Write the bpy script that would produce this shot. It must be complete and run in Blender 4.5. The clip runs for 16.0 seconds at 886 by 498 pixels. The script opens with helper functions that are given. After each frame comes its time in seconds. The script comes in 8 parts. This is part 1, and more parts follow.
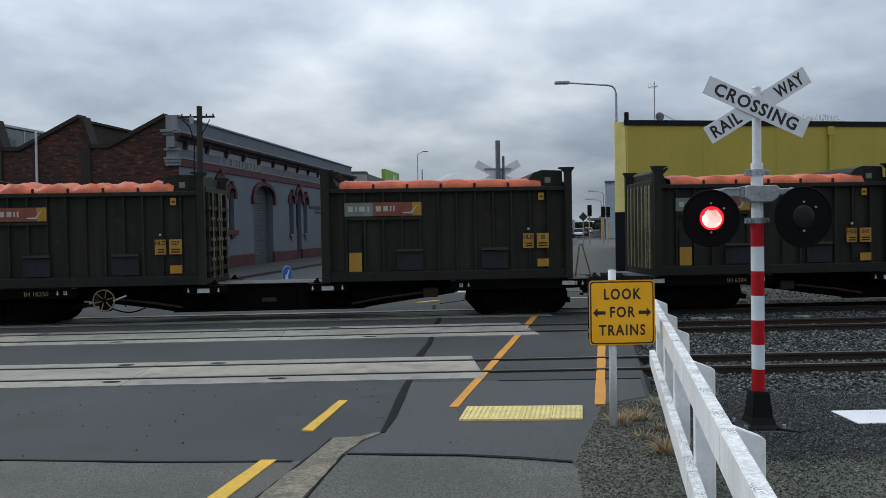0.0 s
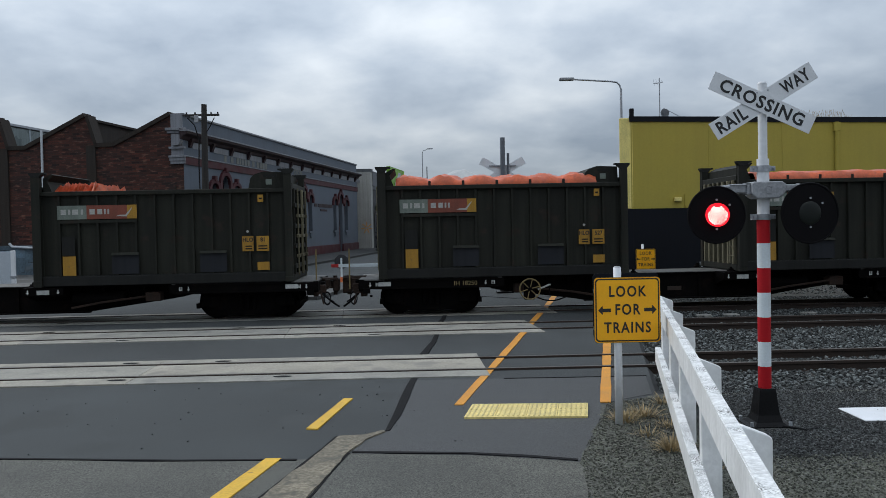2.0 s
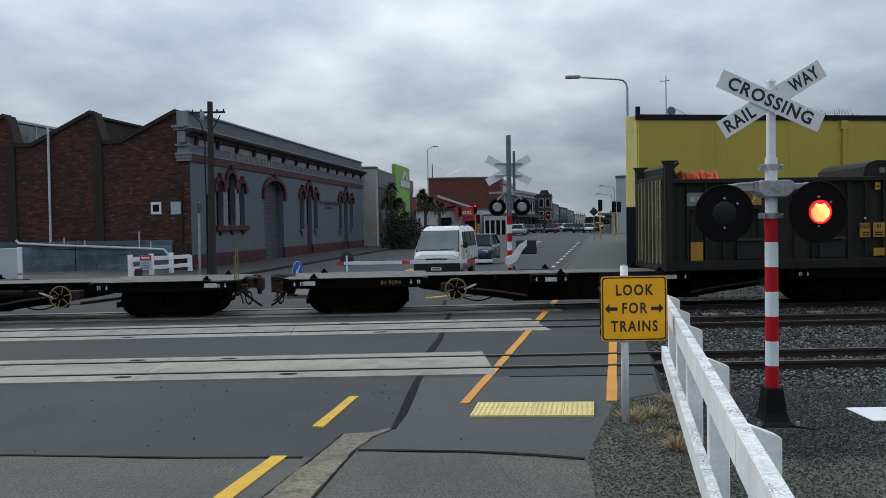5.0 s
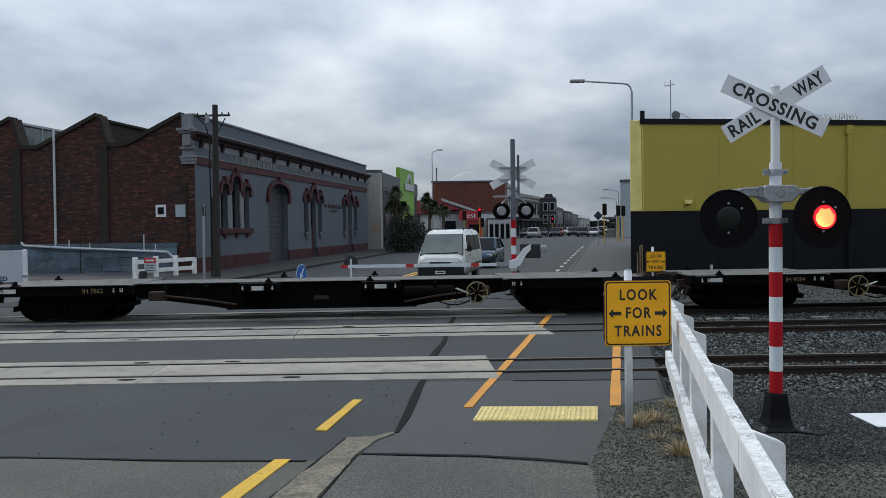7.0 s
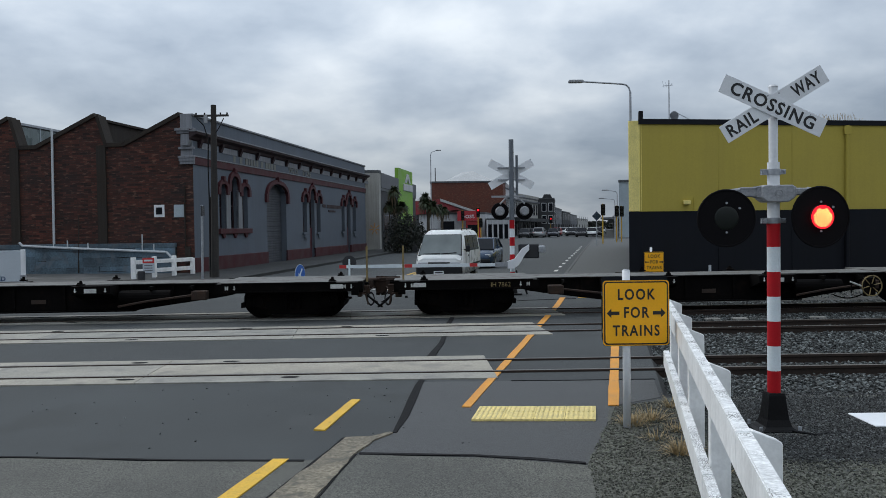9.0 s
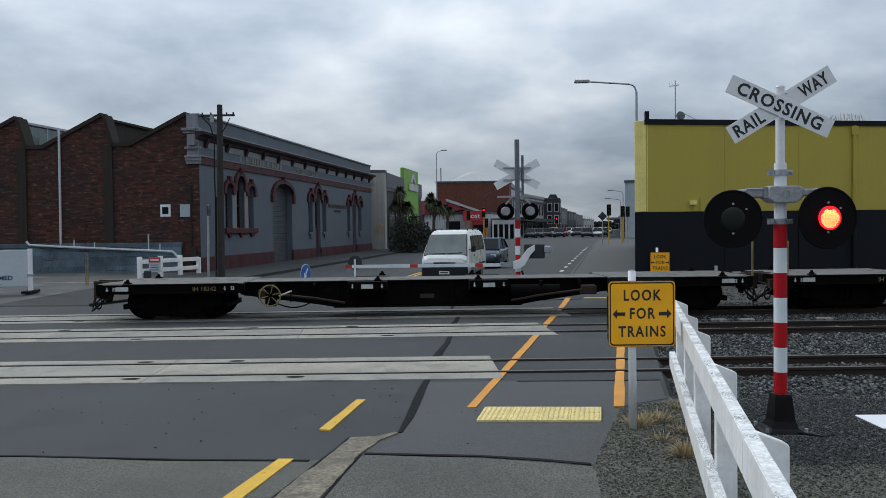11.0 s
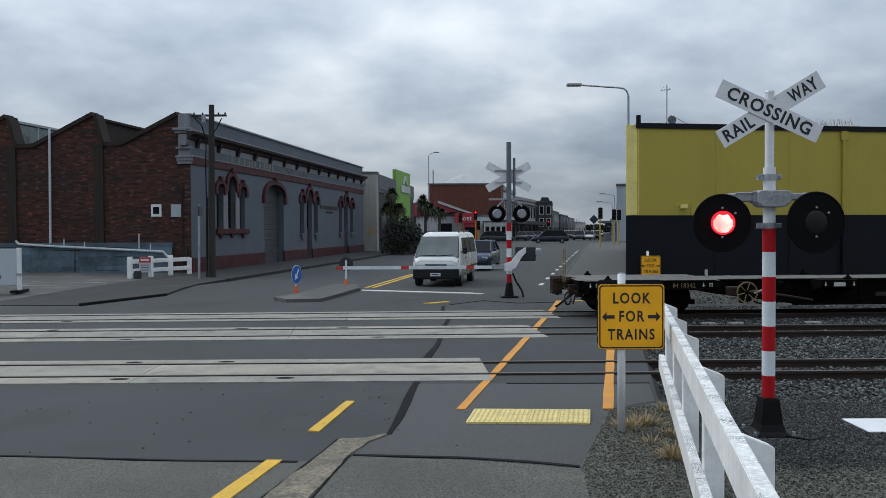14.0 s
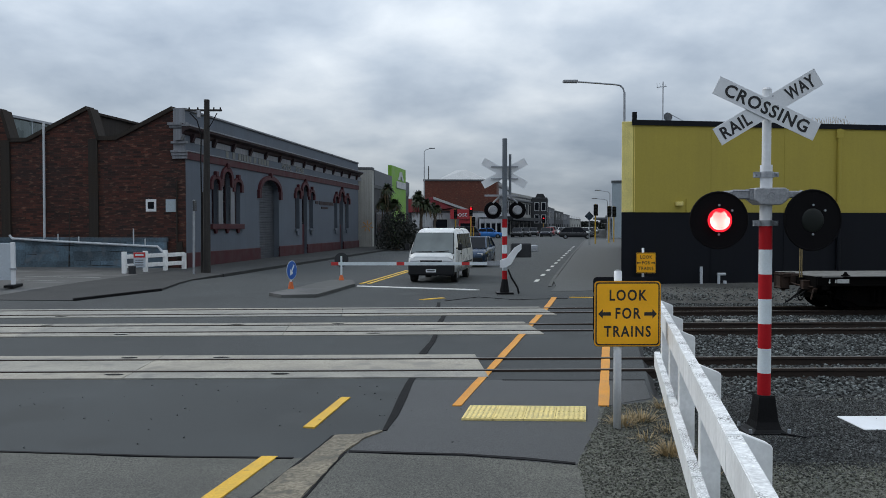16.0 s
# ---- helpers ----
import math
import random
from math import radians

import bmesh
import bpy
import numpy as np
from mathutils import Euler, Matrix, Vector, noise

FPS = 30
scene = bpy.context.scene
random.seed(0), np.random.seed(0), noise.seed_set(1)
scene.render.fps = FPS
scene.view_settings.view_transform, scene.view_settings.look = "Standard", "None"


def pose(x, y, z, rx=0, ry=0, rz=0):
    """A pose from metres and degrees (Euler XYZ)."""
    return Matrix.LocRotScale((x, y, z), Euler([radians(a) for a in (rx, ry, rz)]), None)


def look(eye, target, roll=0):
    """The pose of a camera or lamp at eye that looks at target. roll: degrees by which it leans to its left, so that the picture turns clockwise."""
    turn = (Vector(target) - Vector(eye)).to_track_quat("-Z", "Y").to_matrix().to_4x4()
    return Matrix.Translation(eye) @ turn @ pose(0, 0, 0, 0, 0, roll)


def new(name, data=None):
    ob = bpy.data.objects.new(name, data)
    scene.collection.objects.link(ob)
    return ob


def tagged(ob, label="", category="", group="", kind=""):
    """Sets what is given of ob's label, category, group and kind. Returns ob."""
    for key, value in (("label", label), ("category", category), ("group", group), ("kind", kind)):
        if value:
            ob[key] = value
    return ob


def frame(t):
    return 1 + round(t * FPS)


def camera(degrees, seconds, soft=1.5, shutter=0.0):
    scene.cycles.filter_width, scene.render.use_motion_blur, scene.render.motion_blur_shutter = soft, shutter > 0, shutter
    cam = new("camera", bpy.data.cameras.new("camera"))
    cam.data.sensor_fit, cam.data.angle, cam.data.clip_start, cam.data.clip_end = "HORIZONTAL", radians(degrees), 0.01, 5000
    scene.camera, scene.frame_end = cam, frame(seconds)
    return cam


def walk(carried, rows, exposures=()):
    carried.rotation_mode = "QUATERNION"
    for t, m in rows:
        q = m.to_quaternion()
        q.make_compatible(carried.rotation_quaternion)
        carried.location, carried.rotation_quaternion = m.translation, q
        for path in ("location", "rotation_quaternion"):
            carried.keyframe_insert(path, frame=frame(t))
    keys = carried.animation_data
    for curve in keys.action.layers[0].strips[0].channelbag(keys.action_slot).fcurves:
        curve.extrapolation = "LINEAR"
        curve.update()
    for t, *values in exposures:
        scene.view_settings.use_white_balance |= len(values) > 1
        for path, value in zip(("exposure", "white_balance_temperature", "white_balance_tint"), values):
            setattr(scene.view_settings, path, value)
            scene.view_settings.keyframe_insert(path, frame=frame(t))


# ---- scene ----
cam = camera(57.5, 16.0, soft=0.65)
PATH = [
    (0, -0.002, -0.032, 2.163, 88.564, 0.954, -0.760),
    (0.5, -0.002, -0.033, 2.166, 88.555, 1.041, -0.549),
    (1, 0.001, -0.023, 2.166, 88.375, 1.039, -0.669),
    (1.5, 0.004, -0.021, 2.167, 88.482, 1.095, -0.465),
    (2, 0.006, -0.007, 2.167, 88.371, 1.143, -0.400),
    (2.5, 0.005, -0.001, 2.165, 88.394, 1.007, -0.389),
    (3, 0.003, 0.003, 2.166, 88.182, 0.962, -0.595),
    (3.5, -0.001, 0.005, 2.168, 88.236, 0.840, -0.616),
    (4, -0.004, 0.002, 2.164, 88.217, 0.952, -0.300),
    (4.5, -0.007, 0.009, 2.166, 88.238, 0.859, -0.359),
    (5, -0.009, 0.009, 2.169, 88.221, 0.997, -0.041),
    (7.5, -0.005, -0.001, 2.176, 88.495, 0.837, 0.286),
    (8, -0.008, -0.005, 2.172, 88.470, 0.908, 0.269),
    (8.5, 0.000, 0.006, 2.168, 88.459, 0.849, 0.261),
    (9, -0.002, 0.001, 2.168, 88.495, 0.801, 0.156),
    (11.5, -0.002, 0.008, 2.173, 88.491, 0.679, 0.679),
    (12, 0.002, 0.003, 2.172, 88.433, 0.676, 0.748),
    (12.5, 0.011, 0.006, 2.176, 88.559, 0.672, 0.702),
    (13, 0.006, -0.000, 2.174, 88.489, 0.672, 0.476),
    (13.5, 0.001, -0.008, 2.173, 88.484, 0.496, 0.129),
    (14, 0.013, -0.000, 2.169, 88.637, 0.289, -0.021),
    (14.5, 0.001, 0.008, 2.174, 88.295, 0.179, -0.417),
    (15, -0.001, 0.025, 2.170, 88.040, 0.171, -0.088),
    (15.5, -0.009, 0.025, 2.177, 87.933, 0.263, -0.151),
    (16, -0.000, 0.022, 2.171, 88.358, 0.057, -0.360),
]
walk(cam, [(r[0], pose(*r[1:])) for r in PATH])

# world, sun
def make_world():
    w = bpy.data.worlds.new("overcast_sky")
    scene.world = w
    w.use_nodes = True
    nt = w.node_tree
    N, L = nt.nodes, nt.links
    N.clear()
    out = N.new("ShaderNodeOutputWorld")
    sky = N.new("ShaderNodeTexSky")
    sky.sky_type, sky.sun_disc = "NISHITA", False
    sky.sun_elevation, sky.sun_rotation = radians(42), radians(297)
    bg_sky = N.new("ShaderNodeBackground")
    bg_sky.inputs[1].default_value = 0.08
    L.new(sky.outputs[0], bg_sky.inputs[0])
    tc = N.new("ShaderNodeTexCoord")
    sep = N.new("ShaderNodeSeparateXYZ")
    L.new(tc.outputs["Generated"], sep.inputs[0])
    zc = N.new("ShaderNodeMath"); zc.operation = "MAXIMUM"; zc.inputs[1].default_value = 0.0
    L.new(sep.outputs[2], zc.inputs[0])
    za = N.new("ShaderNodeMath"); za.operation = "ADD"; za.inputs[1].default_value = 0.30
    L.new(zc.outputs[0], za.inputs[0])
    dx = N.new("ShaderNodeMath"); dx.operation = "DIVIDE"
    dy = N.new("ShaderNodeMath"); dy.operation = "DIVIDE"
    L.new(sep.outputs[0], dx.inputs[0]); L.new(za.outputs[0], dx.inputs[1])
    L.new(sep.outputs[1], dy.inputs[0]); L.new(za.outputs[0], dy.inputs[1])
    com = N.new("ShaderNodeCombineXYZ")
    L.new(dx.outputs[0], com.inputs[0]); L.new(dy.outputs[0], com.inputs[1])
    def noise_tex(scale, detail, rough, dist):
        n = N.new("ShaderNodeTexNoise")
        n.inputs["Scale"].default_value, n.inputs["Detail"].default_value = scale, detail
        n.inputs["Roughness"].default_value, n.inputs["Distortion"].default_value = rough, dist
        L.new(com.outputs[0], n.inputs["Vector"])
        return n
    a = noise_tex(0.85, 8, 0.52, 0.25)
    b = noise_tex(2.6, 6, 0.5, 0.1)
    mx = N.new("ShaderNodeMath"); mx.operation = "MULTIPLY_ADD"; mx.inputs[1].default_value = 0.42
    L.new(b.outputs["Fac"], mx.inputs[0])
    ml = N.new("ShaderNodeMath"); ml.operation = "MULTIPLY"; ml.inputs[1].default_value = 0.58
    L.new(a.outputs["Fac"], ml.inputs[0]); L.new(ml.outputs[0], mx.inputs[2])
    ramp = N.new("ShaderNodeValToRGB")
    r = ramp.color_ramp
    r.elements[0].position, r.elements[0].color = 0.385, (0.36, 0.435, 0.54, 1)
    r.elements[1].position, r.elements[1].color = 0.59, (0.82, 0.885, 0.95, 1)
    e = r.elements.new(0.48); e.color = (0.54, 0.62, 0.72, 1)
    L.new(mx.outputs[0], ramp.inputs[0])
    gain = N.new("ShaderNodeMapRange")
    gain.inputs["From Min"].default_value, gain.inputs["From Max"].default_value = 0.02, 0.9
    gain.inputs["To Min"].default_value, gain.inputs["To Max"].default_value = 0.80, ZENITH
    L.new(sep.outputs[2], gain.inputs["Value"])
    side = N.new("ShaderNodeVectorMath"); side.operation = "DOT_PRODUCT"  # clouds are brighter towards the veiled sun
    side.inputs[1].default_value = (-0.25, 0.95, 0)
    L.new(tc.outputs["Generated"], side.inputs[0])
    fwd = N.new("ShaderNodeMath"); fwd.operation = "MULTIPLY_ADD"
    fwd.inputs[1].default_value, fwd.inputs[2].default_value = 0.19, 0.85
    L.new(side.outputs["Value"], fwd.inputs[0])
    both = N.new("ShaderNodeMath"); both.operation = "MULTIPLY"
    L.new(gain.outputs[0], both.inputs[0]); L.new(fwd.outputs[0], both.inputs[1])
    low = N.new("ShaderNodeMapRange")  # thicker cloud low down
    low.interpolation_type = "SMOOTHSTEP"
    low.inputs["From Min"].default_value, low.inputs["From Max"].default_value = 0.0, 0.24
    low.inputs["To Min"].default_value, low.inputs["To Max"].default_value = 0.74, 1.03
    L.new(sep.outputs[2], low.inputs["Value"])
    all3 = N.new("ShaderNodeMath"); all3.operation = "MULTIPLY"
    L.new(both.outputs[0], all3.inputs[0]); L.new(low.outputs[0], all3.inputs[1])
    both = all3
    bg = N.new("ShaderNodeBackground")
    L.new(ramp.outputs[0], bg.inputs[0]); L.new(both.outputs[0], bg.inputs[1])
    mix = N.new("ShaderNodeMixShader")
    mix.inputs[0].default_value = 0.9
    L.new(bg_sky.outputs[0], mix.inputs[1]); L.new(bg.outputs[0], mix.inputs[2])
    L.new(mix.outputs[0], out.inputs[0])


ZENITH = 1.95
make_world()
sun = new("sun", bpy.data.lights.new("sun", "SUN"))
sun.data.energy, sun.data.angle, sun.data.color = 0.9, radians(14), (1.0, 0.97, 0.92)
sun.matrix_basis = look((-40, 20, 40), (0, 0, 0))


# ---- materials ----
def mat(name, col, rough=0.6, metal=0.0, var=0.25, scale=1.5, grain=45.0, gvar=0.18, bump=0.15, spots=None, streak=0.0, spec=0.5, patch=0.0):
    """col varied by large stains and fine grain; spots: (colour, share, scale) of wear on top, gathered in patches of scale patch; streak: vertical run marks."""
    m = bpy.data.materials.new(name)
    m.use_nodes = True
    nt = m.node_tree
    N, L = nt.nodes, nt.links
    bs = N["Principled BSDF"]
    bs.inputs["Metallic"].default_value = metal
    bs.inputs["Specular IOR Level"].default_value = spec
    tc = N.new("ShaderNodeTexCoord")
    def nz(s, d=4.0, stretch=None):
        n = N.new("ShaderNodeTexNoise")
        n.inputs["Scale"].default_value, n.inputs["Detail"].default_value = s, d
        if stretch:
            mp = N.new("ShaderNodeMapping")
            mp.inputs["Scale"].default_value = stretch
            L.new(tc.outputs["Object"], mp.inputs[0]); L.new(mp.outputs[0], n.inputs["Vector"])
        else:
            L.new(tc.outputs["Object"], n.inputs["Vector"])
        return n
    def band(n, lo, hi, a=0.3, b=0.7):
        k = N.new("ShaderNodeMapRange")
        k.inputs["From Min"].default_value, k.inputs["From Max"].default_value = a, b
        k.inputs["To Min"].default_value, k.inputs["To Max"].default_value = lo, hi
        L.new(n.outputs["Fac"], k.inputs["Value"])
        return k
    big, fine = nz(scale), nz(grain, 3.0)
    k1, k2 = band(big, 1 - var, 1 + var), band(fine, 1 - gvar, 1 + gvar)
    mul = N.new("ShaderNodeMath"); mul.operation = "MULTIPLY"
    L.new(k1.outputs[0], mul.inputs[0]); L.new(k2.outputs[0], mul.inputs[1])
    last = mul
    if streak:
        st = nz(3.0, 3.0, (3.0, 3.0, 0.12))
        k3 = band(st, 1 - streak, 1 + streak * 0.4)
        m3 = N.new("ShaderNodeMath"); m3.operation = "MULTIPLY"
        L.new(last.outputs[0], m3.inputs[0]); L.new(k3.outputs[0], m3.inputs[1])
        last = m3
    vm = N.new("ShaderNodeVectorMath"); vm.operation = "SCALE"
    vm.inputs[0].default_value = col
    L.new(last.outputs[0], vm.inputs["Scale"])
    colour = vm.outputs[0]
    if spots:
        c2, share, sc = spots
        sn = nz(sc, 6.0)
        k4 = band(sn, 0, 1, 1 - share - 0.06, 1 - share + 0.06)
        mixc = N.new("ShaderNodeMix"); mixc.data_type = "RGBA"
        k5 = k4
        if patch:
            k5 = N.new("ShaderNodeMath"); k5.operation = "MULTIPLY"
            L.new(k4.outputs[0], k5.inputs[0]); L.new(band(nz(patch, 3.0), 0.0, 1.0, 0.46, 0.62).outputs[0], k5.inputs[1])
        L.new(k5.outputs[0], mixc.inputs["Factor"]); L.new(colour, mixc.inputs["A"])
        mixc.inputs["B"].default_value = (*c2, 1)
        colour = mixc.outputs["Result"]
    L.new(colour, bs.inputs["Base Color"])
    kr = band(big, max(0.03, rough - 0.1), min(1, rough + 0.1))
    L.new(kr.outputs[0], bs.inputs["Roughness"])
    if bump:
        bp = N.new("ShaderNodeBump")
        bp.inputs["Strength"].default_value, bp.inputs["Distance"].default_value = bump, 0.01
        L.new(fine.outputs["Fac"], bp.inputs["Height"]); L.new(bp.outputs[0], bs.inputs["Normal"])
    return m


def brick_mat(name, c1, c2, mortar, w=0.23, h=0.086, dark=0.5):
    m = mat(name, c1, 0.85, var=dark, scale=0.35, grain=30, gvar=0.3, bump=0.2)
    nt = m.node_tree
    N, L = nt.nodes, nt.links
    bs = N["Principled BSDF"]
    tc = next(n for n in N if n.bl_idname == "ShaderNodeTexCoord")
    sep = N.new("ShaderNodeSeparateXYZ"); L.new(tc.outputs["Object"], sep.inputs[0])
    ad = N.new("ShaderNodeMath"); ad.operation = "ADD"
    L.new(sep.outputs[0], ad.inputs[0]); L.new(sep.outputs[1], ad.inputs[1])
    com = N.new("ShaderNodeCombineXYZ"); L.new(ad.outputs[0], com.inputs[0]); L.new(sep.outputs[2], com.inputs[1])
    br = N.new("ShaderNodeTexBrick")
    br.inputs["Scale"].default_value = 1.0
    br.inputs["Brick Width"].default_value, br.inputs["Row Height"].default_value = w, h
    br.inputs["Mortar Size"].default_value = 0.008
    br.inputs["Color1"].default_value, br.inputs["Color2"].default_value, br.inputs["Mortar"].default_value = (*c1, 1), (*c2, 1), (*mortar, 1)
    L.new(com.outputs[0], br.inputs["Vector"])
    old = bs.inputs["Base Color"].links[0].from_node
    fac = old.inputs["Scale"].links[0].from_socket
    v2 = N.new("ShaderNodeVectorMath"); v2.operation = "SCALE"
    L.new(br.outputs["Color"], v2.inputs[0]); L.new(fac, v2.inputs["Scale"])
    sn = N.new("ShaderNodeTexNoise"); sn.inputs["Scale"].default_value = 4.2; sn.inputs["Detail"].default_value = 7
    mp = N.new("ShaderNodeMapping"); mp.inputs["Scale"].default_value = (0.7, 0.7, 2.4)
    L.new(tc.outputs["Object"], mp.inputs[0]); L.new(mp.outputs[0], sn.inputs["Vector"])
    k = N.new("ShaderNodeMapRange"); k.inputs["From Min"].default_value, k.inputs["From Max"].default_value = 0.56, 0.7
    k.inputs["To Max"].default_value = 0.65
    L.new(sn.outputs["Fac"], k.inputs["Value"])
    mx = N.new("ShaderNodeMix"); mx.data_type = "RGBA"
    L.new(k.outputs[0], mx.inputs["Factor"]); L.new(v2.outputs[0], mx.inputs["A"])
    mx.inputs["B"].default_value = (0.20, 0.10, 0.068, 1)
    L.new(mx.outputs["Result"], bs.inputs["Base Color"])
    return m


def glass_mat(name, col=(0.02, 0.025, 0.03), rough=0.05, spec=0.4):
    m = bpy.data.materials.new(name)
    m.use_nodes = True
    b = m.node_tree.nodes["Principled BSDF"]
    b.inputs["Base Color"].default_value = (*col, 1)
    b.inputs["Roughness"].default_value = rough
    b.inputs["Specular IOR Level"].default_value = spec
    return m


def glow_mat(name, col, strength):
    m = bpy.data.materials.new(name)
    m.use_nodes = True
    b = m.node_tree.nodes["Principled BSDF"]
    b.inputs["Base Color"].default_value = (0.2, 0.01, 0.01, 1)
    b.inputs["Emission Color"].default_value = (*col, 1)
    b.inputs["Emission Strength"].default_value = strength
    return m


ASPHALT = mat("asphalt", (0.05646, 0.06123, 0.06281), 0.85, var=0.28, scale=0.35, grain=110, gvar=0.7, bump=0.25, spots=((0.056, 0.060, 0.061), 0.42, 0.9), spec=0.25)
ASPHALT_NEW = mat("asphalt_new", (0.05407, 0.05566, 0.05725), 0.7, var=0.2, scale=0.6, grain=85, gvar=0.55, bump=0.5)
OLD_SEAL = mat("old_chipseal", (0.08437, 0.08437, 0.07383), 0.85, var=0.3, scale=0.8, grain=85, gvar=0.8, bump=0.35, spots=((0.045, 0.045, 0.042), 0.30, 17.0), patch=2.2)
YARD = mat("yard_concrete", (0.07221, 0.07408, 0.07221), 0.85, var=0.25, scale=0.4, grain=30, gvar=0.2, bump=0.2, spots=((0.12, 0.12, 0.12), 0.4, 0.8))
PATH_DARK = mat("dark_footpath_asphalt", (0.02415, 0.02572, 0.02625), 0.85, var=0.25, scale=0.5, grain=40, gvar=0.3, bump=0.3)
KHAKI = mat("container_khaki_slats", (0.1721, 0.1561, 0.1033), 0.7, var=0.3, scale=1.5, streak=0.35, bump=0.1, spec=0.3)
RUSTY = mat("rusty_drawgear", (0.030, 0.016, 0.010), 0.85, 0.1, var=0.4, scale=5, grain=30, gvar=0.3, bump=0.3)
GLAZING = mat("old_roof_glazing", (0.16, 0.20, 0.20), 0.3, var=0.3, scale=1.0, streak=0.3, bump=0.05)
PATH = mat("footpath_asphalt", (0.07216, 0.07568, 0.0748), 0.85, var=0.2, scale=0.5, grain=40, gvar=0.25, bump=0.3)
CONC = mat("crossing_concrete", (0.2723, 0.2698, 0.2438), 0.8, var=0.2, scale=1.2, grain=40, gvar=0.2, bump=0.25, spots=((0.2, 0.2, 0.19), 0.4, 2.5))
KERB = mat("kerb_concrete", (0.24, 0.235, 0.215), 0.85, var=0.3, scale=2.5, grain=30, gvar=0.3, bump=0.4, spots=((0.14, 0.135, 0.12), 0.4, 5.0))
KERB_OLD = mat("worn_kerb", (0.185, 0.163, 0.122), 0.9, var=0.3, scale=2.5, grain=30, gvar=0.4, bump=0.7, spots=((0.11, 0.10, 0.08), 0.42, 7.0))
DARK_GRAVEL = mat("oily_dark_gravel", (0.01996, 0.0217, 0.0217), 0.95, var=0.3, scale=0.9, grain=38, gvar=0.9, bump=1.0, spots=((0.05, 0.05, 0.047), 0.33, 46.0))
TAR = mat("tar_seal", (0.014, 0.014, 0.015), 0.9, var=0.3, scale=6, grain=60, bump=0.3, spec=0.12)
GRAVEL = mat("fine_gravel", (0.085, 0.087, 0.072), 0.95, var=0.25, scale=0.7, grain=38, gvar=0.75, bump=1.0, spots=((0.23, 0.23, 0.21), 0.34, 42.0))
BALLAST = mat("ballast_bed", (0.0245, 0.0252, 0.0252), 0.95, var=0.3, scale=0.6, grain=22, gvar=0.6, bump=1.0)
DIRT = mat("yard_dirt", (0.065, 0.065, 0.060), 0.95, var=0.35, scale=0.5, grain=25, gvar=0.5, bump=0.8, spots=((0.12, 0.117, 0.105), 0.33, 3.0))
ORANGE_PAINT = mat("orange_line_paint", (0.62, 0.27, 0.035), 0.7, var=0.12, scale=3, grain=50, gvar=0.15, bump=0.2, spots=((0.3, 0.16, 0.06), 0.28, 14.0))
YELLOW_PAINT = mat("yellow_line_paint", (0.66, 0.40, 0.04), 0.7, var=0.12, scale=3, grain=50, gvar=0.15, bump=0.2, spots=((0.3, 0.2, 0.06), 0.3, 14.0))
WHITE_LINE = mat("white_line_paint", (0.55, 0.55, 0.53), 0.7, var=0.15, scale=3, grain=50, gvar=0.15, bump=0.2, spots=((0.2, 0.2, 0.2), 0.32, 10.0))
TACTILE = mat("tactile_yellow", (0.665, 0.551, 0.247), 0.75, var=0.12, scale=5, grain=40, bump=0.2, spots=((0.3, 0.25, 0.12), 0.3, 25.0))
RAIL_TOP = mat("rail_head_steel", (0.10, 0.088, 0.078), 0.45, 0.4, var=0.3, scale=4, grain=40, bump=0.05)
RAIL_RUST = mat("rail_rust", (0.032, 0.02112, 0.016), 0.85, 0.1, var=0.35, scale=3, grain=40, bump=0.4)
SLEEPER = mat("sleeper_timber", (0.0525, 0.0455, 0.0385), 0.9, var=0.3, scale=4, grain=30, bump=0.5)
WHITE_TIMBER = mat("white_painted_timber", (0.86, 0.87, 0.87), 0.6, var=0.07, scale=3, grain=25, gvar=0.06, bump=0.25, streak=0.08)
LICHEN = mat("weathered_white_paint", (0.74, 0.75, 0.75), 0.85, var=0.15, scale=6, grain=40, gvar=0.2, bump=0.3, spots=((0.035, 0.033, 0.028), 0.455, 95.0), patch=3.5)
WHITE_PAINT = mat("white_paint", (0.74, 0.76, 0.79), 0.4, var=0.06, scale=4, grain=30, gvar=0.04, bump=0.05, streak=0.06)
REFLECT_WHITE = mat("reflective_white", (0.66, 0.73, 0.77), 0.45, var=0.07, scale=5, grain=60, gvar=0.05, bump=0.05)
RED_BAND = mat("red_band", (0.40, 0.008, 0.014), 0.6, var=0.1, scale=5, grain=60, gvar=0.06, bump=0.05, spec=0.2)
SIGN_WHITE = mat("sign_white", (0.74, 0.76, 0.79), 0.5, var=0.06, scale=3, grain=50, gvar=0.03, bump=0.02)
SIGN_BLACK = mat("sign_black", (0.012, 0.012, 0.014), 0.5, var=0.15, scale=6, bump=0.02)
SIGN_YELLOW = mat("sign_yellow", (0.97, 0.455, 0.002), 0.5, var=0.06, scale=3, grain=50, gvar=0.03, bump=0.02)
GALV = mat("galvanised_steel", (0.36, 0.38, 0.41), 0.45, 0.55, var=0.15, scale=6, grain=25, gvar=0.15, bump=0.08)
MAST_STEEL = mat("dull_mast_steel", (0.15, 0.17, 0.195), 0.6, 0.3, var=0.2, scale=5, grain=30, gvar=0.1, bump=0.05, streak=0.15)
GREY_CAST = mat("grey_cast_metal", (0.30, 0.31, 0.33), 0.55, 0.2, var=0.12, scale=8, grain=40, bump=0.1)
BLACK_IRON = mat("black_cast_iron", (0.0064, 0.0064, 0.0072), 0.5, 0.0, var=0.3, scale=6, grain=40, bump=0.2, spots=((0.022, 0.017, 0.014), 0.25, 9.0), spec=0.15)
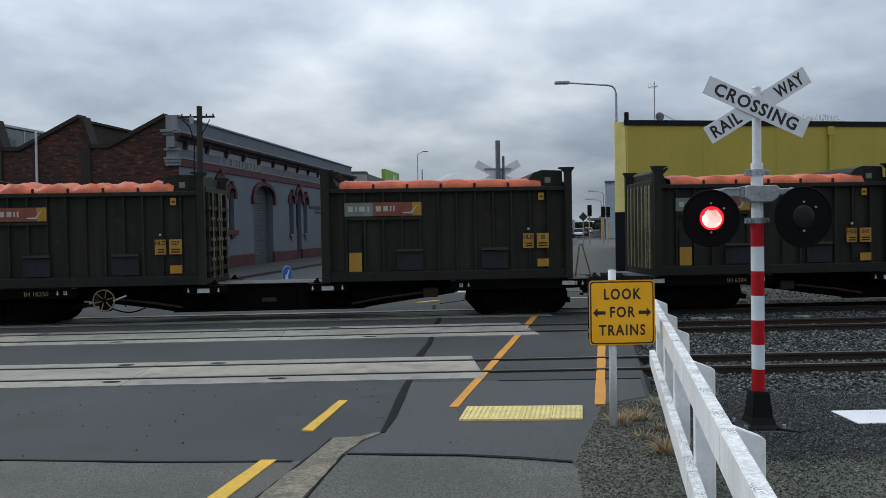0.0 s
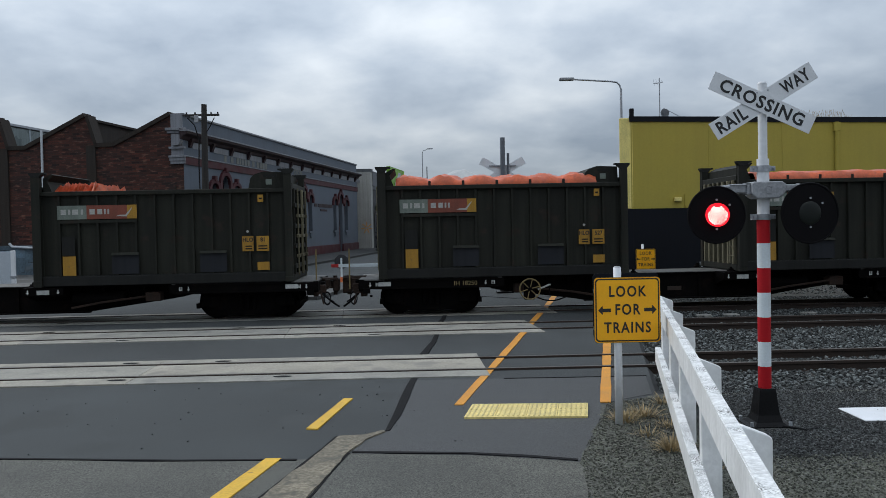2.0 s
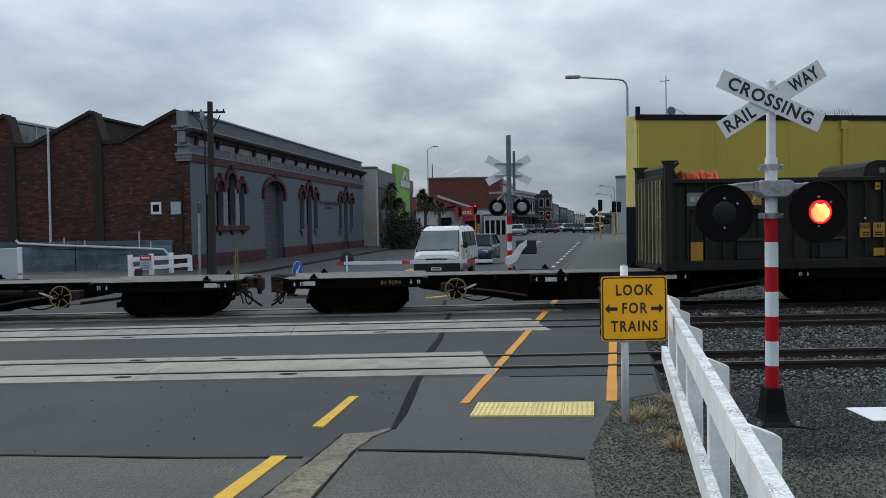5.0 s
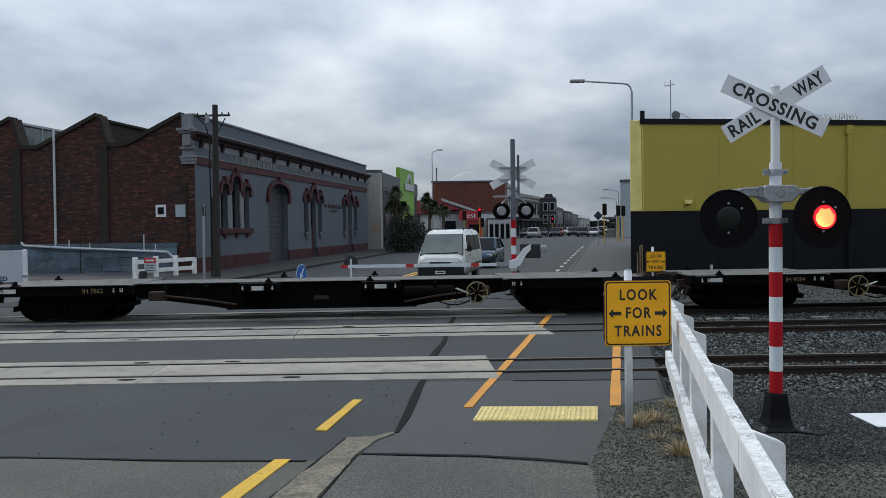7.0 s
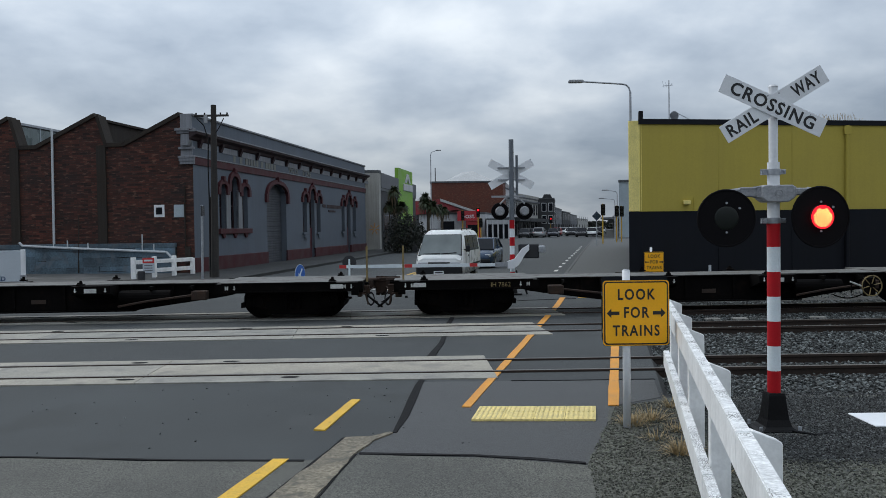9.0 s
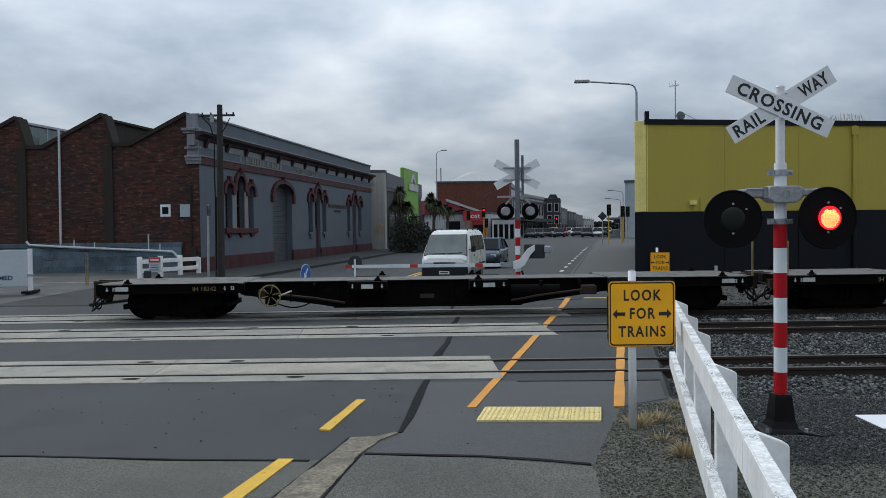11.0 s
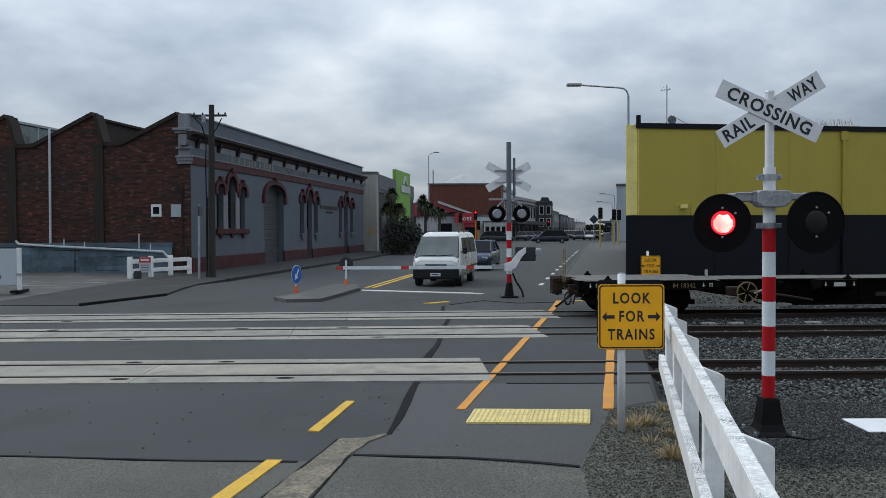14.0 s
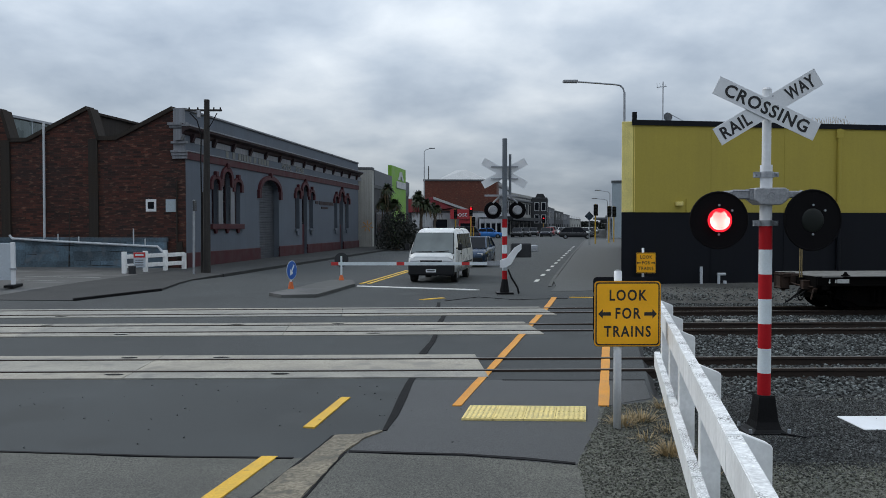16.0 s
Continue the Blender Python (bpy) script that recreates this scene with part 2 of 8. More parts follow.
BLACK_MATT = mat("matt_black", (0.004, 0.0035, 0.0045), 0.75, var=0.2, scale=4, bump=0.05, spec=0.12)
LENS_DARK = glass_mat("dark_lens", (0.010, 0.0125, 0.011), 0.3, 0.25)
LED_RED = glow_mat("lit_red_led", (1.0, 0.006, 0.02), 1.6)
LED_AMBER = glow_mat("lit_led_core_orange", (1.0, 0.46, 0.12), 4.2)
LED_CORE = glow_mat("lit_led_core", (1.0, 0.56, 0.50), 3.4)
CONT_GREEN = mat("container_olive", (0.0189, 0.0198, 0.01485), 0.7, 0.0, var=0.3, scale=0.9, grain=30, gvar=0.12, bump=0.12, streak=0.35, spots=((0.028, 0.020, 0.015), 0.35, 3.0), spec=0.25)
CONT_DARK = mat("container_dark", (0.011, 0.0115, 0.0105), 0.7, var=0.3, scale=2, streak=0.3, bump=0.1, spec=0.3)
CONT_BLUE = mat("container_blue_grey", (0.015, 0.017, 0.022), 0.7, var=0.25, scale=2, streak=0.25, bump=0.1, spec=0.3)
CONT_YELLOW = mat("container_yellow", (0.38, 0.20, 0.02), 0.7, var=0.2, scale=3, streak=0.25, bump=0.05, spots=((0.2, 0.12, 0.04), 0.3, 8.0))
LOGO_GREY = mat("panel_grey_green", (0.15, 0.18, 0.155), 0.6, var=0.15, scale=3, streak=0.2, bump=0.05)
LOGO_RED = mat("panel_rust_red", (0.20, 0.05, 0.028), 0.6, var=0.2, scale=3, streak=0.2, bump=0.05)
LOGO_PALE = mat("panel_pale_marks", (0.36, 0.36, 0.34), 0.6, var=0.15, scale=3, bump=0.02)
TARP = mat("orange_tarpaulin", (0.53, 0.10, 0.034), 0.55, var=0.35, scale=2.5, grain=20, gvar=0.1, bump=0.3, spots=((0.40, 0.085, 0.045), 0.35, 3.0))
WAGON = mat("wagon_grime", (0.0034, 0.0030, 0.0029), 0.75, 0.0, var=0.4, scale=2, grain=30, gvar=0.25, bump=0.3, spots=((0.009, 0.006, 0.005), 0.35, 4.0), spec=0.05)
DECK = mat("wagon_deck_steel", (0.1283, 0.1283, 0.1215), 0.7, 0.1, var=0.3, scale=2.5, grain=20, gvar=0.25, bump=0.2, spots=((0.06, 0.05, 0.042), 0.4, 3.0))
WAGON_PALE = mat("wagon_white_mark", (0.46, 0.47, 0.46), 0.7, var=0.25, scale=6, bump=0.05)
HANDWHEEL = mat("handwheel_yellow", (0.20, 0.15, 0.065), 0.7, var=0.3, scale=6, bump=0.1)
BRICK = brick_mat("old_brick", (0.078, 0.021, 0.0125), (0.013, 0.0048, 0.0042), (0.026, 0.018, 0.014), w=0.36, h=0.10, dark=0.4)
BRICK_FAR = brick_mat("brick_far", (0.13, 0.036, 0.022), (0.10, 0.028, 0.018), (0.10, 0.05, 0.035), dark=0.2)
RENDER_BROWN = mat("brown_render", (0.028, 0.02072, 0.01568), 0.9, var=0.25, scale=1.0, streak=0.25, grain=20, bump=0.2)
BLUE_PLINTH = mat("faded_blue_plinth", (0.08993, 0.1291, 0.1603), 0.9, var=0.4, scale=0.9, grain=12, gvar=0.25, bump=0.5, spots=((0.11, 0.13, 0.15), 0.4, 2.2))
STUCCO = mat("grey_lilac_stucco", (0.104, 0.124, 0.156), 0.85, var=0.14, scale=0.7, grain=20, gvar=0.07, bump=0.12, streak=0.07)
STUCCO_PALE = mat("pale_stucco", (0.224, 0.232, 0.256), 0.85, var=0.15, scale=1.0, grain=20, gvar=0.07, bump=0.12, streak=0.22)
MAROON = mat("maroon_trim", (0.054, 0.006375, 0.01125), 0.7, var=0.18, scale=1.5, grain=20, gvar=0.08, bump=0.1, streak=0.15)
MAROON_DARK = mat("dark_maroon_trim", (0.022, 0.0075, 0.010), 0.7, var=0.2, scale=1.5, bump=0.1)
WINDOW = glass_mat("window_dark", (0.007, 0.0085, 0.012), 0.2, 0.12)
DOOR_GREY = mat("roller_door_grey", (0.056, 0.063, 0.077), 0.6, var=0.12, scale=2, bump=0.1, streak=0.2)
DOOR_MAROON = mat("maroon_door", (0.06, 0.012, 0.02), 0.6, var=0.15, scale=2, bump=0.05)
ROOF_GREY = mat("weathered_roof_iron", (0.084, 0.091, 0.098), 0.6, 0.2, var=0.3, scale=1.2, streak=0.2, bump=0.2)
TIMBER = mat("weathered_pole_timber", (0.033, 0.03, 0.0282), 0.9, var=0.3, scale=3, grain=25, bump=0.4, streak=0.3)
YEL_WALL = mat("mustard_wall", (0.4284, 0.3454, 0.05872), 0.75, var=0.07, scale=0.5, grain=16, gvar=0.03, bump=0.04, streak=0.03)
YEL_PALE = mat("pale_yellow_trim", (0.86, 0.73, 0.25), 0.7, var=0.1, scale=2, bump=0.1, streak=0.1)
NAVY_WALL = mat("dark_navy_wall", (0.006664, 0.008092, 0.01238), 0.7, var=0.2, scale=0.7, grain=16, gvar=0.06, bump=0.05, streak=0.1, spec=0.2)
VAN_WHITE = mat("van_white", (0.70, 0.72, 0.72), 0.3, var=0.05, scale=2, gvar=0.02, bump=0.0)
BUMPER = mat("grey_plastic", (0.010, 0.011, 0.013), 0.6, var=0.15, scale=4, bump=0.05, spec=0.3)
HEADLAMP_ON = glow_mat("lit_headlamp", (1.0, 0.97, 0.9), 3.0)
TYRE = mat("tyre_rubber", (0.0084, 0.0084, 0.0084), 0.85, var=0.2, scale=6, bump=0.2)
RIM = mat("wheel_rim", (0.24, 0.25, 0.26), 0.4, 0.6, var=0.15, scale=8, bump=0.05)
# pale, blotchy base colour stands in for cloudy sky mirrored in the glass
WINDSCREEN = mat("windscreen_sky_tint", (0.125, 0.15, 0.155), 0.12, var=0.3, scale=0.9, gvar=0.0, bump=0.0)
LAMP_GLASS = glass_mat("headlamp_glass", (0.45, 0.47, 0.5), 0.1)
CAR_BLUEGREY = mat("car_blue_grey", (0.030, 0.055, 0.10), 0.25, 0.3, var=0.06, scale=2, gvar=0.02, bump=0.0)
CAR_BLUE = mat("car_bright_blue", (0.02, 0.14, 0.42), 0.3, 0.2, var=0.06, scale=2, gvar=0.02, bump=0.0)
CAR_DARK = mat("car_charcoal", (0.015, 0.0162, 0.0192), 0.3, 0.2, var=0.06, scale=2, gvar=0.02, bump=0.0)
CAR_NAVY = mat("car_navy", (0.0072, 0.0096, 0.021), 0.3, 0.2, var=0.06, scale=2, gvar=0.02, bump=0.0)
CAR_SILVER = mat("car_silver", (0.36, 0.37, 0.38), 0.35, 0.4, var=0.06, scale=2, gvar=0.02, bump=0.0)
CAR_RED = mat("car_red", (0.35, 0.03, 0.03), 0.35, 0.1, var=0.06, scale=2, gvar=0.02, bump=0.0)
BLUE_SIGN = mat("blue_sign", (0.02, 0.11, 0.42), 0.5, var=0.06, scale=4, bump=0.02)
ORANGE_BASE = mat("orange_rubber_base", (0.55, 0.12, 0.03), 0.7, var=0.15, scale=6, bump=0.1)
BAR_RED = mat("barrier_red", (0.50, 0.03, 0.03), 0.5, var=0.12, scale=4, bump=0.03)
GREEN_SIGN = mat("lime_green_panel", (0.17, 0.36, 0.03), 0.55, var=0.08, scale=1, bump=0.03)
RED_SHOP = mat("shop_red", (0.3825, 0.0255, 0.034), 0.55, var=0.1, scale=1, bump=0.03)
CREAM = mat("cream_wall", (0.34, 0.34, 0.323), 0.8, var=0.12, scale=0.7, bump=0.08, streak=0.15)
WHITE_WALL = mat("white_wall", (0.50, 0.51, 0.53), 0.8, var=0.1, scale=0.7, bump=0.08, streak=0.15)
GREY_WALL = mat("grey_wall", (0.1275, 0.135, 0.15), 0.8, var=0.15, scale=0.7, bump=0.08, streak=0.2)
CHARCOAL_WALL = mat("charcoal_wall", (0.027, 0.0288, 0.033), 0.75, var=0.15, scale=0.7, bump=0.08)
PALE_BLUE_WALL = mat("pale_blue_wall", (0.36, 0.42, 0.46), 0.8, var=0.1, scale=0.7, bump=0.08)
ROOF_RED = mat("red_roof", (0.255, 0.02975, 0.03825), 0.6, var=0.12, scale=1, streak=0.15, bump=0.1)
ROOF_WHITE = mat("pale_roof_iron", (0.42, 0.43, 0.43), 0.5, var=0.12, scale=1, streak=0.15, bump=0.1)
LEAF = mat("cabbage_tree_leaf", (0.027, 0.039, 0.0132), 0.6, var=0.4, scale=2, grain=20, bump=0.1)
LEAF_DARK = mat("dark_shrub_leaf", (0.0077, 0.011, 0.00605), 0.65, var=0.4, scale=2, grain=20, bump=0.1)
DRY_LEAF = mat("dead_leaf_skirt", (0.12, 0.085, 0.045), 0.8, var=0.3, scale=3, bump=0.1)
BARK = mat("bark", (0.10, 0.08, 0.06), 0.95, var=0.3, scale=5, bump=0.5)
DRY_GRASS = mat("dry_grass_straw", (0.36, 0.275, 0.15), 0.85, var=0.3, scale=6, bump=0.05)
SIGNAL_YELLOW = mat("signal_post_yellow", (0.50, 0.31, 0.03), 0.6, var=0.12, scale=4, bump=0.05)
BOARD_WHITE = mat("billboard_white", (0.4592, 0.5084, 0.5576), 0.6, var=0.07, scale=1, bump=0.03)
NAVY_INK = mat("navy_lettering", (0.03, 0.06, 0.14), 0.6, var=0.1, scale=4, bump=0.02)
PALE_INK = mat("faded_lettering", (0.17, 0.175, 0.165), 0.8, var=0.15, scale=3, bump=0.05)
PVC = mat("white_pvc_pipe", (0.527, 0.561, 0.595), 0.5, var=0.1, scale=3, bump=0.03, streak=0.1)


def vary_by_piece(m, lo, hi, tint):
    """Each piece a little lighter, darker or warmer than the next."""
    nt = m.node_tree
    N, L = nt.nodes, nt.links
    info = N.new("ShaderNodeObjectInfo")
    k = N.new("ShaderNodeMapRange")
    k.inputs["To Min"].default_value, k.inputs["To Max"].default_value = lo, hi
    L.new(info.outputs["Random"], k.inputs["Value"])
    bs = N["Principled BSDF"]
    old = bs.inputs["Base Color"].links[0].from_socket
    v2 = N.new("ShaderNodeVectorMath"); v2.operation = "SCALE"
    L.new(old, v2.inputs[0]); L.new(k.outputs[0], v2.inputs["Scale"])
    warm = N.new("ShaderNodeMix"); warm.data_type, warm.blend_type = "RGBA", "MULTIPLY"
    warm.inputs["B"].default_value = (*tint, 1)
    L.new(info.outputs["Random"], warm.inputs["Factor"]); L.new(v2.outputs[0], warm.inputs["A"])
    L.new(warm.outputs["Result"], bs.inputs["Base Color"])


vary_by_piece(CONC, 0.88, 1.1, (1.05, 0.98, 0.90))
vary_by_piece(BLUE_PLINTH, 0.75, 1.2, (0.95, 1.0, 1.03))
vary_by_piece(TACTILE, 0.85, 1.1, (1.03, 1.0, 0.85))


# ---- mesh tools ----
def part(name, bm, material, parent=None, label="", smooth=False):
    me = bpy.data.meshes.new(name)
    if smooth:
        for f in bm.faces:
            f.smooth = True
    bm.to_mesh(me)
    bm.free()
    me.materials.append(material)
    ob = new(name, me)
    ob.parent = parent
    if label:
        ob["label"] = label
    return ob


def thing(name, m, label, category, group="", kind=""):
    ob = new(name)
    ob.empty_display_size = 0.2
    ob.matrix_basis = m
    return tagged(ob, label, category, group, kind)


def bx(bm, x0, x1, y0, y1, z0, z1, bev=0.0, m=None):
    r = bmesh.ops.create_cube(bm, size=1)
    vs = r["verts"]
    for v in vs:
        v.co = Vector(((x0 + x1) / 2 + v.co.x * (x1 - x0), (y0 + y1) / 2 + v.co.y * (y1 - y0), (z0 + z1) / 2 + v.co.z * (z1 - z0)))
    if bev:
        es = list({e for v in vs for e in v.link_edges})
        out = bmesh.ops.bevel(bm, geom=es, offset=bev, segments=1, affect="EDGES")
        vs = list({v for f in out["faces"] for v in f.verts} | {v for v in vs if v.is_valid})
    if m is not None:
        bmesh.ops.transform(bm, matrix=m, verts=vs)
    return bm


def box(x0, x1, y0, y1, z0, z1, bev=0.0):
    return bx(bmesh.new(), x0, x1, y0, y1, z0, z1, bev)


def rod(bm, a, b, r, r2=None, seg=12):
    a, b = Vector(a), Vector(b)
    d = b - a
    m = Matrix.Translation((a + b) / 2) @ d.to_track_quat("Z", "Y").to_matrix().to_4x4()
    bmesh.ops.create_cone(bm, cap_ends=True, segments=seg, radius1=r, radius2=r if r2 is None else r2, depth=d.length, matrix=m)
    return bm


def tube(bm, pts, r, seg=8):
    for a, b in zip(pts, pts[1:]):
        rod(bm, a, b, r, seg=seg)
    return bm


def prism(bm, pts, axis, a, b):
    """A polygon drawn in the plane across axis, drawn out from a to b."""
    def co(p, k):
        if axis == "x":
            return (k, p[0], p[1])
        if axis == "y":
            return (p[0], k, p[1])
        return (p[0], p[1], k)
    lo = [bm.verts.new(co(p, a)) for p in pts]
    hi = [bm.verts.new(co(p, b)) for p in pts]
    n = len(pts)
    fs = [bm.faces.new(lo), bm.faces.new(hi[::-1])]
    for i in range(n):
        fs.append(bm.faces.new((lo[i], hi[i], hi[(i + 1) % n], lo[(i + 1) % n])))
    bmesh.ops.recalc_face_normals(bm, faces=fs)
    return bm


def ring(bm, c, r, wire, axis="y", seg=24, sides=6):
    """A torus round c."""
    c = Vector(c)
    vs = []
    for i in range(seg):
        a = 2 * math.pi * i / seg
        row = []
        for j in range(sides):
            b = 2 * math.pi * j / sides
            u = (r + wire * math.cos(b))
            p = (u * math.cos(a), wire * math.sin(b), u * math.sin(a)) if axis == "y" else (wire * math.sin(b), u * math.cos(a), u * math.sin(a))
            row.append(bm.verts.new(c + Vector(p)))
        vs.append(row)
    for i in range(seg):
        for j in range(sides):
            bm.faces.new((vs[i][j], vs[(i + 1) % seg][j], vs[(i + 1) % seg][(j + 1) % sides], vs[i][(j + 1) % sides]))
    return bm


def lettering(name, words, size, material, parent, m, depth=0.002, wide=1.0, label="", bold=0.0, space=1.0):
    """Raised letters, centred at the pose m; their face looks along its +z."""
    cu = bpy.data.curves.new(name, "FONT")
    cu.body, cu.size, cu.extrude, cu.align_x, cu.align_y, cu.offset = words, size, depth, "CENTER", "CENTER", bold
    cu.resolution_u, cu.space_character = 3, space
    tmp = bpy.data.objects.new(name, cu)
    scene.collection.objects.link(tmp)
    me = bpy.data.meshes.new_from_object(tmp.evaluated_get(bpy.context.evaluated_depsgraph_get()))
    bpy.data.objects.remove(tmp)
    bpy.data.curves.remove(cu)
    me.transform(m @ Matrix.Diagonal((wide, 1, 1, 1)))
    me.materials.clear()
    me.materials.append(material)
    ob = new(name, me)
    ob.parent = parent
    if label:
        ob["label"] = label
    return ob


FACE = pose(0, 0, 0, 90, 0, 0)  # letters that stand upright and look to -y


def gz(y):
    """Height of the ground sheet along the street."""
    if y < 22:
        return 0.0
    if y < 28:
        return 0.15 * (y - 22) / 6
    return 0.15 + 0.0033 * (min(y, 110) - 28)


def edge_x(y):
    """The sealed surface ends here, where the ballast begins."""
    return 2.72 + 0.2 * (y - 10.1)


# ---- ground ----
def build_ground():
    ys = [-60, -20, 0, 4, 7, 9, 9.9, 10.15, 11, 12, 14, 16, 18, 19.5, 21.3, 22, 23.5, 24.2, 25, 26, 28, 34, 45, 70, 110, 180, 300, 600, 1500]
    cols = [-1500, -300, -80, -30, -10, -3, 0, 0.12, 3, 8, 20, 60, 300, 1500]
    bm = bmesh.new()
    vs = []
    for y in ys:
        row = []
        for c in cols:
            x = edge_x(min(max(y, 0), 30)) + c
            z = gz(y)
            if c >= 0.12 and 10.15 <= y <= 24.2:
                z -= 0.13 if 10.15 < y < 23.6 else 0.04
            row.append(bm.verts.new((x, y, z)))
        vs.append(row)
    for i in range(len(ys) - 1):
        for j in range(len(cols) - 1):
            bm.faces.new((vs[i][j], vs[i][j + 1], vs[i + 1][j + 1], vs[i + 1][j]))
    g = part("ground", bm, ASPHALT)
    tagged(g, "worn grey asphalt road surface at a level crossing", "ground", kind="structure")
    # the ballasted part of the same sheet
    g.data.materials.append(BALLAST)
    g.data.materials.append(DIRT)
    for f in g.data.polygons:
        c = f.center
        if c.x > edge_x(c.y) and 10.15 < c.y < 23.6:
            f.material_index = 1
        elif c.x > edge_x(c.y) and 23.6 <= c.y < 34:
            f.material_index = 2


build_ground()


def slab(name, pts, h, material, label, category, thick=0.3, kind="structure"):
    """A level piece laid on the ground sheet, with its top h above it (one height, or one for each corner)."""
    bm = bmesh.new()
    hs = h if isinstance(h, (list, tuple)) else [h] * len(pts)
    hi = [bm.verts.new((x, y, gz(y) + k)) for (x, y), k in zip(pts, hs)]
    lo = [bm.verts.new((x, y, gz(y) + k - thick)) for (x, y), k in zip(pts, hs)]
    fs = [bm.faces.new(hi)]
    for i in range(len(pts)):
        j = (i + 1) % len(pts)
        fs.append(bm.faces.new((hi[i], lo[i], lo[j], hi[j])))
    bmesh.ops.recalc_face_normals(bm, faces=fs)
    bmesh.ops.triangulate(bm, faces=[fs[0]])
    return tagged(part(name, bm, material), label, category, kind=kind)


rng = random.Random(4)


def wobble(pts, step=0.25, amp=0.02):
    """The same outline with a slightly uneven edge."""
    out = []
    n = len(pts)
    for i in range(n):
        a, b = Vector(pts[i]), Vector(pts[(i + 1) % n])
        k = max(1, int((b - a).length / step))
        k = min(k, 40)
        for j in range(k):
            p = a.lerp(b, j / k)
            out.append((p.x + rng.uniform(-amp, amp), p.y + rng.uniform(-amp, amp)))
    return out


def strip(pts, w, amp=0.008):
    """Outline of a strip of width w along a line."""
    left, right = [], []
    for i, p in enumerate(pts):
        a, b = Vector(pts[max(i - 1, 0)]), Vector(pts[min(i + 1, len(pts) - 1)])
        d = (b - a).normalized()
        n = Vector((-d.y, d.x)) * (w[i] if isinstance(w, (list, tuple)) else w) / 2
        left.append((p[0] + n.x + rng.uniform(-amp, amp), p[1] + n.y + rng.uniform(-amp, amp)))
        right.append((p[0] - n.x + rng.uniform(-amp, amp), p[1] - n.y + rng.uniform(-amp, amp)))
    return left + right[::-1]


slab("old_seal", wobble([(-30, -4), (-0.95, -4), (-1.0, 7.58), (-1.5, 7.5), (-2.5, 7.53), (-4.2, 7.72), (-30, 8.4)], 0.4), 0.004, OLD_SEAL, "older rough chipseal in front of the crossing", "ground", 0.02)
slab("old_footpath", wobble([(-1.12, -4), (0.7, -4), (1.22, 5.0), (1.3, 7.25), (0.24, 7.55), (-0.9, 7.66), (-1.16, 6.6)], 0.3), 0.0065, OLD_SEAL, "older rough chipseal footpath", "ground", 0.02)
slab("new_footpath", wobble([(-0.88, 7.68), (0.24, 7.57), (1.27, 7.27), (1.48, 7.9), (1.82, 9.05), (1.95, 9.62), (2.68, 10.08), (2.9, 11.3), (0.9, 11.3), (-0.36, 11.3), (-0.55, 8.5), (-0.7, 8.45)], 0.3, 0.015), 0.005, ASPHALT_NEW, "smooth dark asphalt footpath up to the tracks", "pavement", 0.02)
slab("gravel_verge", wobble([(0.66, 2), (1.15, 5.0), (1.26, 7.25), (1.44, 7.85), (1.80, 9.0), (1.94, 9.55), (2.70, 10.0), (12, 10.2), (12, 2)], 0.24, 0.035), 0.009, GRAVEL, "fine grey gravel verge beside the footpath", "gravel", 0.04)
slab("dark_gravel", wobble([(2.4, 7.2), (2.55, 7.6), (2.85, 8.8), (3.05, 9.9), (12, 10.1), (12, 6.0), (5.0, 7.1), (3.2, 7.3)], 0.2, 0.06), 0.012, DARK_GRAVEL, "oil-darkened gravel round the crossing post", "gravel", 0.02)
slab("broken_kerb", wobble([(-1.56, 6.0), (-1.16, 6.0), (-1.05, 6.6), (-0.90, 7.7), (-0.76, 8.16), (-0.58, 8.46), (-0.62, 8.50), (-0.80, 8.32), (-1.06, 8.30), (-1.24, 7.45)], 0.15, 0.015), 0.02, KERB_OLD, "cracked concrete kerb end sunk in the road", "kerb", 0.06)
slab("broken_kerb_back", wobble([(-2.6, 0), (-2.1, 0), (-1.14, 5.98), (-1.60, 5.98)], 0.3, 0.015), 0.03, KERB_OLD, "concrete kerb beside the road", "kerb", 0.06)

for nm, pts, w in (
    ("tar_joint", [(-30, 8.45), (-4.2, 7.75), (-2.5, 7.56), (-1.35, 7.5)], 0.035),
    ("tar_joint", [(-0.86, 7.72), (-0.3, 7.66), (0.24, 7.6), (0.8, 7.46), (1.25, 7.31)], [0.05, 0.045, 0.05, 0.07, 0.05]),
    ("tar_joint", [(-0.57, 8.5), (-0.50, 9.2), (-0.45, 10.2), (-0.40, 11.0), (-0.36, 11.45)], [0.05, 0.09, 0.11, 0.1, 0.09]),
    ("tar_joint", [(-0.27, 13.55), (-0.2, 14.2), (-0.1, 15.1), (-0.05, 16.0)], [0.14, 0.12, 0.1, 0.09]),
    ("tar_joint", [(0.04, 18.1), (0.10, 18.8), (0.14, 19.45)], [0.12, 0.1, 0.1]),
    ("tar_joint", [(0.0, 21.35), (0.02, 22.6)], 0.1),
    ("tar_joint", [(0.9, 11.30), (1.8, 11.27), (2.9, 11.28)], 0.03),
    ("tar_joint", [(-1.57, 6.0), (-1.40, 6.75), (-1.25, 7.45), (-1.16, 7.85), (-1.08, 8.3), (-0.95, 8.33), (-0.8, 8.34)], 0.03),
    ("tar_joint", [(-1.14, 6.0), (-1.05, 6.5), (-0.98, 7.1), (-0.89, 7.7)], 0.022),
    ("tar_joint", [(0.2, 23.0), (1.2, 24.0), (2.2, 23.3), (3.8, 23.6)], 0.05),
):
    slab(nm, strip(pts, w, 0.006), 0.012, TAR, "black tar sealing a joint in the asphalt", "tar joint", 0.012)

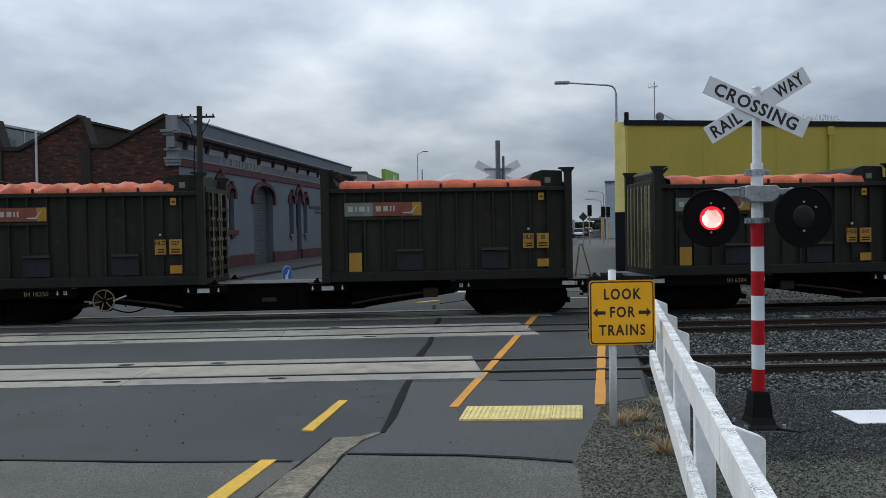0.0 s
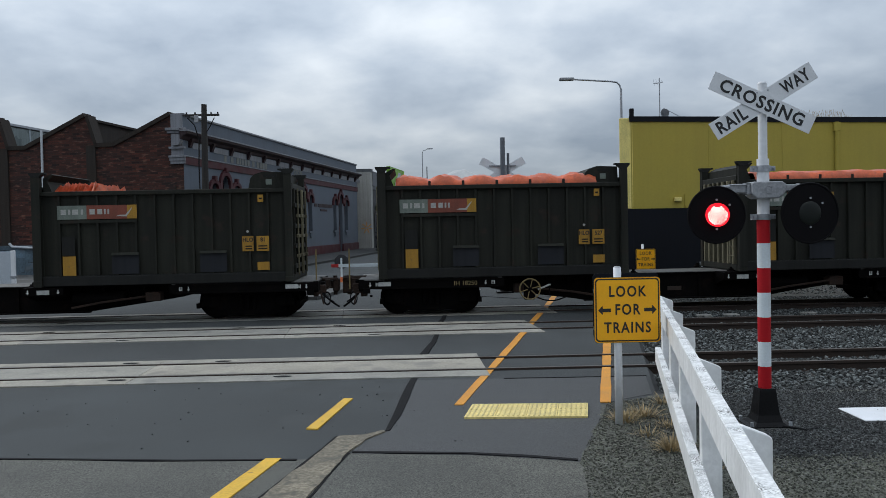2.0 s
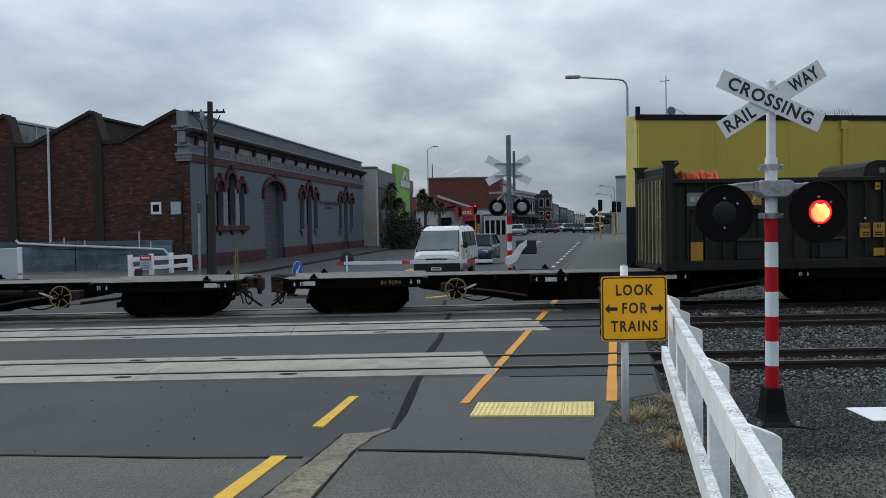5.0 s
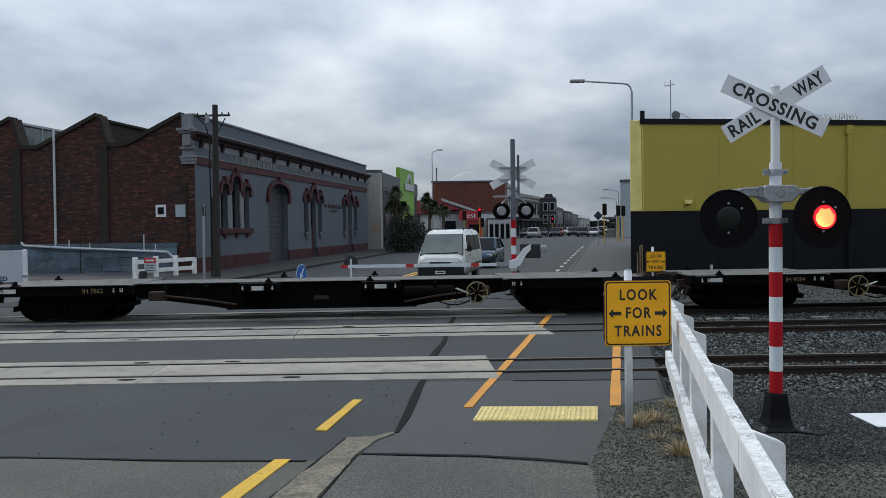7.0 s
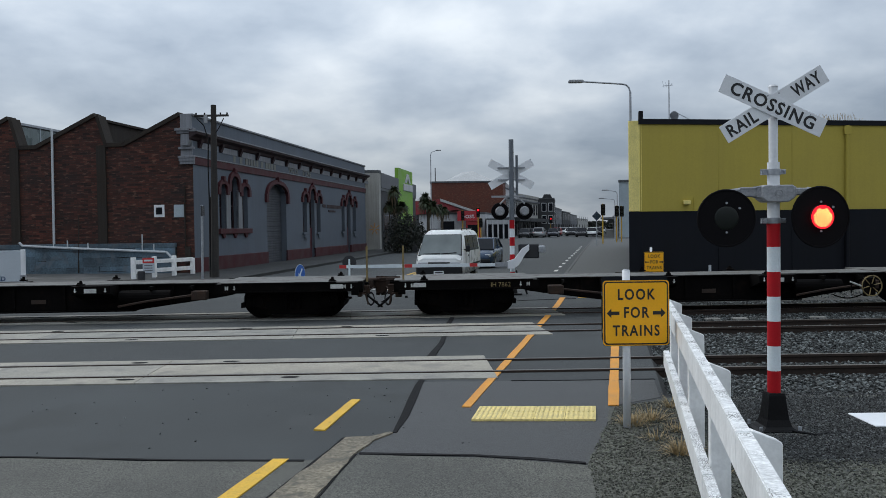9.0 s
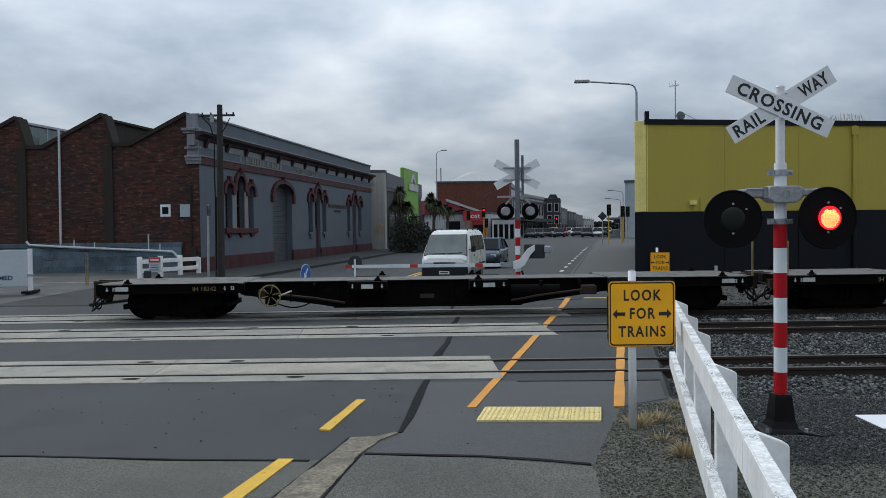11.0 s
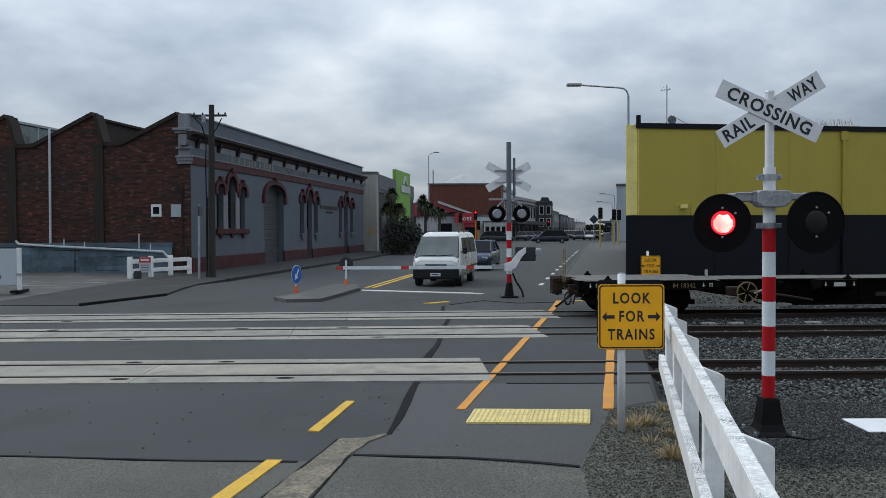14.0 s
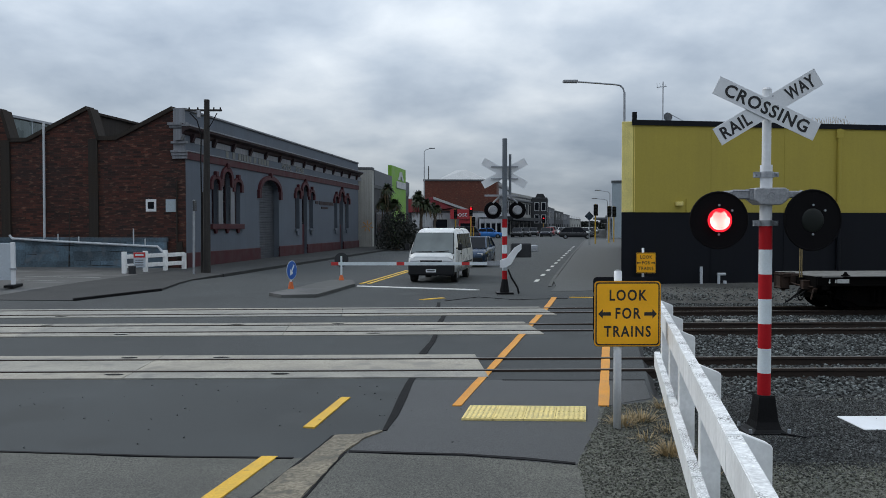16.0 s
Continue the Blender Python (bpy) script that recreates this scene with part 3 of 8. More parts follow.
# painted lines
STREET = 11.2
for nm, pts, material, lab in (
    ("orange_line", wobble([(0.17, 9.66), (0.28, 9.66), (3.52, 23.84), (3.36, 23.84)], 0.5, 0.006), ORANGE_PAINT, "worn orange line along the footpath edge"),
    ("orange_line", wobble([(1.92, 9.64), (2.05, 9.64), (3.12, 14.6), (2.98, 14.6)], 0.5, 0.006), ORANGE_PAINT, "worn orange line along the footpath edge"),
    ("yellow_dash", wobble([(-1.45, 8.65), (-1.33, 8.63), (-1.11, 10.15), (-1.22, 10.16)], 0.3, 0.006), YELLOW_PAINT, "worn yellow edge line on the road"),
    ("yellow_dash", wobble([(-1.92, 6.2), (-1.76, 6.2), (-1.51, 7.55), (-1.65, 7.55)], 0.3, 0.006), YELLOW_PAINT, "worn yellow edge line on the road"),
    ("stop_line", [(-2.73, 27.1), (-2.75, 27.4), (0.9, 26.25), (1.36, 25.95), (1.2, 25.85)], WHITE_LINE, "white stop line before the crossing"),
    ("centre_line", [(-2.74, 28.1), (-2.62, 28.1), (-1.33, 36.0), (-1.45, 36.0)], YELLOW_PAINT, "yellow centre line of the street"),
    ("centre_line", [(-2.48, 28.1), (-2.36, 28.1), (-1.08, 36.0), (-1.2, 36.0)], YELLOW_PAINT, "yellow centre line of the street"),
    ("yellow_dash", [(-0.55, 23.35), (0.1, 23.8), (0.22, 23.7), (-0.4, 23.25)], YELLOW_PAINT, "worn yellow mark on the road"),
    ("yellow_dash", [(3.9, 23.9), (5.6, 23.75), (5.6, 23.62), (3.9, 23.75)], YELLOW_PAINT, "worn yellow edge line on the footpath"),
):
    slab(nm, pts, 0.016, material, lab, "road marking", 0.016)
for i in range(14):
    s = 29.0 + i * 3.25
    x = 3.44 + 0.2 * (s - 29.0)
    slab("white_dash", [(x, s), (x + 0.15, s), (x + 0.37, s + 1.1), (x + 0.22, s + 1.1)], 0.012, WHITE_LINE, "white dashed edge line of the street", "road marking", 0.012)


# crossing panels and rails; the tracks run slightly askew to one another
PIVOT = 1.5
def askew(x, y, deg):
    return x, y + (x - PIVOT) * math.tan(radians(deg))


def crossing(y0, y1, ra, rb, x_end_far, x_end_near, deg):
    """Concrete panels beside and between two rails, with open grooves, and the rails from end to end."""
    g = 0.045
    pieces = [(y0, ra - g), (ra + g, rb - g), (rb + g, y1)]
    for a, b in pieces:
        n = 9
        def xe(y):
            return x_end_near + (x_end_far - x_end_near) * (y - y0) / (y1 - y0)
        for k in range(n):
            L = 5.2
            xr0, xr1 = xe(a) - k * L, xe(b) - k * L
            pts = [(xr0 - L + 0.012, a), (xr0, a), (xr1, b), (xr1 - L + 0.012, b)]
            slab("crossing_panel", [askew(*p, deg) for p in pts], 0.018, CONC, "pale concrete level crossing panel between rails", "crossing panel", 0.05)
    for r in (ra, rb):
        bm = bmesh.new()
        prof = [(-0.036, 0.028), (-0.03, 0.034), (0.03, 0.034), (0.036, 0.028), (0.036, -0.005), (0.012, -0.02), (0.012, -0.105), (0.06, -0.12), (0.06, -0.13), (-0.06, -0.13), (-0.06, -0.12), (-0.012, -0.105), (-0.012, -0.02), (-0.036, -0.005)]
        prism(bm, [(r + p[0], p[1]) for p in prof], "x", -70, 70)
        for v in bm.verts:
            v.co.y = askew(v.co.x, v.co.y, deg)[1]
        ob = part("rail", bm, RAIL_RUST)
        ob.data.materials.append(RAIL_TOP)
        for f in ob.data.polygons:
            if f.normal.z > 0.9 and f.center.z > 0.03:
                f.material_index = 1
        tagged(ob, "rusty steel running rail with a worn bright head", "rail", "railway tracks", "structure")


TRACKS = ((12.0, 13.06), (16.55, 17.62), (19.95, 21.02))
SKEW = (0.7, 1.5, 2.2)
crossing(11.5, 13.52, *TRACKS[0], 0.62, 0.72, SKEW[0])
crossing(16.05, 18.1, *TRACKS[1], 1.92, 2.12, SKEW[1])
crossing(19.5, 21.45, *TRACKS[2], 2.68, 2.88, SKEW[2])
# oval lifting pockets in the panels
for x, y in ((-5.05, 13.28), (-3.55, 13.28), (-4.7, 11.78), (-2.3, 11.78), (-8.5, 17.85), (-4.4, 17.85), (-2.2, 17.85), (-6.3, 16.25), (-1.3, 16.25), (-9.0, 19.7)):
    y = askew(x, y, SKEW[0 if y < 14 else 1 if y < 19 else 2])[1]
    bm = bmesh.new()
    bmesh.ops.create_circle(bm, cap_ends=True, segments=16, radius=0.5, matrix=pose(x, y, gz(y) + 0.0225) @ Matrix.Diagonal((0.28, 0.13, 1, 1)))
    tagged(part("lifting_pocket", bm, TAR), "dark oval lifting pocket in a concrete panel", "pocket", kind="structure")

# sleepers under the ballasted length
SLEEPER_MESH = None
for (ra, rb), deg in zip(TRACKS, SKEW):
    for i in range(26):
        x = edge_x(ra) + 0.45 + i * 0.62
        if x > 26:
            break
        ob = None
        if SLEEPER_MESH is None:
            ob = part("sleeper", box(-0.11, 0.11, -1.05, 1.05, -0.1, 0, 0.01), SLEEPER)
            SLEEPER_MESH = ob.data
        else:
            ob = new("sleeper", SLEEPER_MESH)
        ob.matrix_basis = pose(x, askew(x, (ra + rb) / 2, deg)[1], -0.10 - rng.uniform(0, 0.02), 0, 0, deg + rng.uniform(-1, 1))
        tagged(ob, "weathered timber railway sleeper half buried in ballast", "sleeper", "railway sleepers", "structure")


def stones(name, count, size, place, material, label, seed):
    """Loose broken stones, one mesh."""
    r = np.random.RandomState(seed)
    base = np.array([(1, 0, 0), (-1, 0, 0), (0, 1, 0), (0, -1, 0), (0, 0, 1), (0, 0, -1)], float)
    faces = np.array([(0, 2, 4), (2, 1, 4), (1, 3, 4), (3, 0, 4), (2, 0, 5), (1, 2, 5), (3, 1, 5), (0, 3, 5)])
    cs = place(r, count)
    n = len(cs)
    v = base[None] * (1 + r.uniform(-0.35, 0.35, (n, 6, 1))) + r.uniform(-0.3, 0.3, (n, 6, 3))
    q = r.normal(size=(n, 4)); q /= np.linalg.norm(q, axis=1)[:, None]
    w, x, y, z = q.T
    R = np.stack([np.stack([1 - 2 * (y * y + z * z), 2 * (x * y - z * w), 2 * (x * z + y * w)], -1),
                  np.stack([2 * (x * y + z * w), 1 - 2 * (x * x + z * z), 2 * (y * z - x * w)], -1),
                  np.stack([2 * (x * z - y * w), 2 * (y * z + x * w), 1 - 2 * (x * x + y * y)], -1)], 1)
    v = np.einsum("nij,nkj->nki", R, v)
    s = size * r.uniform(0.55, 1.35, (n, 1, 1))
    v = v * s * np.array([1, 1, 0.75]) + cs[:, None, :]
    f = faces[None] + 6 * np.arange(n)[:, None, None]
    me = bpy.data.meshes.new(name)
    me.from_pydata(v.reshape(-1, 3).tolist(), [], f.reshape(-1, 3).tolist())
    me.materials.append(material)
    return tagged(new(name, me), label, "gravel", kind="stuff")


def stone_mat(name, colour, lo, hi):
    m = mat(name, colour, 0.9, var=0.2, scale=2.0, grain=60, gvar=0.2, bump=0.2)
    nt = m.node_tree
    N, L = nt.nodes, nt.links
    geo = N.new("ShaderNodeNewGeometry")
    k = N.new("ShaderNodeMapRange")
    k.inputs["To Min"].default_value, k.inputs["To Max"].default_value = lo, hi
    pw = N.new("ShaderNodeMath"); pw.operation = "POWER"; pw.inputs[1].default_value = 2.2
    L.new(geo.outputs["Random Per Island"], pw.inputs[0]); L.new(pw.outputs[0], k.inputs["Value"])
    bs = N["Principled BSDF"]
    old = bs.inputs["Base Color"].links[0].from_socket
    v2 = N.new("ShaderNodeVectorMath"); v2.operation = "SCALE"
    L.new(old, v2.inputs[0]); L.new(k.outputs[0], v2.inputs["Scale"]); L.new(v2.outputs[0], bs.inputs["Base Color"])
    return m


STONE_MIX = stone_mat("ballast_stone", (0.082, 0.090, 0.089), 0.2, 2.3)
CHIP_MIX = stone_mat("verge_chips", (0.098, 0.102, 0.082), 0.35, 2.0)


def ballast_place(r, n):
    y = 10.2 + 13.2 * r.uniform(0, 1, n) ** 1.15
    x = 2.72 + 0.2 * (y - 10.1) + 0.05 + r.uniform(0, 1, n) ** 0.9 * 11.0
    z = -0.115 + r.uniform(0, 0.035, n)
    keep = np.ones(n, bool)
    for (ra, rb), deg in zip(TRACKS, SKEW):
        off = (x - PIVOT) * math.tan(radians(deg))
        keep &= (abs(y - off - ra) > 0.075) & (abs(y - off - rb) > 0.075)
    return np.stack([x, y, z], 1)[keep]


def verge_place(r, n):
    y = 2.6 + 7.2 * r.uniform(0, 1, n)
    x = np.interp(y, [2, 7.25, 7.85, 9.0, 9.6, 9.9], [0.7, 1.26, 1.44, 1.82, 2.0, 2.7]) + r.uniform(0, 1, n) * 4.6
    keep = ~((x > 2.3 + 0.25 * (y - 6.5)) & (y > 7.3) & (r.uniform(0, 1, n) < 0.97))
    return np.stack([x, y, 0.012 + r.uniform(0, 0.005, n)], 1)[keep]


def oily_place(r, n):
    y = 7.25 + 2.75 * r.uniform(0, 1, n) + np.clip(r.normal(0, 0.22, n), -0.45, 0.3)
    x = 2.45 + 0.2 * (y - 7.25) + r.uniform(0, 1, n) * 4.2
    # the access cover stays clear of stones
    on_cover = (x > 4.46) & (x < 5.19) & (y > 8.42) & (y < 9.09)
    x = np.where(on_cover, x + 0.75, x)
    return np.stack([x, y, 0.014 + r.uniform(0, 0.005, n)], 1)


def yard_place(r, n):
    y = 23.0 + 3.6 * r.uniform(0, 1, n)
    x = 2.72 + 0.2 * (y - 10.1) + 1.2 + r.uniform(0, 1, n) * 12
    z = np.array([gz(v) for v in y])
    return np.stack([x, y, z], 1)


def road_place(r, n):
    y = 7.8 + 3.4 * r.uniform(0, 1, n)
    x = -6 + 6.5 * r.uniform(0, 1, n)
    return np.stack([x, y, 0.004 * np.ones(n)], 1)


stones("ballast", 60000, 0.028, ballast_place, STONE_MIX, "loose dark grey broken stone track ballast", 3)
stones("verge_gravel", 62000, 0.0092, verge_place, CHIP_MIX, "fine grey gravel chips on the verge", 5)
stones("oily_gravel", 34000, 0.0105, oily_place, stone_mat("oily_chips", (0.044, 0.047, 0.047), 0.2, 3.4), "oil-darkened gravel chips round the crossing post", 8)
stones("yard_gravel", 2500, 0.03, yard_place, STONE_MIX, "scattered stones on the dirt beside the far track", 6)
stones("road_grit", 60, 0.012, road_place, STONE_MIX, "a few loose stones on the road", 7)
for x, y in ((6.1, 18.9), (6.75, 18.9), (8.6, 18.95)):
    tagged(part("concrete_lump", box(x, x + 0.34, y, y + 0.2, -0.12, -0.045, 0.02), KERB), "pale lump of broken concrete in the ballast", "rubble")
tagged(part("access_cover", box(4.50, 5.15, 8.46, 9.05, 0.0, 0.022, 0.006), SIGN_WHITE), "flat white painted access cover on the gravel", "cover")

# tactile tiles
def tactile():
    ax = Vector((1.38, -0.07)) / 4
    ay = Vector((0.125, 0.67))
    o = Vector((0.26, 8.96))
    for i in range(4):
        for j in range(1):
            p = o + ax * i
            c = [p, p + ax * 0.985, p + ax * 0.985 + ay * 0.98, p + ay * 0.98]
            t = slab("tactile_tile", [(v.x, v.y) for v in c], 0.028, TACTILE, "worn yellow tactile paving tile with raised ridges", "tactile tile", 0.03)
            t["group"] = "tactile tiles before the tracks"
            bm = bmesh.new()
            for k in range(12):
                q = p + ax * (0.09 + (k % 6) * 0.163) + ay * (0.05 if k < 6 else 0.53)
                e = q + ay * 0.41
                rod(bm, (q.x, q.y, 0.022), (e.x, e.y, 0.022), 0.014, seg=8)
            part("ridges", bm, TACTILE, t)


tactile()

# footpaths, yard and kerbs beyond the tracks
slab("pavement_left", [(-10.4, 23.2), (-9.6, 24.6), (-8.88, 25.9), (-9.0, 28.0), (-9.1, 30.0), (-8.5, 32.1), (-6.4, 46.0), (-3.48, 66.3), (-3.2, 75.0), (-6.2, 75.0), (-6.7, 68.6), (-11.4, 36.9), (-12.4, 28.0), (-13.5, 23.4)], [0.02, 0.04, 0.06, 0.06, 0.05] + [0.10] * 7 + [0.08, 0.02], PATH_DARK, "grey asphalt footpath with a low kerb", "pavement")
slab("yard", [(-13.52, 23.4), (-12.42, 28.0), (-11.42, 36.9), (-40, 41.0), (-40, 28.0), (-40, 23.6)], [0.02, 0.08, 0.09, 0.09, 0.08, 0.02], YARD, "pale concrete yard in front of the brick wall", "yard")
slab("kerb_left", [(-10.42, 23.12), (-8.84, 25.88), (-8.92, 25.98), (-10.5, 23.24)], 0.075, TAR, "dark kerb edge", "kerb")
# this kerb takes the dark asphalt colour to draw the gutter's shadow line
slab("kerb_left_long", [(-8.46, 32.0), (-6.3, 46.0), (-3.38, 66.3), (-3.56, 66.3), (-6.48, 46.0), (-8.64, 32.1)], 0.12, PATH_DARK, "worn kerb along the street, coloured dark for its gutter shadow", "kerb")
slab("pavement_right", [(4.14, 28.8), (4.6, 31.1), (9.3, 55.0), (18.5, 100.9), (26, 100.9), (12.5, 45.0), (9.0, 31.0), (7.0, 27.9), (6.9, 26.5), (4.6, 25.6), (3.6, 25.6), (3.95, 27.0)], [0.06] * 7 + [0.04, 0.015, 0.012, 0.012, 0.02], PATH, "grey asphalt footpath beside the yellow building", "pavement")
slab("kerb_right", [(3.68, 27.0), (4.02, 28.8), (4.48, 31.1), (9.18, 55.0), (18.38, 100.9), (18.5, 100.9), (9.3, 55.0), (4.6, 31.1), (4.14, 28.8), (3.80, 27.0)], [0.02, 0.06, 0.08, 0.08, 0.08, 0.08, 0.08, 0.08, 0.06, 0.02], YARD, "pale concrete kerb and channel along the street", "kerb")
slab("traffic_island", wobble([(-5.1, 24.4), (-4.6, 23.8), (-3.6, 23.95), (-2.8, 27.2), (-3.05, 28.9), (-3.8, 28.9), (-4.45, 26.3)], 0.6, 0.02), 0.10, YARD, "low worn concrete traffic island in the street", "traffic island")
for x, y in ((-13.6, 28.6), (-12.7, 30.2)):
    slab("bay_line", [(x, y), (x + 0.1, y), (x - 3.0, y + 0.75), (x - 3.1, y + 0.75)], 0.098, WHITE_LINE, "faded white parking line on the yard", "road marking", 0.006)


# ---- near things: crossing signal, signs, fence ----
def plate_outline(w, h, r, n=5):
    pts = []
    for cx, cy, a0 in ((w / 2 - r, h / 2 - r, 0), (-w / 2 + r, h / 2 - r, 90), (-w / 2 + r, -h / 2 + r, 180), (w / 2 - r, -h / 2 + r, 270)):
        for i in range(n + 1):
            a = radians(a0 + 90 * i / n)
            pts.append((cx + r * math.cos(a), cy + r * math.sin(a)))
    return pts


def plate(w, h, r, y0, y1, z=0.0, x=0.0):
    return prism(bmesh.new(), [(x + p[0], z + p[1]) for p in plate_outline(w, h, r)], "y", y0, y1)


def crossbuck_board(parent, name, length, width, tilt, y, words, dx, z):
    m = pose(dx, y, z, 0, -tilt, 0)
    bm = box(-length / 2, length / 2, -0.004, 0.004, -width / 2, width / 2, 0.0015)
    bm.transform(m)
    b = part(name, bm, SIGN_WHITE, parent, "white board with black capital letters")
    for text, cx, wd in words:
        lettering("lettering", text, width * 0.92, SIGN_BLACK, b, m @ pose(cx, -0.006, -0.005) @ FACE, 0.0015, wd, "black capitals", 0.004, 1.14)
    for s in (-0.34, -0.08, 0.08, 0.34):
        part("bolt", rod(bmesh.new(), m @ Vector((s * length, -0.009, width * 0.36)), m @ Vector((s * length, 0.004, width * 0.36)), 0.008, seg=8), GALV, b)
    return b


def signal_head(parent, x, z, y, r, yaw, core):
    """A round black backing board with a hood and a red lens; returns the lit disc."""
    h = new("signal_head")
    h.parent = parent
    h.matrix_basis = pose(x, y, z, 0, 0, yaw)
    h["label"] = "round black backing board with a red lamp"
    bm = bmesh.new()
    rod(bm, (0, 0.0, 0), (0, 0.012, 0), r, seg=48)
    ring(bm, (0, 0.004, 0), r - 0.006, 0.012, seg=48)
    part("backing_board", bm, BLACK_MATT, h)
    bm = bmesh.new()
    rod(bm, (0, 0.012, 0), (0, 0.19, 0), 0.13, 0.1, seg=24)
    part("lamp_housing", bm, BLACK_IRON, h)
    bm = bmesh.new()
    bmesh.ops.create_uvsphere(bm, u_segments=24, v_segments=12, radius=0.122, matrix=pose(0, 0.0, 0) @ Matrix.Diagonal((1, 0.12, 1, 1)))
    part("lens", bm, LENS_DARK, h, "dark round lens", True)
    for bxp, bz in ((0.0, 0.155), (0.0, -0.145), (0.13, 0.1)):
        part("bolt", rod(bmesh.new(), (bxp, -0.012, bz), (bxp, 0.0, bz), 0.0115, seg=8), GALV, h)
    led = new("led_lamp")
    led.parent = h
    led["label"] = "round array of glowing red lamps"
    bm = bmesh.new()
    rod(bm, (0, -0.018, 0), (0, -0.012, 0), 0.121, seg=32)
    part_disc = part("glow_disc", bm, LED_RED)
    bm2 = bmesh.new()
    for i in range(-9, 10):
        for j in range(-9, 10):
            px, pz = i * 0.0105, j * 0.0105
            if px * px + pz * pz < (0.101 - 0.022 * max(pz, 0) / 0.09 * abs(math.sin(3 * math.atan2(pz, px)))) ** 2:
                bmesh.ops.create_circle(bm2, cap_ends=True, segments=6, radius=0.0043, matrix=pose(px, -0.0195, pz, 90))
    me = bpy.data.meshes.new("led_lamp")
    b3 = bmesh.new()
    b3.from_mesh(part_disc.data)
    bpy.data.objects.remove(part_disc)
    nred = len(b3.faces)
    tmp = bpy.data.meshes.new("tmp")
    bm2.to_mesh(tmp); bm2.free()
    b3.from_mesh(tmp)
    b3.to_mesh(me); b3.free()
    bpy.data.meshes.remove(tmp)
    me.materials.append(LED_RED); me.materials.append(core)
    for i, f in enumerate(me.polygons):
        f.material_index = 0 if i < nred else 1
    bpy.data.objects.remove(led)
    led = new("led_lamp", me)
    led.parent = h
    led["label"] = "round array of glowing red lamps"
    return led


def crossing_signal(x, y):
    t = thing("crossing_signal", pose(x, y, 0.0), "white crossing sign over twin red lamps on a banded post", "crossing signal")
    bm = bmesh.new()
    prism(bm, [(-0.235, -0.2), (0.235, -0.2), (0.235, 0.2), (-0.235, 0.2)], "z", 0.0, 0.03)
    vs = []
    for z, w in ((0.03, 0.175), (0.06, 0.135), (0.13, 0.112), (0.26, 0.096), (0.375, 0.086), (0.40, 0.08)):
        vs.append([bm.verts.new((sx * w, sy * w, z)) for sx, sy in ((-1, -1), (1, -1), (1, 1), (-1, 1))])
    for a, b in zip(vs, vs[1:]):
        for i in range(4):
            bm.faces.new((a[i], a[(i + 1) % 4], b[(i + 1) % 4], b[i]))
    bm.faces.new(vs[-1])
    part("base_casting", bm, BLACK_IRON, t, "black cast iron base")
    for sx in (-0.2, 0.2):
        for sy in (-0.16, 0.16):
            part("anchor_bolt", rod(bmesh.new(), (sx, sy, 0.03), (sx, sy, 0.07), 0.018, seg=6), GALV, t)
    for i in range(7):
        z0 = 0.37 + i * 0.2585
        b = part("band", rod(bmesh.new(), (0, 0, z0), (0, 0, z0 + 0.2585), 0.0665, seg=28), RED_BAND if i % 2 == 0 else REFLECT_WHITE, t, "red band" if i % 2 == 0 else "white reflective band")
    part("sleeve", rod(bmesh.new(), (0, 0, 2.18), (0, 0, 2.80), 0.062, seg=24), WHITE_PAINT, t, "white steel sleeve")
    part("mast", rod(bmesh.new(), (0, 0, 2.80), (0, 0, 3.58), 0.046, seg=24), WHITE_PAINT, t, "slim white mast")
    part("mast_cap", rod(bmesh.new(), (0, 0, 3.58), (0, 0, 3.60), 0.05, 0.04, seg=24), WHITE_PAINT, t)
    for z in (2.195, 2.70):
        bm = rod(bmesh.new(), (0, 0, z - 0.03), (0, 0, z + 0.03), 0.074, seg=24)
        for s in (-1, 1):
            bx(bm, s * 0.065, s * 0.125, -0.02, 0.02, z - 0.025, z + 0.025, 0.005)
            rod(bm, (s * 0.105, -0.04, z), (s * 0.105, 0.04, z), 0.012, seg=6)
        part("clamp", bm, GALV, t, "galvanised clamp")
    bm = bmesh.new()
    prism(bm, [(-0.17, 2.43), (-0.11, 2.385), (0.11, 2.385), (0.17, 2.43), (0.17, 2.54), (0.15, 2.56), (-0.15, 2.56), (-0.17, 2.54)], "y", -0.14, 0.08)
    bmesh.ops.bevel(bm, geom=list(bm.edges), offset=0.01, segments=1, affect="EDGES")
    jb = part("junction_box", bm, GREY_CAST, t, "grey cast junction box")
    part("badge", ring(rod(bmesh.new(), (0, -0.145, 2.475), (0, -0.139, 2.475), 0.024, seg=16), (0, -0.141, 2.475), 0.038, 0.004), GREY_CAST, jb)
    for s in (-1, 1):
        bm = bx(bmesh.new(), s * 0.17, s * 0.36, -0.08, -0.01, 2.455, 2.53, 0.012)
        bx(bm, s * 0.16, s * 0.2, -0.1, 0.01, 2.44, 2.545, 0.008)
        reach = 0.54 if s < 0 else 0.42
        rod(bm, (s * 0.33, -0.045, 2.51), (s * reach, -0.045, 2.50), 0.03, 0.02, seg=10)
        rod(bm, (s * (reach - 0.005), -0.045, 2.51), (s * (reach - 0.005), -0.045, 2.2), 0.02, seg=10)
        part("cross_arm", bm, GREY_CAST, t, "grey cross arm")
    bm = tube(bmesh.new(), [(0.1, -0.2, 0.04), (0.3, -0.3, 0.02), (0.5, -0.2, 0.02)], 0.012)
    part("cable", bm, BLACK_IRON, t)
    crossbuck_board(t, "rear_board", 1.215, 0.195, 31.0, -0.062, (("RAIL", -0.39, 0.86), ("WAY", 0.385, 0.71)), -0.015, 3.395)
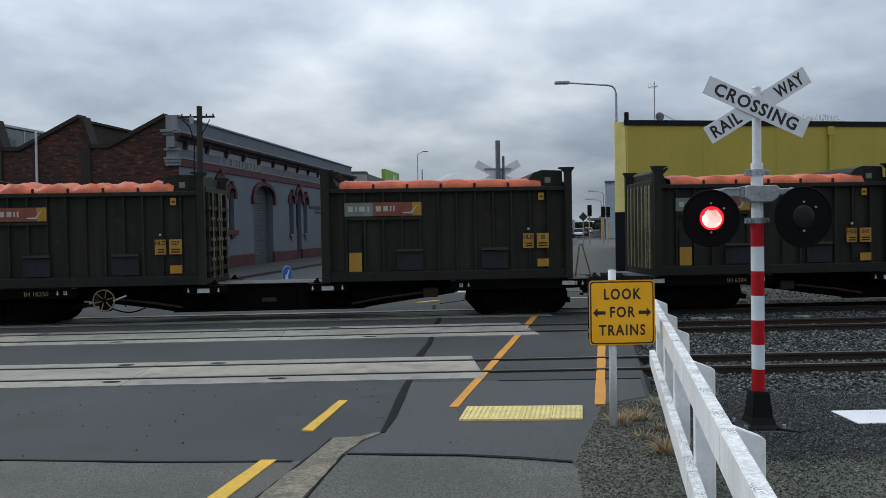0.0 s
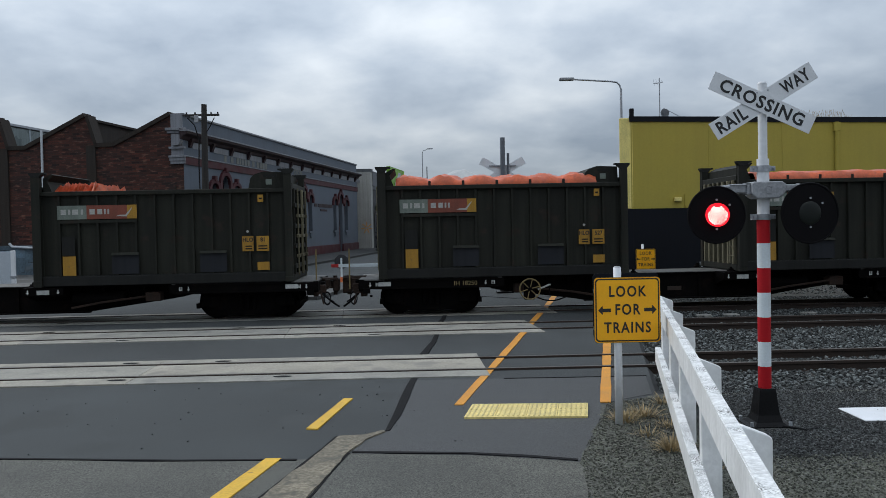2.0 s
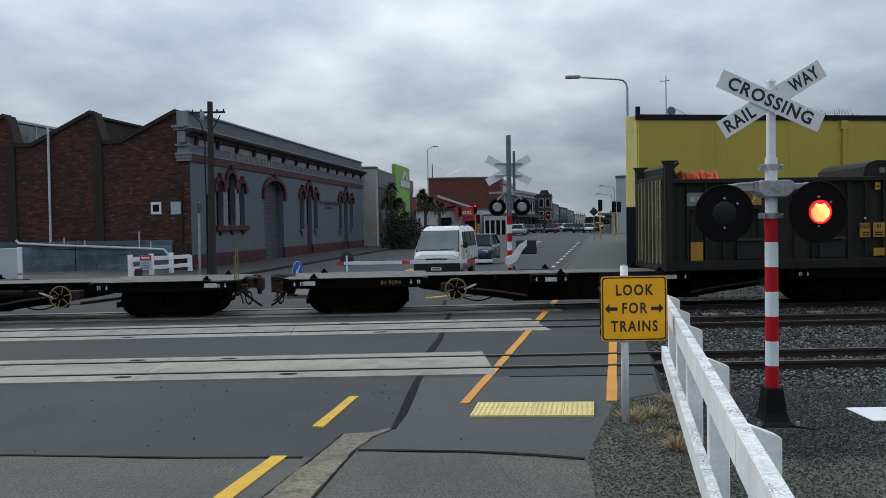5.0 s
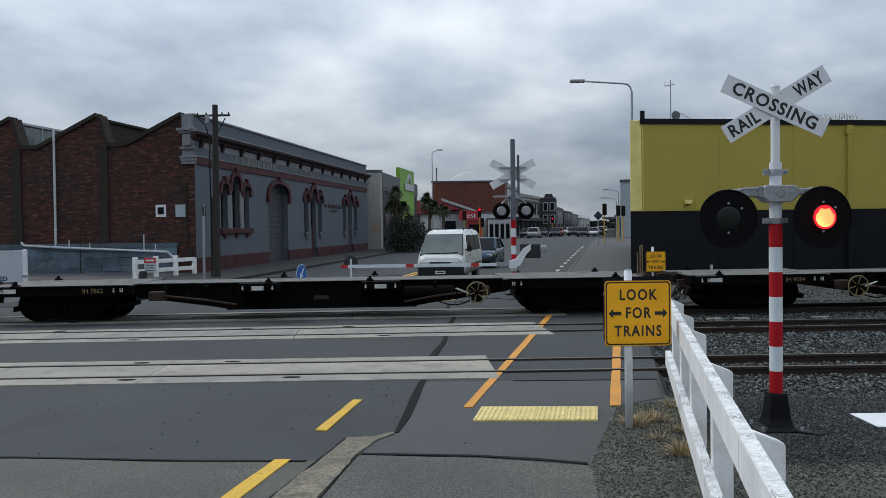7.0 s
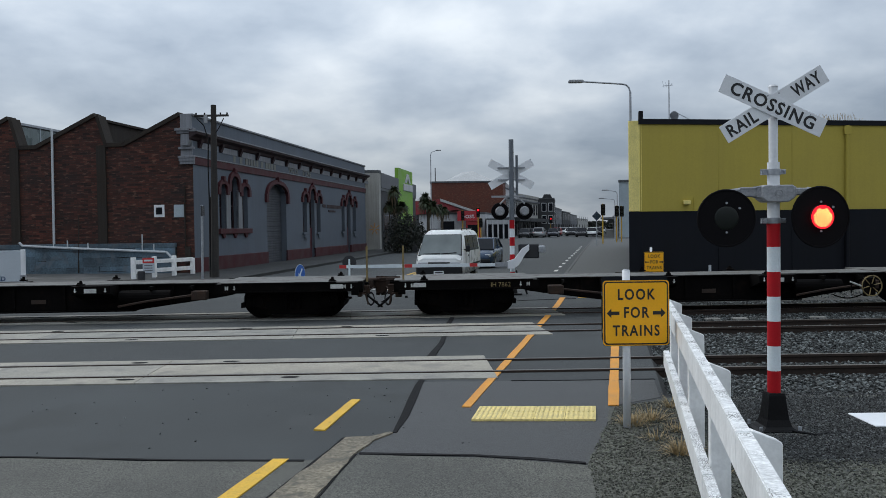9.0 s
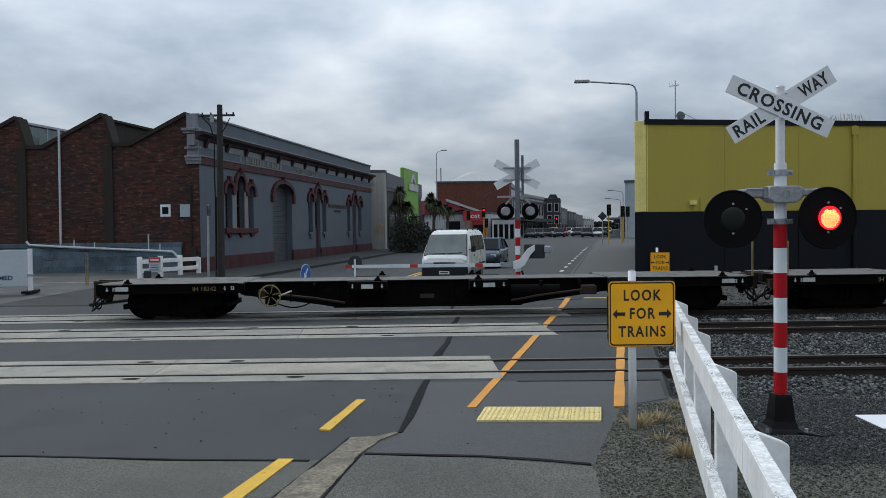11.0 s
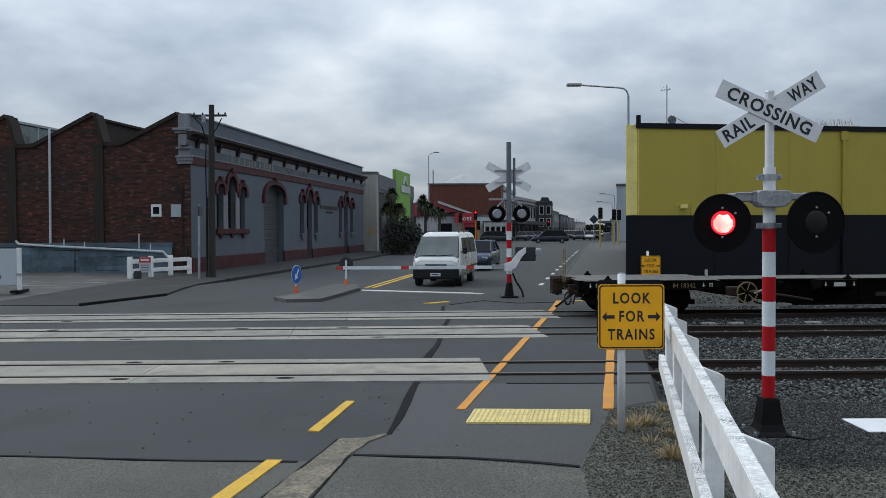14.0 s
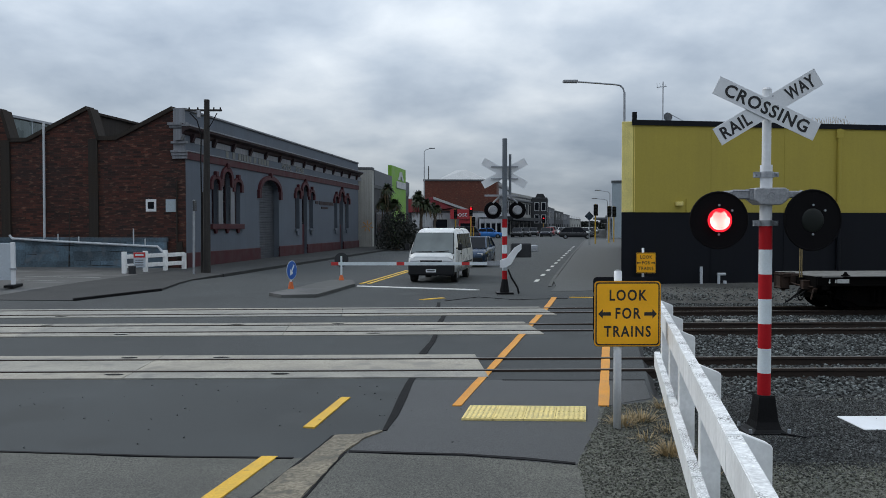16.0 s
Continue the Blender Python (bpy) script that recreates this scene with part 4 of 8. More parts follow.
    crossbuck_board(t, "front_board", 1.15, 0.195, -25.0, -0.074, (("CROSSING", 0.0, 1.0),), -0.033, 3.376)
    left = signal_head(t, -0.545, 2.225, -0.16, 0.292, -4, LED_CORE)
    right = signal_head(t, 0.418, 2.225, -0.16, 0.312, 6, LED_AMBER)
    return t, left, right


_, LED_LEFT, LED_RIGHT = crossing_signal(3.42, 8.43)
slab("signal_footing", wobble([(3.15, 8.17), (3.6, 8.13), (3.78, 8.15), (3.72, 8.4), (3.68, 8.66), (3.17, 8.66)], 0.12, 0.02), 0.016, DIRT, "cracked concrete footing half buried in gravel", "footing", 0.03)


def look_sign(x, y, w, h, z0, z_post, back, yaw=0.0, scale=1.0):
    t = thing("warning_sign", pose(x, y, gz(y), 0, 0, yaw), "yellow warning sign with black words on a white post", "warning sign")
    zc = z0 + h / 2
    r = 0.04 * scale
    part("post", rod(bmesh.new(), (0, 0, 0), (0, 0, z_post), 0.042 * min(scale, 1), seg=16), WHITE_PAINT, t, "white round post", True)
    bm = rod(bmesh.new(), (0, 0, z_post - 0.001), (0, 0, z_post + 0.012), 0.036 * min(scale, 1), 0.03, seg=16)
    part("post_cap", bm, GALV, t)
    p = part("panel", plate(w, h, r, -0.056, -0.05, zc, 0.09 * scale), SIGN_BLACK, t, "black edged panel")
    part("border", plate(w - 0.006, h - 0.006, r * 0.95, -0.058, -0.0565, zc, 0.09 * scale), SIGN_YELLOW, p)
    part("frame_line", plate(w - 0.028, h - 0.028, r * 0.9, -0.0605, -0.0585, zc, 0.09 * scale), SIGN_BLACK, p)
    part("face", plate(w - 0.056, h - 0.056, r * 0.75, -0.063, -0.061, zc, 0.09 * scale), SIGN_YELLOW, p, "yellow face")
    s = h / 0.69
    for text, dz, dx in (("LOOK", 0.19, 0.0), ("FOR", 0.0, 0.0), ("TRAINS", -0.19, 0.0)):
        lettering("lettering", text, 0.157 * s, SIGN_BLACK, p, pose(0.09 * scale + dx, -0.0645, zc + dz * s) @ FACE, 0.001, 0.80, "black capitals", 0.0034 * s, 1.22)
    for d in (-1, 1):
        bm = bmesh.new()
        cx = 0.09 * scale + d * 0.245 * s
        prism(bm, [(cx + d * 0.062 * s, zc), (cx + d * 0.015 * s, zc + 0.05 * s), (cx + d * 0.015 * s, zc + 0.018 * s), (cx - d * 0.07 * s, zc + 0.018 * s),
                   (cx - d * 0.07 * s, zc - 0.018 * s), (cx + d * 0.015 * s, zc - 0.018 * s), (cx + d * 0.015 * s, zc - 0.05 * s)], "y", -0.0655, -0.0635)
        part("arrow", bm, SIGN_BLACK, p, "black arrow")
    if back:
        q = part("rear_panel", plate(w, h, r, 0.05, 0.056, zc + 0.035, 0.1), NAVY_WALL, t, "dark back of a second panel")
        for dz in (-0.2, 0.2):
            part("rail_bracket", box(-0.25, 0.4, 0.04, 0.052, zc + dz - 0.02, zc + dz + 0.02), GALV, q)
    return t


look_sign(1.91, 8.57, 0.705, 0.695, 0.893, 1.69, True)
look_sign(6.98, 27.45, 0.66, 0.70, 0.42, 1.27, False, -4)


def fence(x_at):
    t = thing("rail_fence", pose(0, 0, 0), "white painted timber post and rail fence with lichen on top", "fence")
    for y in (10.78, 9.17, 7.75, 5.82, 3.9, 2.2, 0.5):
        x = x_at(y)
        bm = bmesh.new()
        prism(bm, [(x + 0.034, -0.02), (x + 0.185, -0.02), (x + 0.185, 1.095), (x + 0.17, 1.11), (x + 0.034, 1.165)], "y", y, y + 0.055)
        bmesh.ops.bevel(bm, geom=list(bm.edges), offset=0.006, segments=1, affect="EDGES")
        part("post", bm, WHITE_TIMBER, t, "white post with a sloped top")
    def rail(ya, yb, z0, z1):
        bm = bmesh.new()
        xa, xb = x_at(ya), x_at(yb)
        w, v = 0.047, 0.032
        lo = [bm.verts.new(c) for c in ((xa - w, ya, z0), (xa + v, ya, z0), (xb + v, yb, z0), (xb - w, yb, z0))]
        hi = [bm.verts.new(c) for c in ((xa - w, ya, z1), (xa + v, ya, z1), (xb + v, yb, z1), (xb - w, yb, z1))]
        bm.faces.new(lo[::-1]); bm.faces.new(hi)
        for i in range(4):
            bm.faces.new((lo[i], lo[(i + 1) % 4], hi[(i + 1) % 4], hi[i]))
        bmesh.ops.recalc_face_normals(bm, faces=list(bm.faces))
        bmesh.ops.bevel(bm, geom=list(bm.edges), offset=0.006, segments=2, affect="EDGES")
        ob = part("rail", bm, WHITE_TIMBER, t, "white plank rail with a lichened top")
        ob.data.materials.append(LICHEN)
        for f in ob.data.polygons:
            if f.normal.z > 0.6:
                f.material_index = 1
    for ya, yb in ((0.2, 3.885), (3.895, 10.95)):
        rail(ya, yb, 0.955, 1.16)
    for ya, yb in ((0.2, 5.6), (5.61, 8.15), (8.16, 11.2)):
        rail(ya, yb, 0.22, 0.42)


fence(lambda y: 0.577 + 0.2214 * y)


def grass_clump(x, y, n, h, spread, seed):
    r = random.Random(seed)
    bm = bmesh.new()
    for _ in range(n):
        a, d = r.uniform(0, 2 * math.pi), spread * r.random() ** 0.7
        b = Vector((d * math.cos(a) * 0.6, d * math.sin(a) * 0.6, 0))
        lean = r.uniform(0.3, 1.35)
        ln = h * r.uniform(0.5, 1.1)
        tip = b + Vector((math.cos(a) * lean * ln, math.sin(a) * lean * ln, ln * (1.15 - lean * 0.7)))
        mid = b.lerp(tip, 0.55) + Vector((0, 0, 0.12 * ln))
        s = Vector((-math.sin(a), math.cos(a), 0)) * 0.004
        v = [bm.verts.new(b - s), bm.verts.new(b + s), bm.verts.new(mid + s * 0.8), bm.verts.new(mid - s * 0.8), bm.verts.new(tip)]
        bm.faces.new((v[0], v[1], v[2], v[3])); bm.faces.new((v[3], v[2], v[4]))
    ob = part("dry_grass", bm, DRY_GRASS)
    ob.matrix_basis = pose(x, y, 0.0)
    return tagged(ob, "tuft of dry straw-coloured grass on the gravel", "grass", "dry grass tufts")


for i, (x, y, n, h, s) in enumerate(((2.18, 7.55, 190, 0.2, 0.13), (2.02, 8.75, 160, 0.16, 0.26), (2.25, 8.9, 120, 0.2, 0.22), (2.42, 8.4, 90, 0.14, 0.22), (2.1, 8.1, 60, 0.12, 0.2), (2.62, 9.5, 40, 0.2, 0.12), (2.3, 6.9, 30, 0.1, 0.2))):
    grass_clump(x, y, n, h, s, 20 + i)


# ---- the train ----
TRAIN_Y = 20.48
DECK_Z = 0.93


def wheelset():
    bm = bmesh.new()
    for s in (-1, 1):
        y = s * 0.535
        rod(bm, (0, y - 0.06, 0), (0, y + 0.06, 0), 0.405, seg=32)
        rod(bm, (0, y - s * 0.075, 0), (0, y - s * 0.06, 0), 0.435, seg=32)
        rod(bm, (0, y + s * 0.06, 0), (0, y + s * 0.1, 0), 0.12, seg=12)
    rod(bm, (0, -0.7, 0), (0, 0.7, 0), 0.07, seg=12)
    return bm


def bogie(parent, x):
    b = new("bogie")
    b.parent = parent
    b.matrix_basis = pose(x, 0, 0)
    b["label"] = "grimy two-axle bogie"
    for s in (-1, 1):
        bm = bmesh.new()
        prism(bm, [(-1.12, 0.36), (-1.05, 0.62), (-0.6, 0.66), (-0.3, 0.72), (0.3, 0.72), (0.6, 0.66), (1.05, 0.62), (1.12, 0.36), (0.62, 0.26), (0.42, 0.16), (-0.42, 0.16), (-0.62, 0.26)], "y", s * 0.80 - 0.06, s * 0.80 + 0.06)
        for ax in (-0.8, 0.8):
            bx(bm, ax - 0.14, ax + 0.14, s * 0.8 - 0.1, s * 0.8 + 0.1, 0.32, 0.6, 0.02)
            rod(bm, (ax, s * 0.8 - 0.12, 0.46), (ax, s * 0.8 + 0.12, 0.46), 0.1, seg=12)
        for k in (-0.16, 0.0, 0.16):
            rod(bm, (k, s * 0.86, 0.28), (k, s * 0.86, 0.6), 0.06, seg=10)
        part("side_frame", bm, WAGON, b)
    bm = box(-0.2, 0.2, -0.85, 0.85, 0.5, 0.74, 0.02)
    # added dark block closes the gaps, so the bogie reads as one shaded mass
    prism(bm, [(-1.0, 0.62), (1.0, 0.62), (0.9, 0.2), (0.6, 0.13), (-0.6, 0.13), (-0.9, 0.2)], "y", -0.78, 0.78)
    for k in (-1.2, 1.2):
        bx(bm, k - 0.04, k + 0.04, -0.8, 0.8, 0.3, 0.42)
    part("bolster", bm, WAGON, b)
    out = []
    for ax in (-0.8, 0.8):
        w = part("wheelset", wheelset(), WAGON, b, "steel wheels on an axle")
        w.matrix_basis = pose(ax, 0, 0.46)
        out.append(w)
    return out


def twistlock(parent, x, y):
    bm = bx(bmesh.new(), x - 0.09, x + 0.09, y - 0.06, y + 0.06, DECK_Z - 0.005, DECK_Z + 0.03, 0.01)
    rod(bm, (x, y, DECK_Z + 0.02), (x, y, DECK_Z + 0.11), 0.045, 0.03, seg=8)
    rod(bm, (x - 0.07, y - 0.02, DECK_Z + 0.05), (x + 0.05, y - 0.02, DECK_Z + 0.05), 0.018, seg=6)
    part("twistlock", bm, WAGON, parent)


def wagon(number, wheel_side, name="container_wagon"):
    """wheel_side: -1 where the handbrake wheel is by the rear bogie, 1 by the leading one."""
    t = thing(name, pose(0, TRAIN_Y, 0), "grimy black flat wagon with a pale steel deck on bogies", "railway wagon", "wagons of the train")
    H = 7.82
    f = -1.2
    wheels = bogie(t, -6.1) + bogie(t, 6.1)
    # side sills over the bogies, and the deep middle
    for e in (-1, 1):
        for s in (-1, 1):
            bm = bmesh.new()
            a, b = (e * 4.35, e * H)
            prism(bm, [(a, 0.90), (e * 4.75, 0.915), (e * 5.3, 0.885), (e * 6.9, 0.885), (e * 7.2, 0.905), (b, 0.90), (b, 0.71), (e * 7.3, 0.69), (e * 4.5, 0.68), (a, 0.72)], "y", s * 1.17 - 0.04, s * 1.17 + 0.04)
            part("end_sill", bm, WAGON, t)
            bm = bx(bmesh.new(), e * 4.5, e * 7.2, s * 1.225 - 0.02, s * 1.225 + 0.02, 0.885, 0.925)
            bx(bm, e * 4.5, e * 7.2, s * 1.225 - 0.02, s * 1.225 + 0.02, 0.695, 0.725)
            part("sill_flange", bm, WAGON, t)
        bm = bmesh.new()
        prism(bm, [(e * 4.4, -1.2), (e * 4.9, -1.21), (e * 7.4, -1.21), (e * H, -1.1), (e * H, 1.1), (e * 7.4, 1.21), (e * 4.9, 1.21), (e * 4.4, 1.2)], "z", DECK_Z - 0.03, DECK_Z)
        part("deck_plate", bm, DECK, t, "pale worn steel deck plate")
        bm = bx(bmesh.new(), e * (H - 0.12), e * H, -1.15, 1.15, 0.66, 0.92, 0.01)
        for s in (-1, 1):
            bx(bm, e * (H - 0.02), e * (H + 0.1), s * 0.42 - 0.1, s * 0.42 + 0.1, 0.66, 0.86, 0.02)
        part("headstock", bm, WAGON, t)
        c = part("coupler", bx(bx(bmesh.new(), e * H, e * (H + 0.28), -0.09, 0.09, 0.66, 0.84, 0.02), e * (H + 0.25), e * (H + 0.42), -0.17, 0.15, 0.58, 0.92, 0.04), RUSTY, t, "heavy rusty coupler")
        knuckle = bx(bmesh.new(), e * (H + 0.05), e * (H + 0.2), -0.26, -0.14, 0.70, 0.90, 0.02)
        bx(knuckle, e * (H - 0.1), e * (H + 0.36), -0.2, 0.2, 0.86, 0.93, 0.02)
        rod(knuckle, (e * (H + 0.31), -0.05, 0.50), (e * (H + 0.31), -0.05, 0.98), 0.05, seg=8)
        part("jumper_box", bx(bmesh.new(), e * (H - 0.02), e * (H + 0.14), -0.8, -0.62, 0.60, 0.80, 0.02), RUSTY, t)
        part("knuckle", knuckle, RUSTY, c)
        lever = tube(bmesh.new(), [(e * (H - 0.05), -1.1, 0.62), (e * (H + 0.06), -1.12, 0.62), (e * (H + 0.12), -1.1, 0.36)], 0.02, 6)
        tube(lever, [(e * (H - 0.05), -1.1, 0.66), (e * (H + 0.1), -0.6, 0.66), (e * (H + 0.22), -0.25, 0.72)], 0.018, 6)
        part("uncoupling_lever", lever, RUSTY, t, "bent uncoupling lever")
        for y, drop, rad in ((-0.5, 0.48, 0.026), (-0.78, 0.34, 0.018)):
            pts = [(e * (H - 0.08 + (0.50 if drop > 0.4 else 0.40) * math.sin(u * math.pi / 2)), y + 0.1 * u, 0.72 - drop * (1 - (1 - u) ** 2.2)) for u in [i / 7 for i in range(8)]]
            part("air_hose", tube(bmesh.new(), pts, rad), BLACK_IRON, t, "hanging rubber air hose")
        loop = ring(bmesh.new(), (0, 0, 0), 0.13, 0.022, seg=18)
        loop.transform(Matrix.Translation((e * (H + 0.16), -0.66, 0.46)) @ Matrix.Diagonal((0.62, 1, 1.15, 1)))
        part("air_hose", loop, BLACK_IRON, t, "looped rubber air hose")
        valve = rod(bmesh.new(), (e * (H - 0.22), -0.72, 0.64), (e * (H + 0.06), -0.72, 0.64), 0.045, seg=8)
        bx(valve, e * (H - 0.16), e * (H - 0.04), -0.8, -0.64, 0.52, 0.64, 0.02)
        part("brake_cock", valve, RUSTY, t)
        bm = bx(bmesh.new(), e * 7.55, e * 7.72, -1.24, -1.16, 0.60, 0.72)
        bx(bm, e * 7.5, e * 7.56, -1.28, -1.1, 0.52, 0.56)
        part("step", bm, WAGON, t)
    bm = bmesh.new()
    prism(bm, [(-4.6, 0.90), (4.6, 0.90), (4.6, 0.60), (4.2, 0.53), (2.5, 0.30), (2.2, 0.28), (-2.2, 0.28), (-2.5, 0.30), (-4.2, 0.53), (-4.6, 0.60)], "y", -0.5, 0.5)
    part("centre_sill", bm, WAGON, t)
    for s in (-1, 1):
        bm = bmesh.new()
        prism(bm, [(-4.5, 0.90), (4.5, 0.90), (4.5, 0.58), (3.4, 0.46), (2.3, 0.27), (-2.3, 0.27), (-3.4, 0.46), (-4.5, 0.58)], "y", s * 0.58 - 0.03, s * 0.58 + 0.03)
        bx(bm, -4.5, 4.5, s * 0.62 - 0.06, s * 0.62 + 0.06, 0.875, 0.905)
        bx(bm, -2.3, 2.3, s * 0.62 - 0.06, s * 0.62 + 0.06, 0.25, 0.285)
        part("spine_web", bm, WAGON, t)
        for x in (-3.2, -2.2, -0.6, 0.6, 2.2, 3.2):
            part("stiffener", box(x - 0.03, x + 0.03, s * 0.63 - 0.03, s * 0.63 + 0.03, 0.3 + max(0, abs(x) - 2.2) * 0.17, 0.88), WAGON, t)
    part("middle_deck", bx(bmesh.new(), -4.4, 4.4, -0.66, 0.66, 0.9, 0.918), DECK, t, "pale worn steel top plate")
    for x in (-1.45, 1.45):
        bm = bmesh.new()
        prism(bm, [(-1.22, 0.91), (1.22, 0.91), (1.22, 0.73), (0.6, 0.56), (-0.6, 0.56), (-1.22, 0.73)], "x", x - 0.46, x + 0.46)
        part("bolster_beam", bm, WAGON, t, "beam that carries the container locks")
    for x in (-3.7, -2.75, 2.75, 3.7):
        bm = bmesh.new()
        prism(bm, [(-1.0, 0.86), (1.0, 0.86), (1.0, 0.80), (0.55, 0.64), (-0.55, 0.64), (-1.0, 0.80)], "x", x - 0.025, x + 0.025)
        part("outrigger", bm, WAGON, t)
    rod_bm = rod(bmesh.new(), (2.0, -0.8, 0.6), (3.2, -0.8, 0.6), 0.17, seg=16)
    part("air_tank", rod_bm, WAGON, t)
    # white marks on the sill
    for x in (-7.2, -1.45, 1.45, 7.2):
        z = 0.815 if abs(x) > 4 else 0.80
        y = f - 0.018 if abs(x) > 4 else f - 0.022
        part("marker", box(x - 0.14, x + 0.14, y - 0.02, y, z - 0.05, z + 0.05), WAGON_PALE, t, "white reflective marker")
    for x in (-7.55, -4.8, -1.8, -1.1, 1.1, 1.8, 4.8, 7.55):
        bm = bmesh.new()
        y = -1.24
        prism(bm, [(x - 0.012, 0.86), (x + 0.012, 0.86), (x + 0.012, 0.80), (x + 0.035, 0.80), (x, 0.755), (x - 0.035, 0.80), (x - 0.012, 0.80)], "y", y - 0.004, y)
        part("jacking_mark", bm, WAGON_PALE, t)
    for x in (-7.38, -4.62, 4.62, 7.38):
        bm = bmesh.new()
        for dx in (-0.03, 0.03):
            bx(bm, x + dx - 0.008, x + dx + 0.008, -1.246, -1.24, 0.765, 0.855)
        for z in (0.78, 0.81, 0.84):
            bx(bm, x - 0.03, x + 0.03, -1.245, -1.24, z - 0.006, z + 0.006)
        part("lifting_mark", bm, WAGON_PALE, t)
    for x0, x1, z0, z1 in ((-0.2, 0.15, 0.46, 0.56),):
        part("data_plate", box(x0, x1, -0.624, -0.612, z0, z1, 0.002), RAIL_RUST, t, "dull data plate")
    for x in (-3.9, 3.9):
        d = 1 if x > 0 else -1
        bm = bmesh.new()
        tube(bm, [(x, -0.95, 0.66), (x - d * 0.5, -0.98, 0.60), (x - d * 1.2, -1.0, 0.52), (x - d * 1.9, -1.0, 0.40)], 0.028, 6)
        bx(bm, x - 0.18, x + 0.18, -1.0, -0.7, 0.52, 0.74, 0.02)
        part("brake_rigging", bm, RUSTY, t, "rusty brake rods and cylinder")
    for x in (-7.1, -1.2, 1.2, 7.1):
        for s in (-1.14, 1.14):
            twistlock(t, x, s)
    # handbrake wheel, its bracket and chain
    hx = 3.74 * wheel_side
    hw = new("handbrake_wheel")
    hw.parent = t
    hw.matrix_basis = pose(hx, -1.26, 0.62)
    hw["label"] = "faded yellow handbrake wheel"
    bm = ring(bmesh.new(), (0, 0, 0), 0.245, 0.016, seg=28)
    part("rim", bm, HANDWHEEL, hw)
    bm = bmesh.new()
    for k in range(6):
        a = radians(60 * k + 15)
        rod(bm, (0.05 * math.cos(a), 0.03, 0.05 * math.sin(a)), (0.24 * math.cos(a), 0, 0.24 * math.sin(a)), 0.012, seg=6)
    part("spokes", bm, HANDWHEEL, hw)
    bm = rod(bmesh.new(), (0, -0.02, 0), (0, 0.5, 0), 0.045, seg=10)
    bx(bm, -0.13, 0.13, 0.05, 0.2, -0.26, 0.2, 0.02)
    part("gearbox", bm, WAGON, hw)
    d = -wheel_side
    bm = rod(bmesh.new(), (hx + d * 0.2, -1.2, 0.6), (hx + d * 0.5, -1.2, 0.72), 0.022, seg=6)
    part("brake_lever", bm, WAGON_PALE, t)
    bm = rod(bmesh.new(), (hx + d * 0.48, -1.2, 0.75), (hx + d * 0.48, -1.2, 0.45), 0.015, seg=6)
    pts = [(hx + d * (0.15 + 0.11 * i), -1.15, 0.42 - 0.10 * math.sin(math.pi * i / 7)) for i in range(8)]
    tube(bm, pts, 0.016, 6)
    part("brake_chain", bm, WAGON, t)
    lettering("lettering", number, 0.15, HANDWHEEL, t, pose(-5.28, -1.252, 0.795) @ FACE, 0.001, 1.0, "pale painted fleet number")
    return t, wheels


WAGON_C = (12.6, -4.0, -20.59, -37.3, -53.67)
WAGON_SET = [wagon(n, s) for n, s in (("IH 6304", 1), ("IH 18250", -1), ("IH 9094", -1), ("IH 7862", 1), ("IH 18342", -1))]
for k in (3, 4):
    w = WAGON_SET[k][0]
    bm = bmesh.new()
    e = -1 if k == 4 else 1
    xr = 7.75 if e > 0 else 8.1
    tube(bm, [(e * xr, -0.95, 0.9), (e * xr, -0.95, 1.66), (e * (xr + 0.05), -0.95, 1.68), (e * (xr + 0.05), -0.95, 0.9)], 0.014, 6)
    part("hand_rail", bm, HANDWHEEL, w, "yellow hand rail")
part("hand_rail", tube(bmesh.new(), [(7.7, -0.9, 0.9), (7.7, -0.9, 1.5)], 0.014, 6), HANDWHEEL, WAGON_SET[3][0], "yellow hand rail")
for k, xr in ((1, -8.05), (2, 7.76)):
    part("hand_rail", rod(bmesh.new(), (xr, -0.95, 0.7), (xr, -0.95, 1.67), 0.018, seg=8), HANDWHEEL, WAGON_SET[k][0], "yellow hand rail")
part("hand_rail", tube(bmesh.new(), [(7.45, -0.9, 0.9), (7.56, -0.9, 1.72), (7.62, -0.9, 1.73), (7.85, -0.9, 0.9)], 0.018, 6), HANDWHEEL, WAGON_SET[1][0], "yellow hand rail")
for k, xr in ((3, -7.61), (4, 7.9)):
    part("hand_rail", tube(bmesh.new(), [(xr, -0.95, 0.9), (xr, -0.95, 1.74), (xr + 0.022, -0.95, 1.75), (xr + 0.022, -0.95, 0.9)], 0.014, 6), HANDWHEEL, WAGON_SET[k][0], "yellow hand rail")


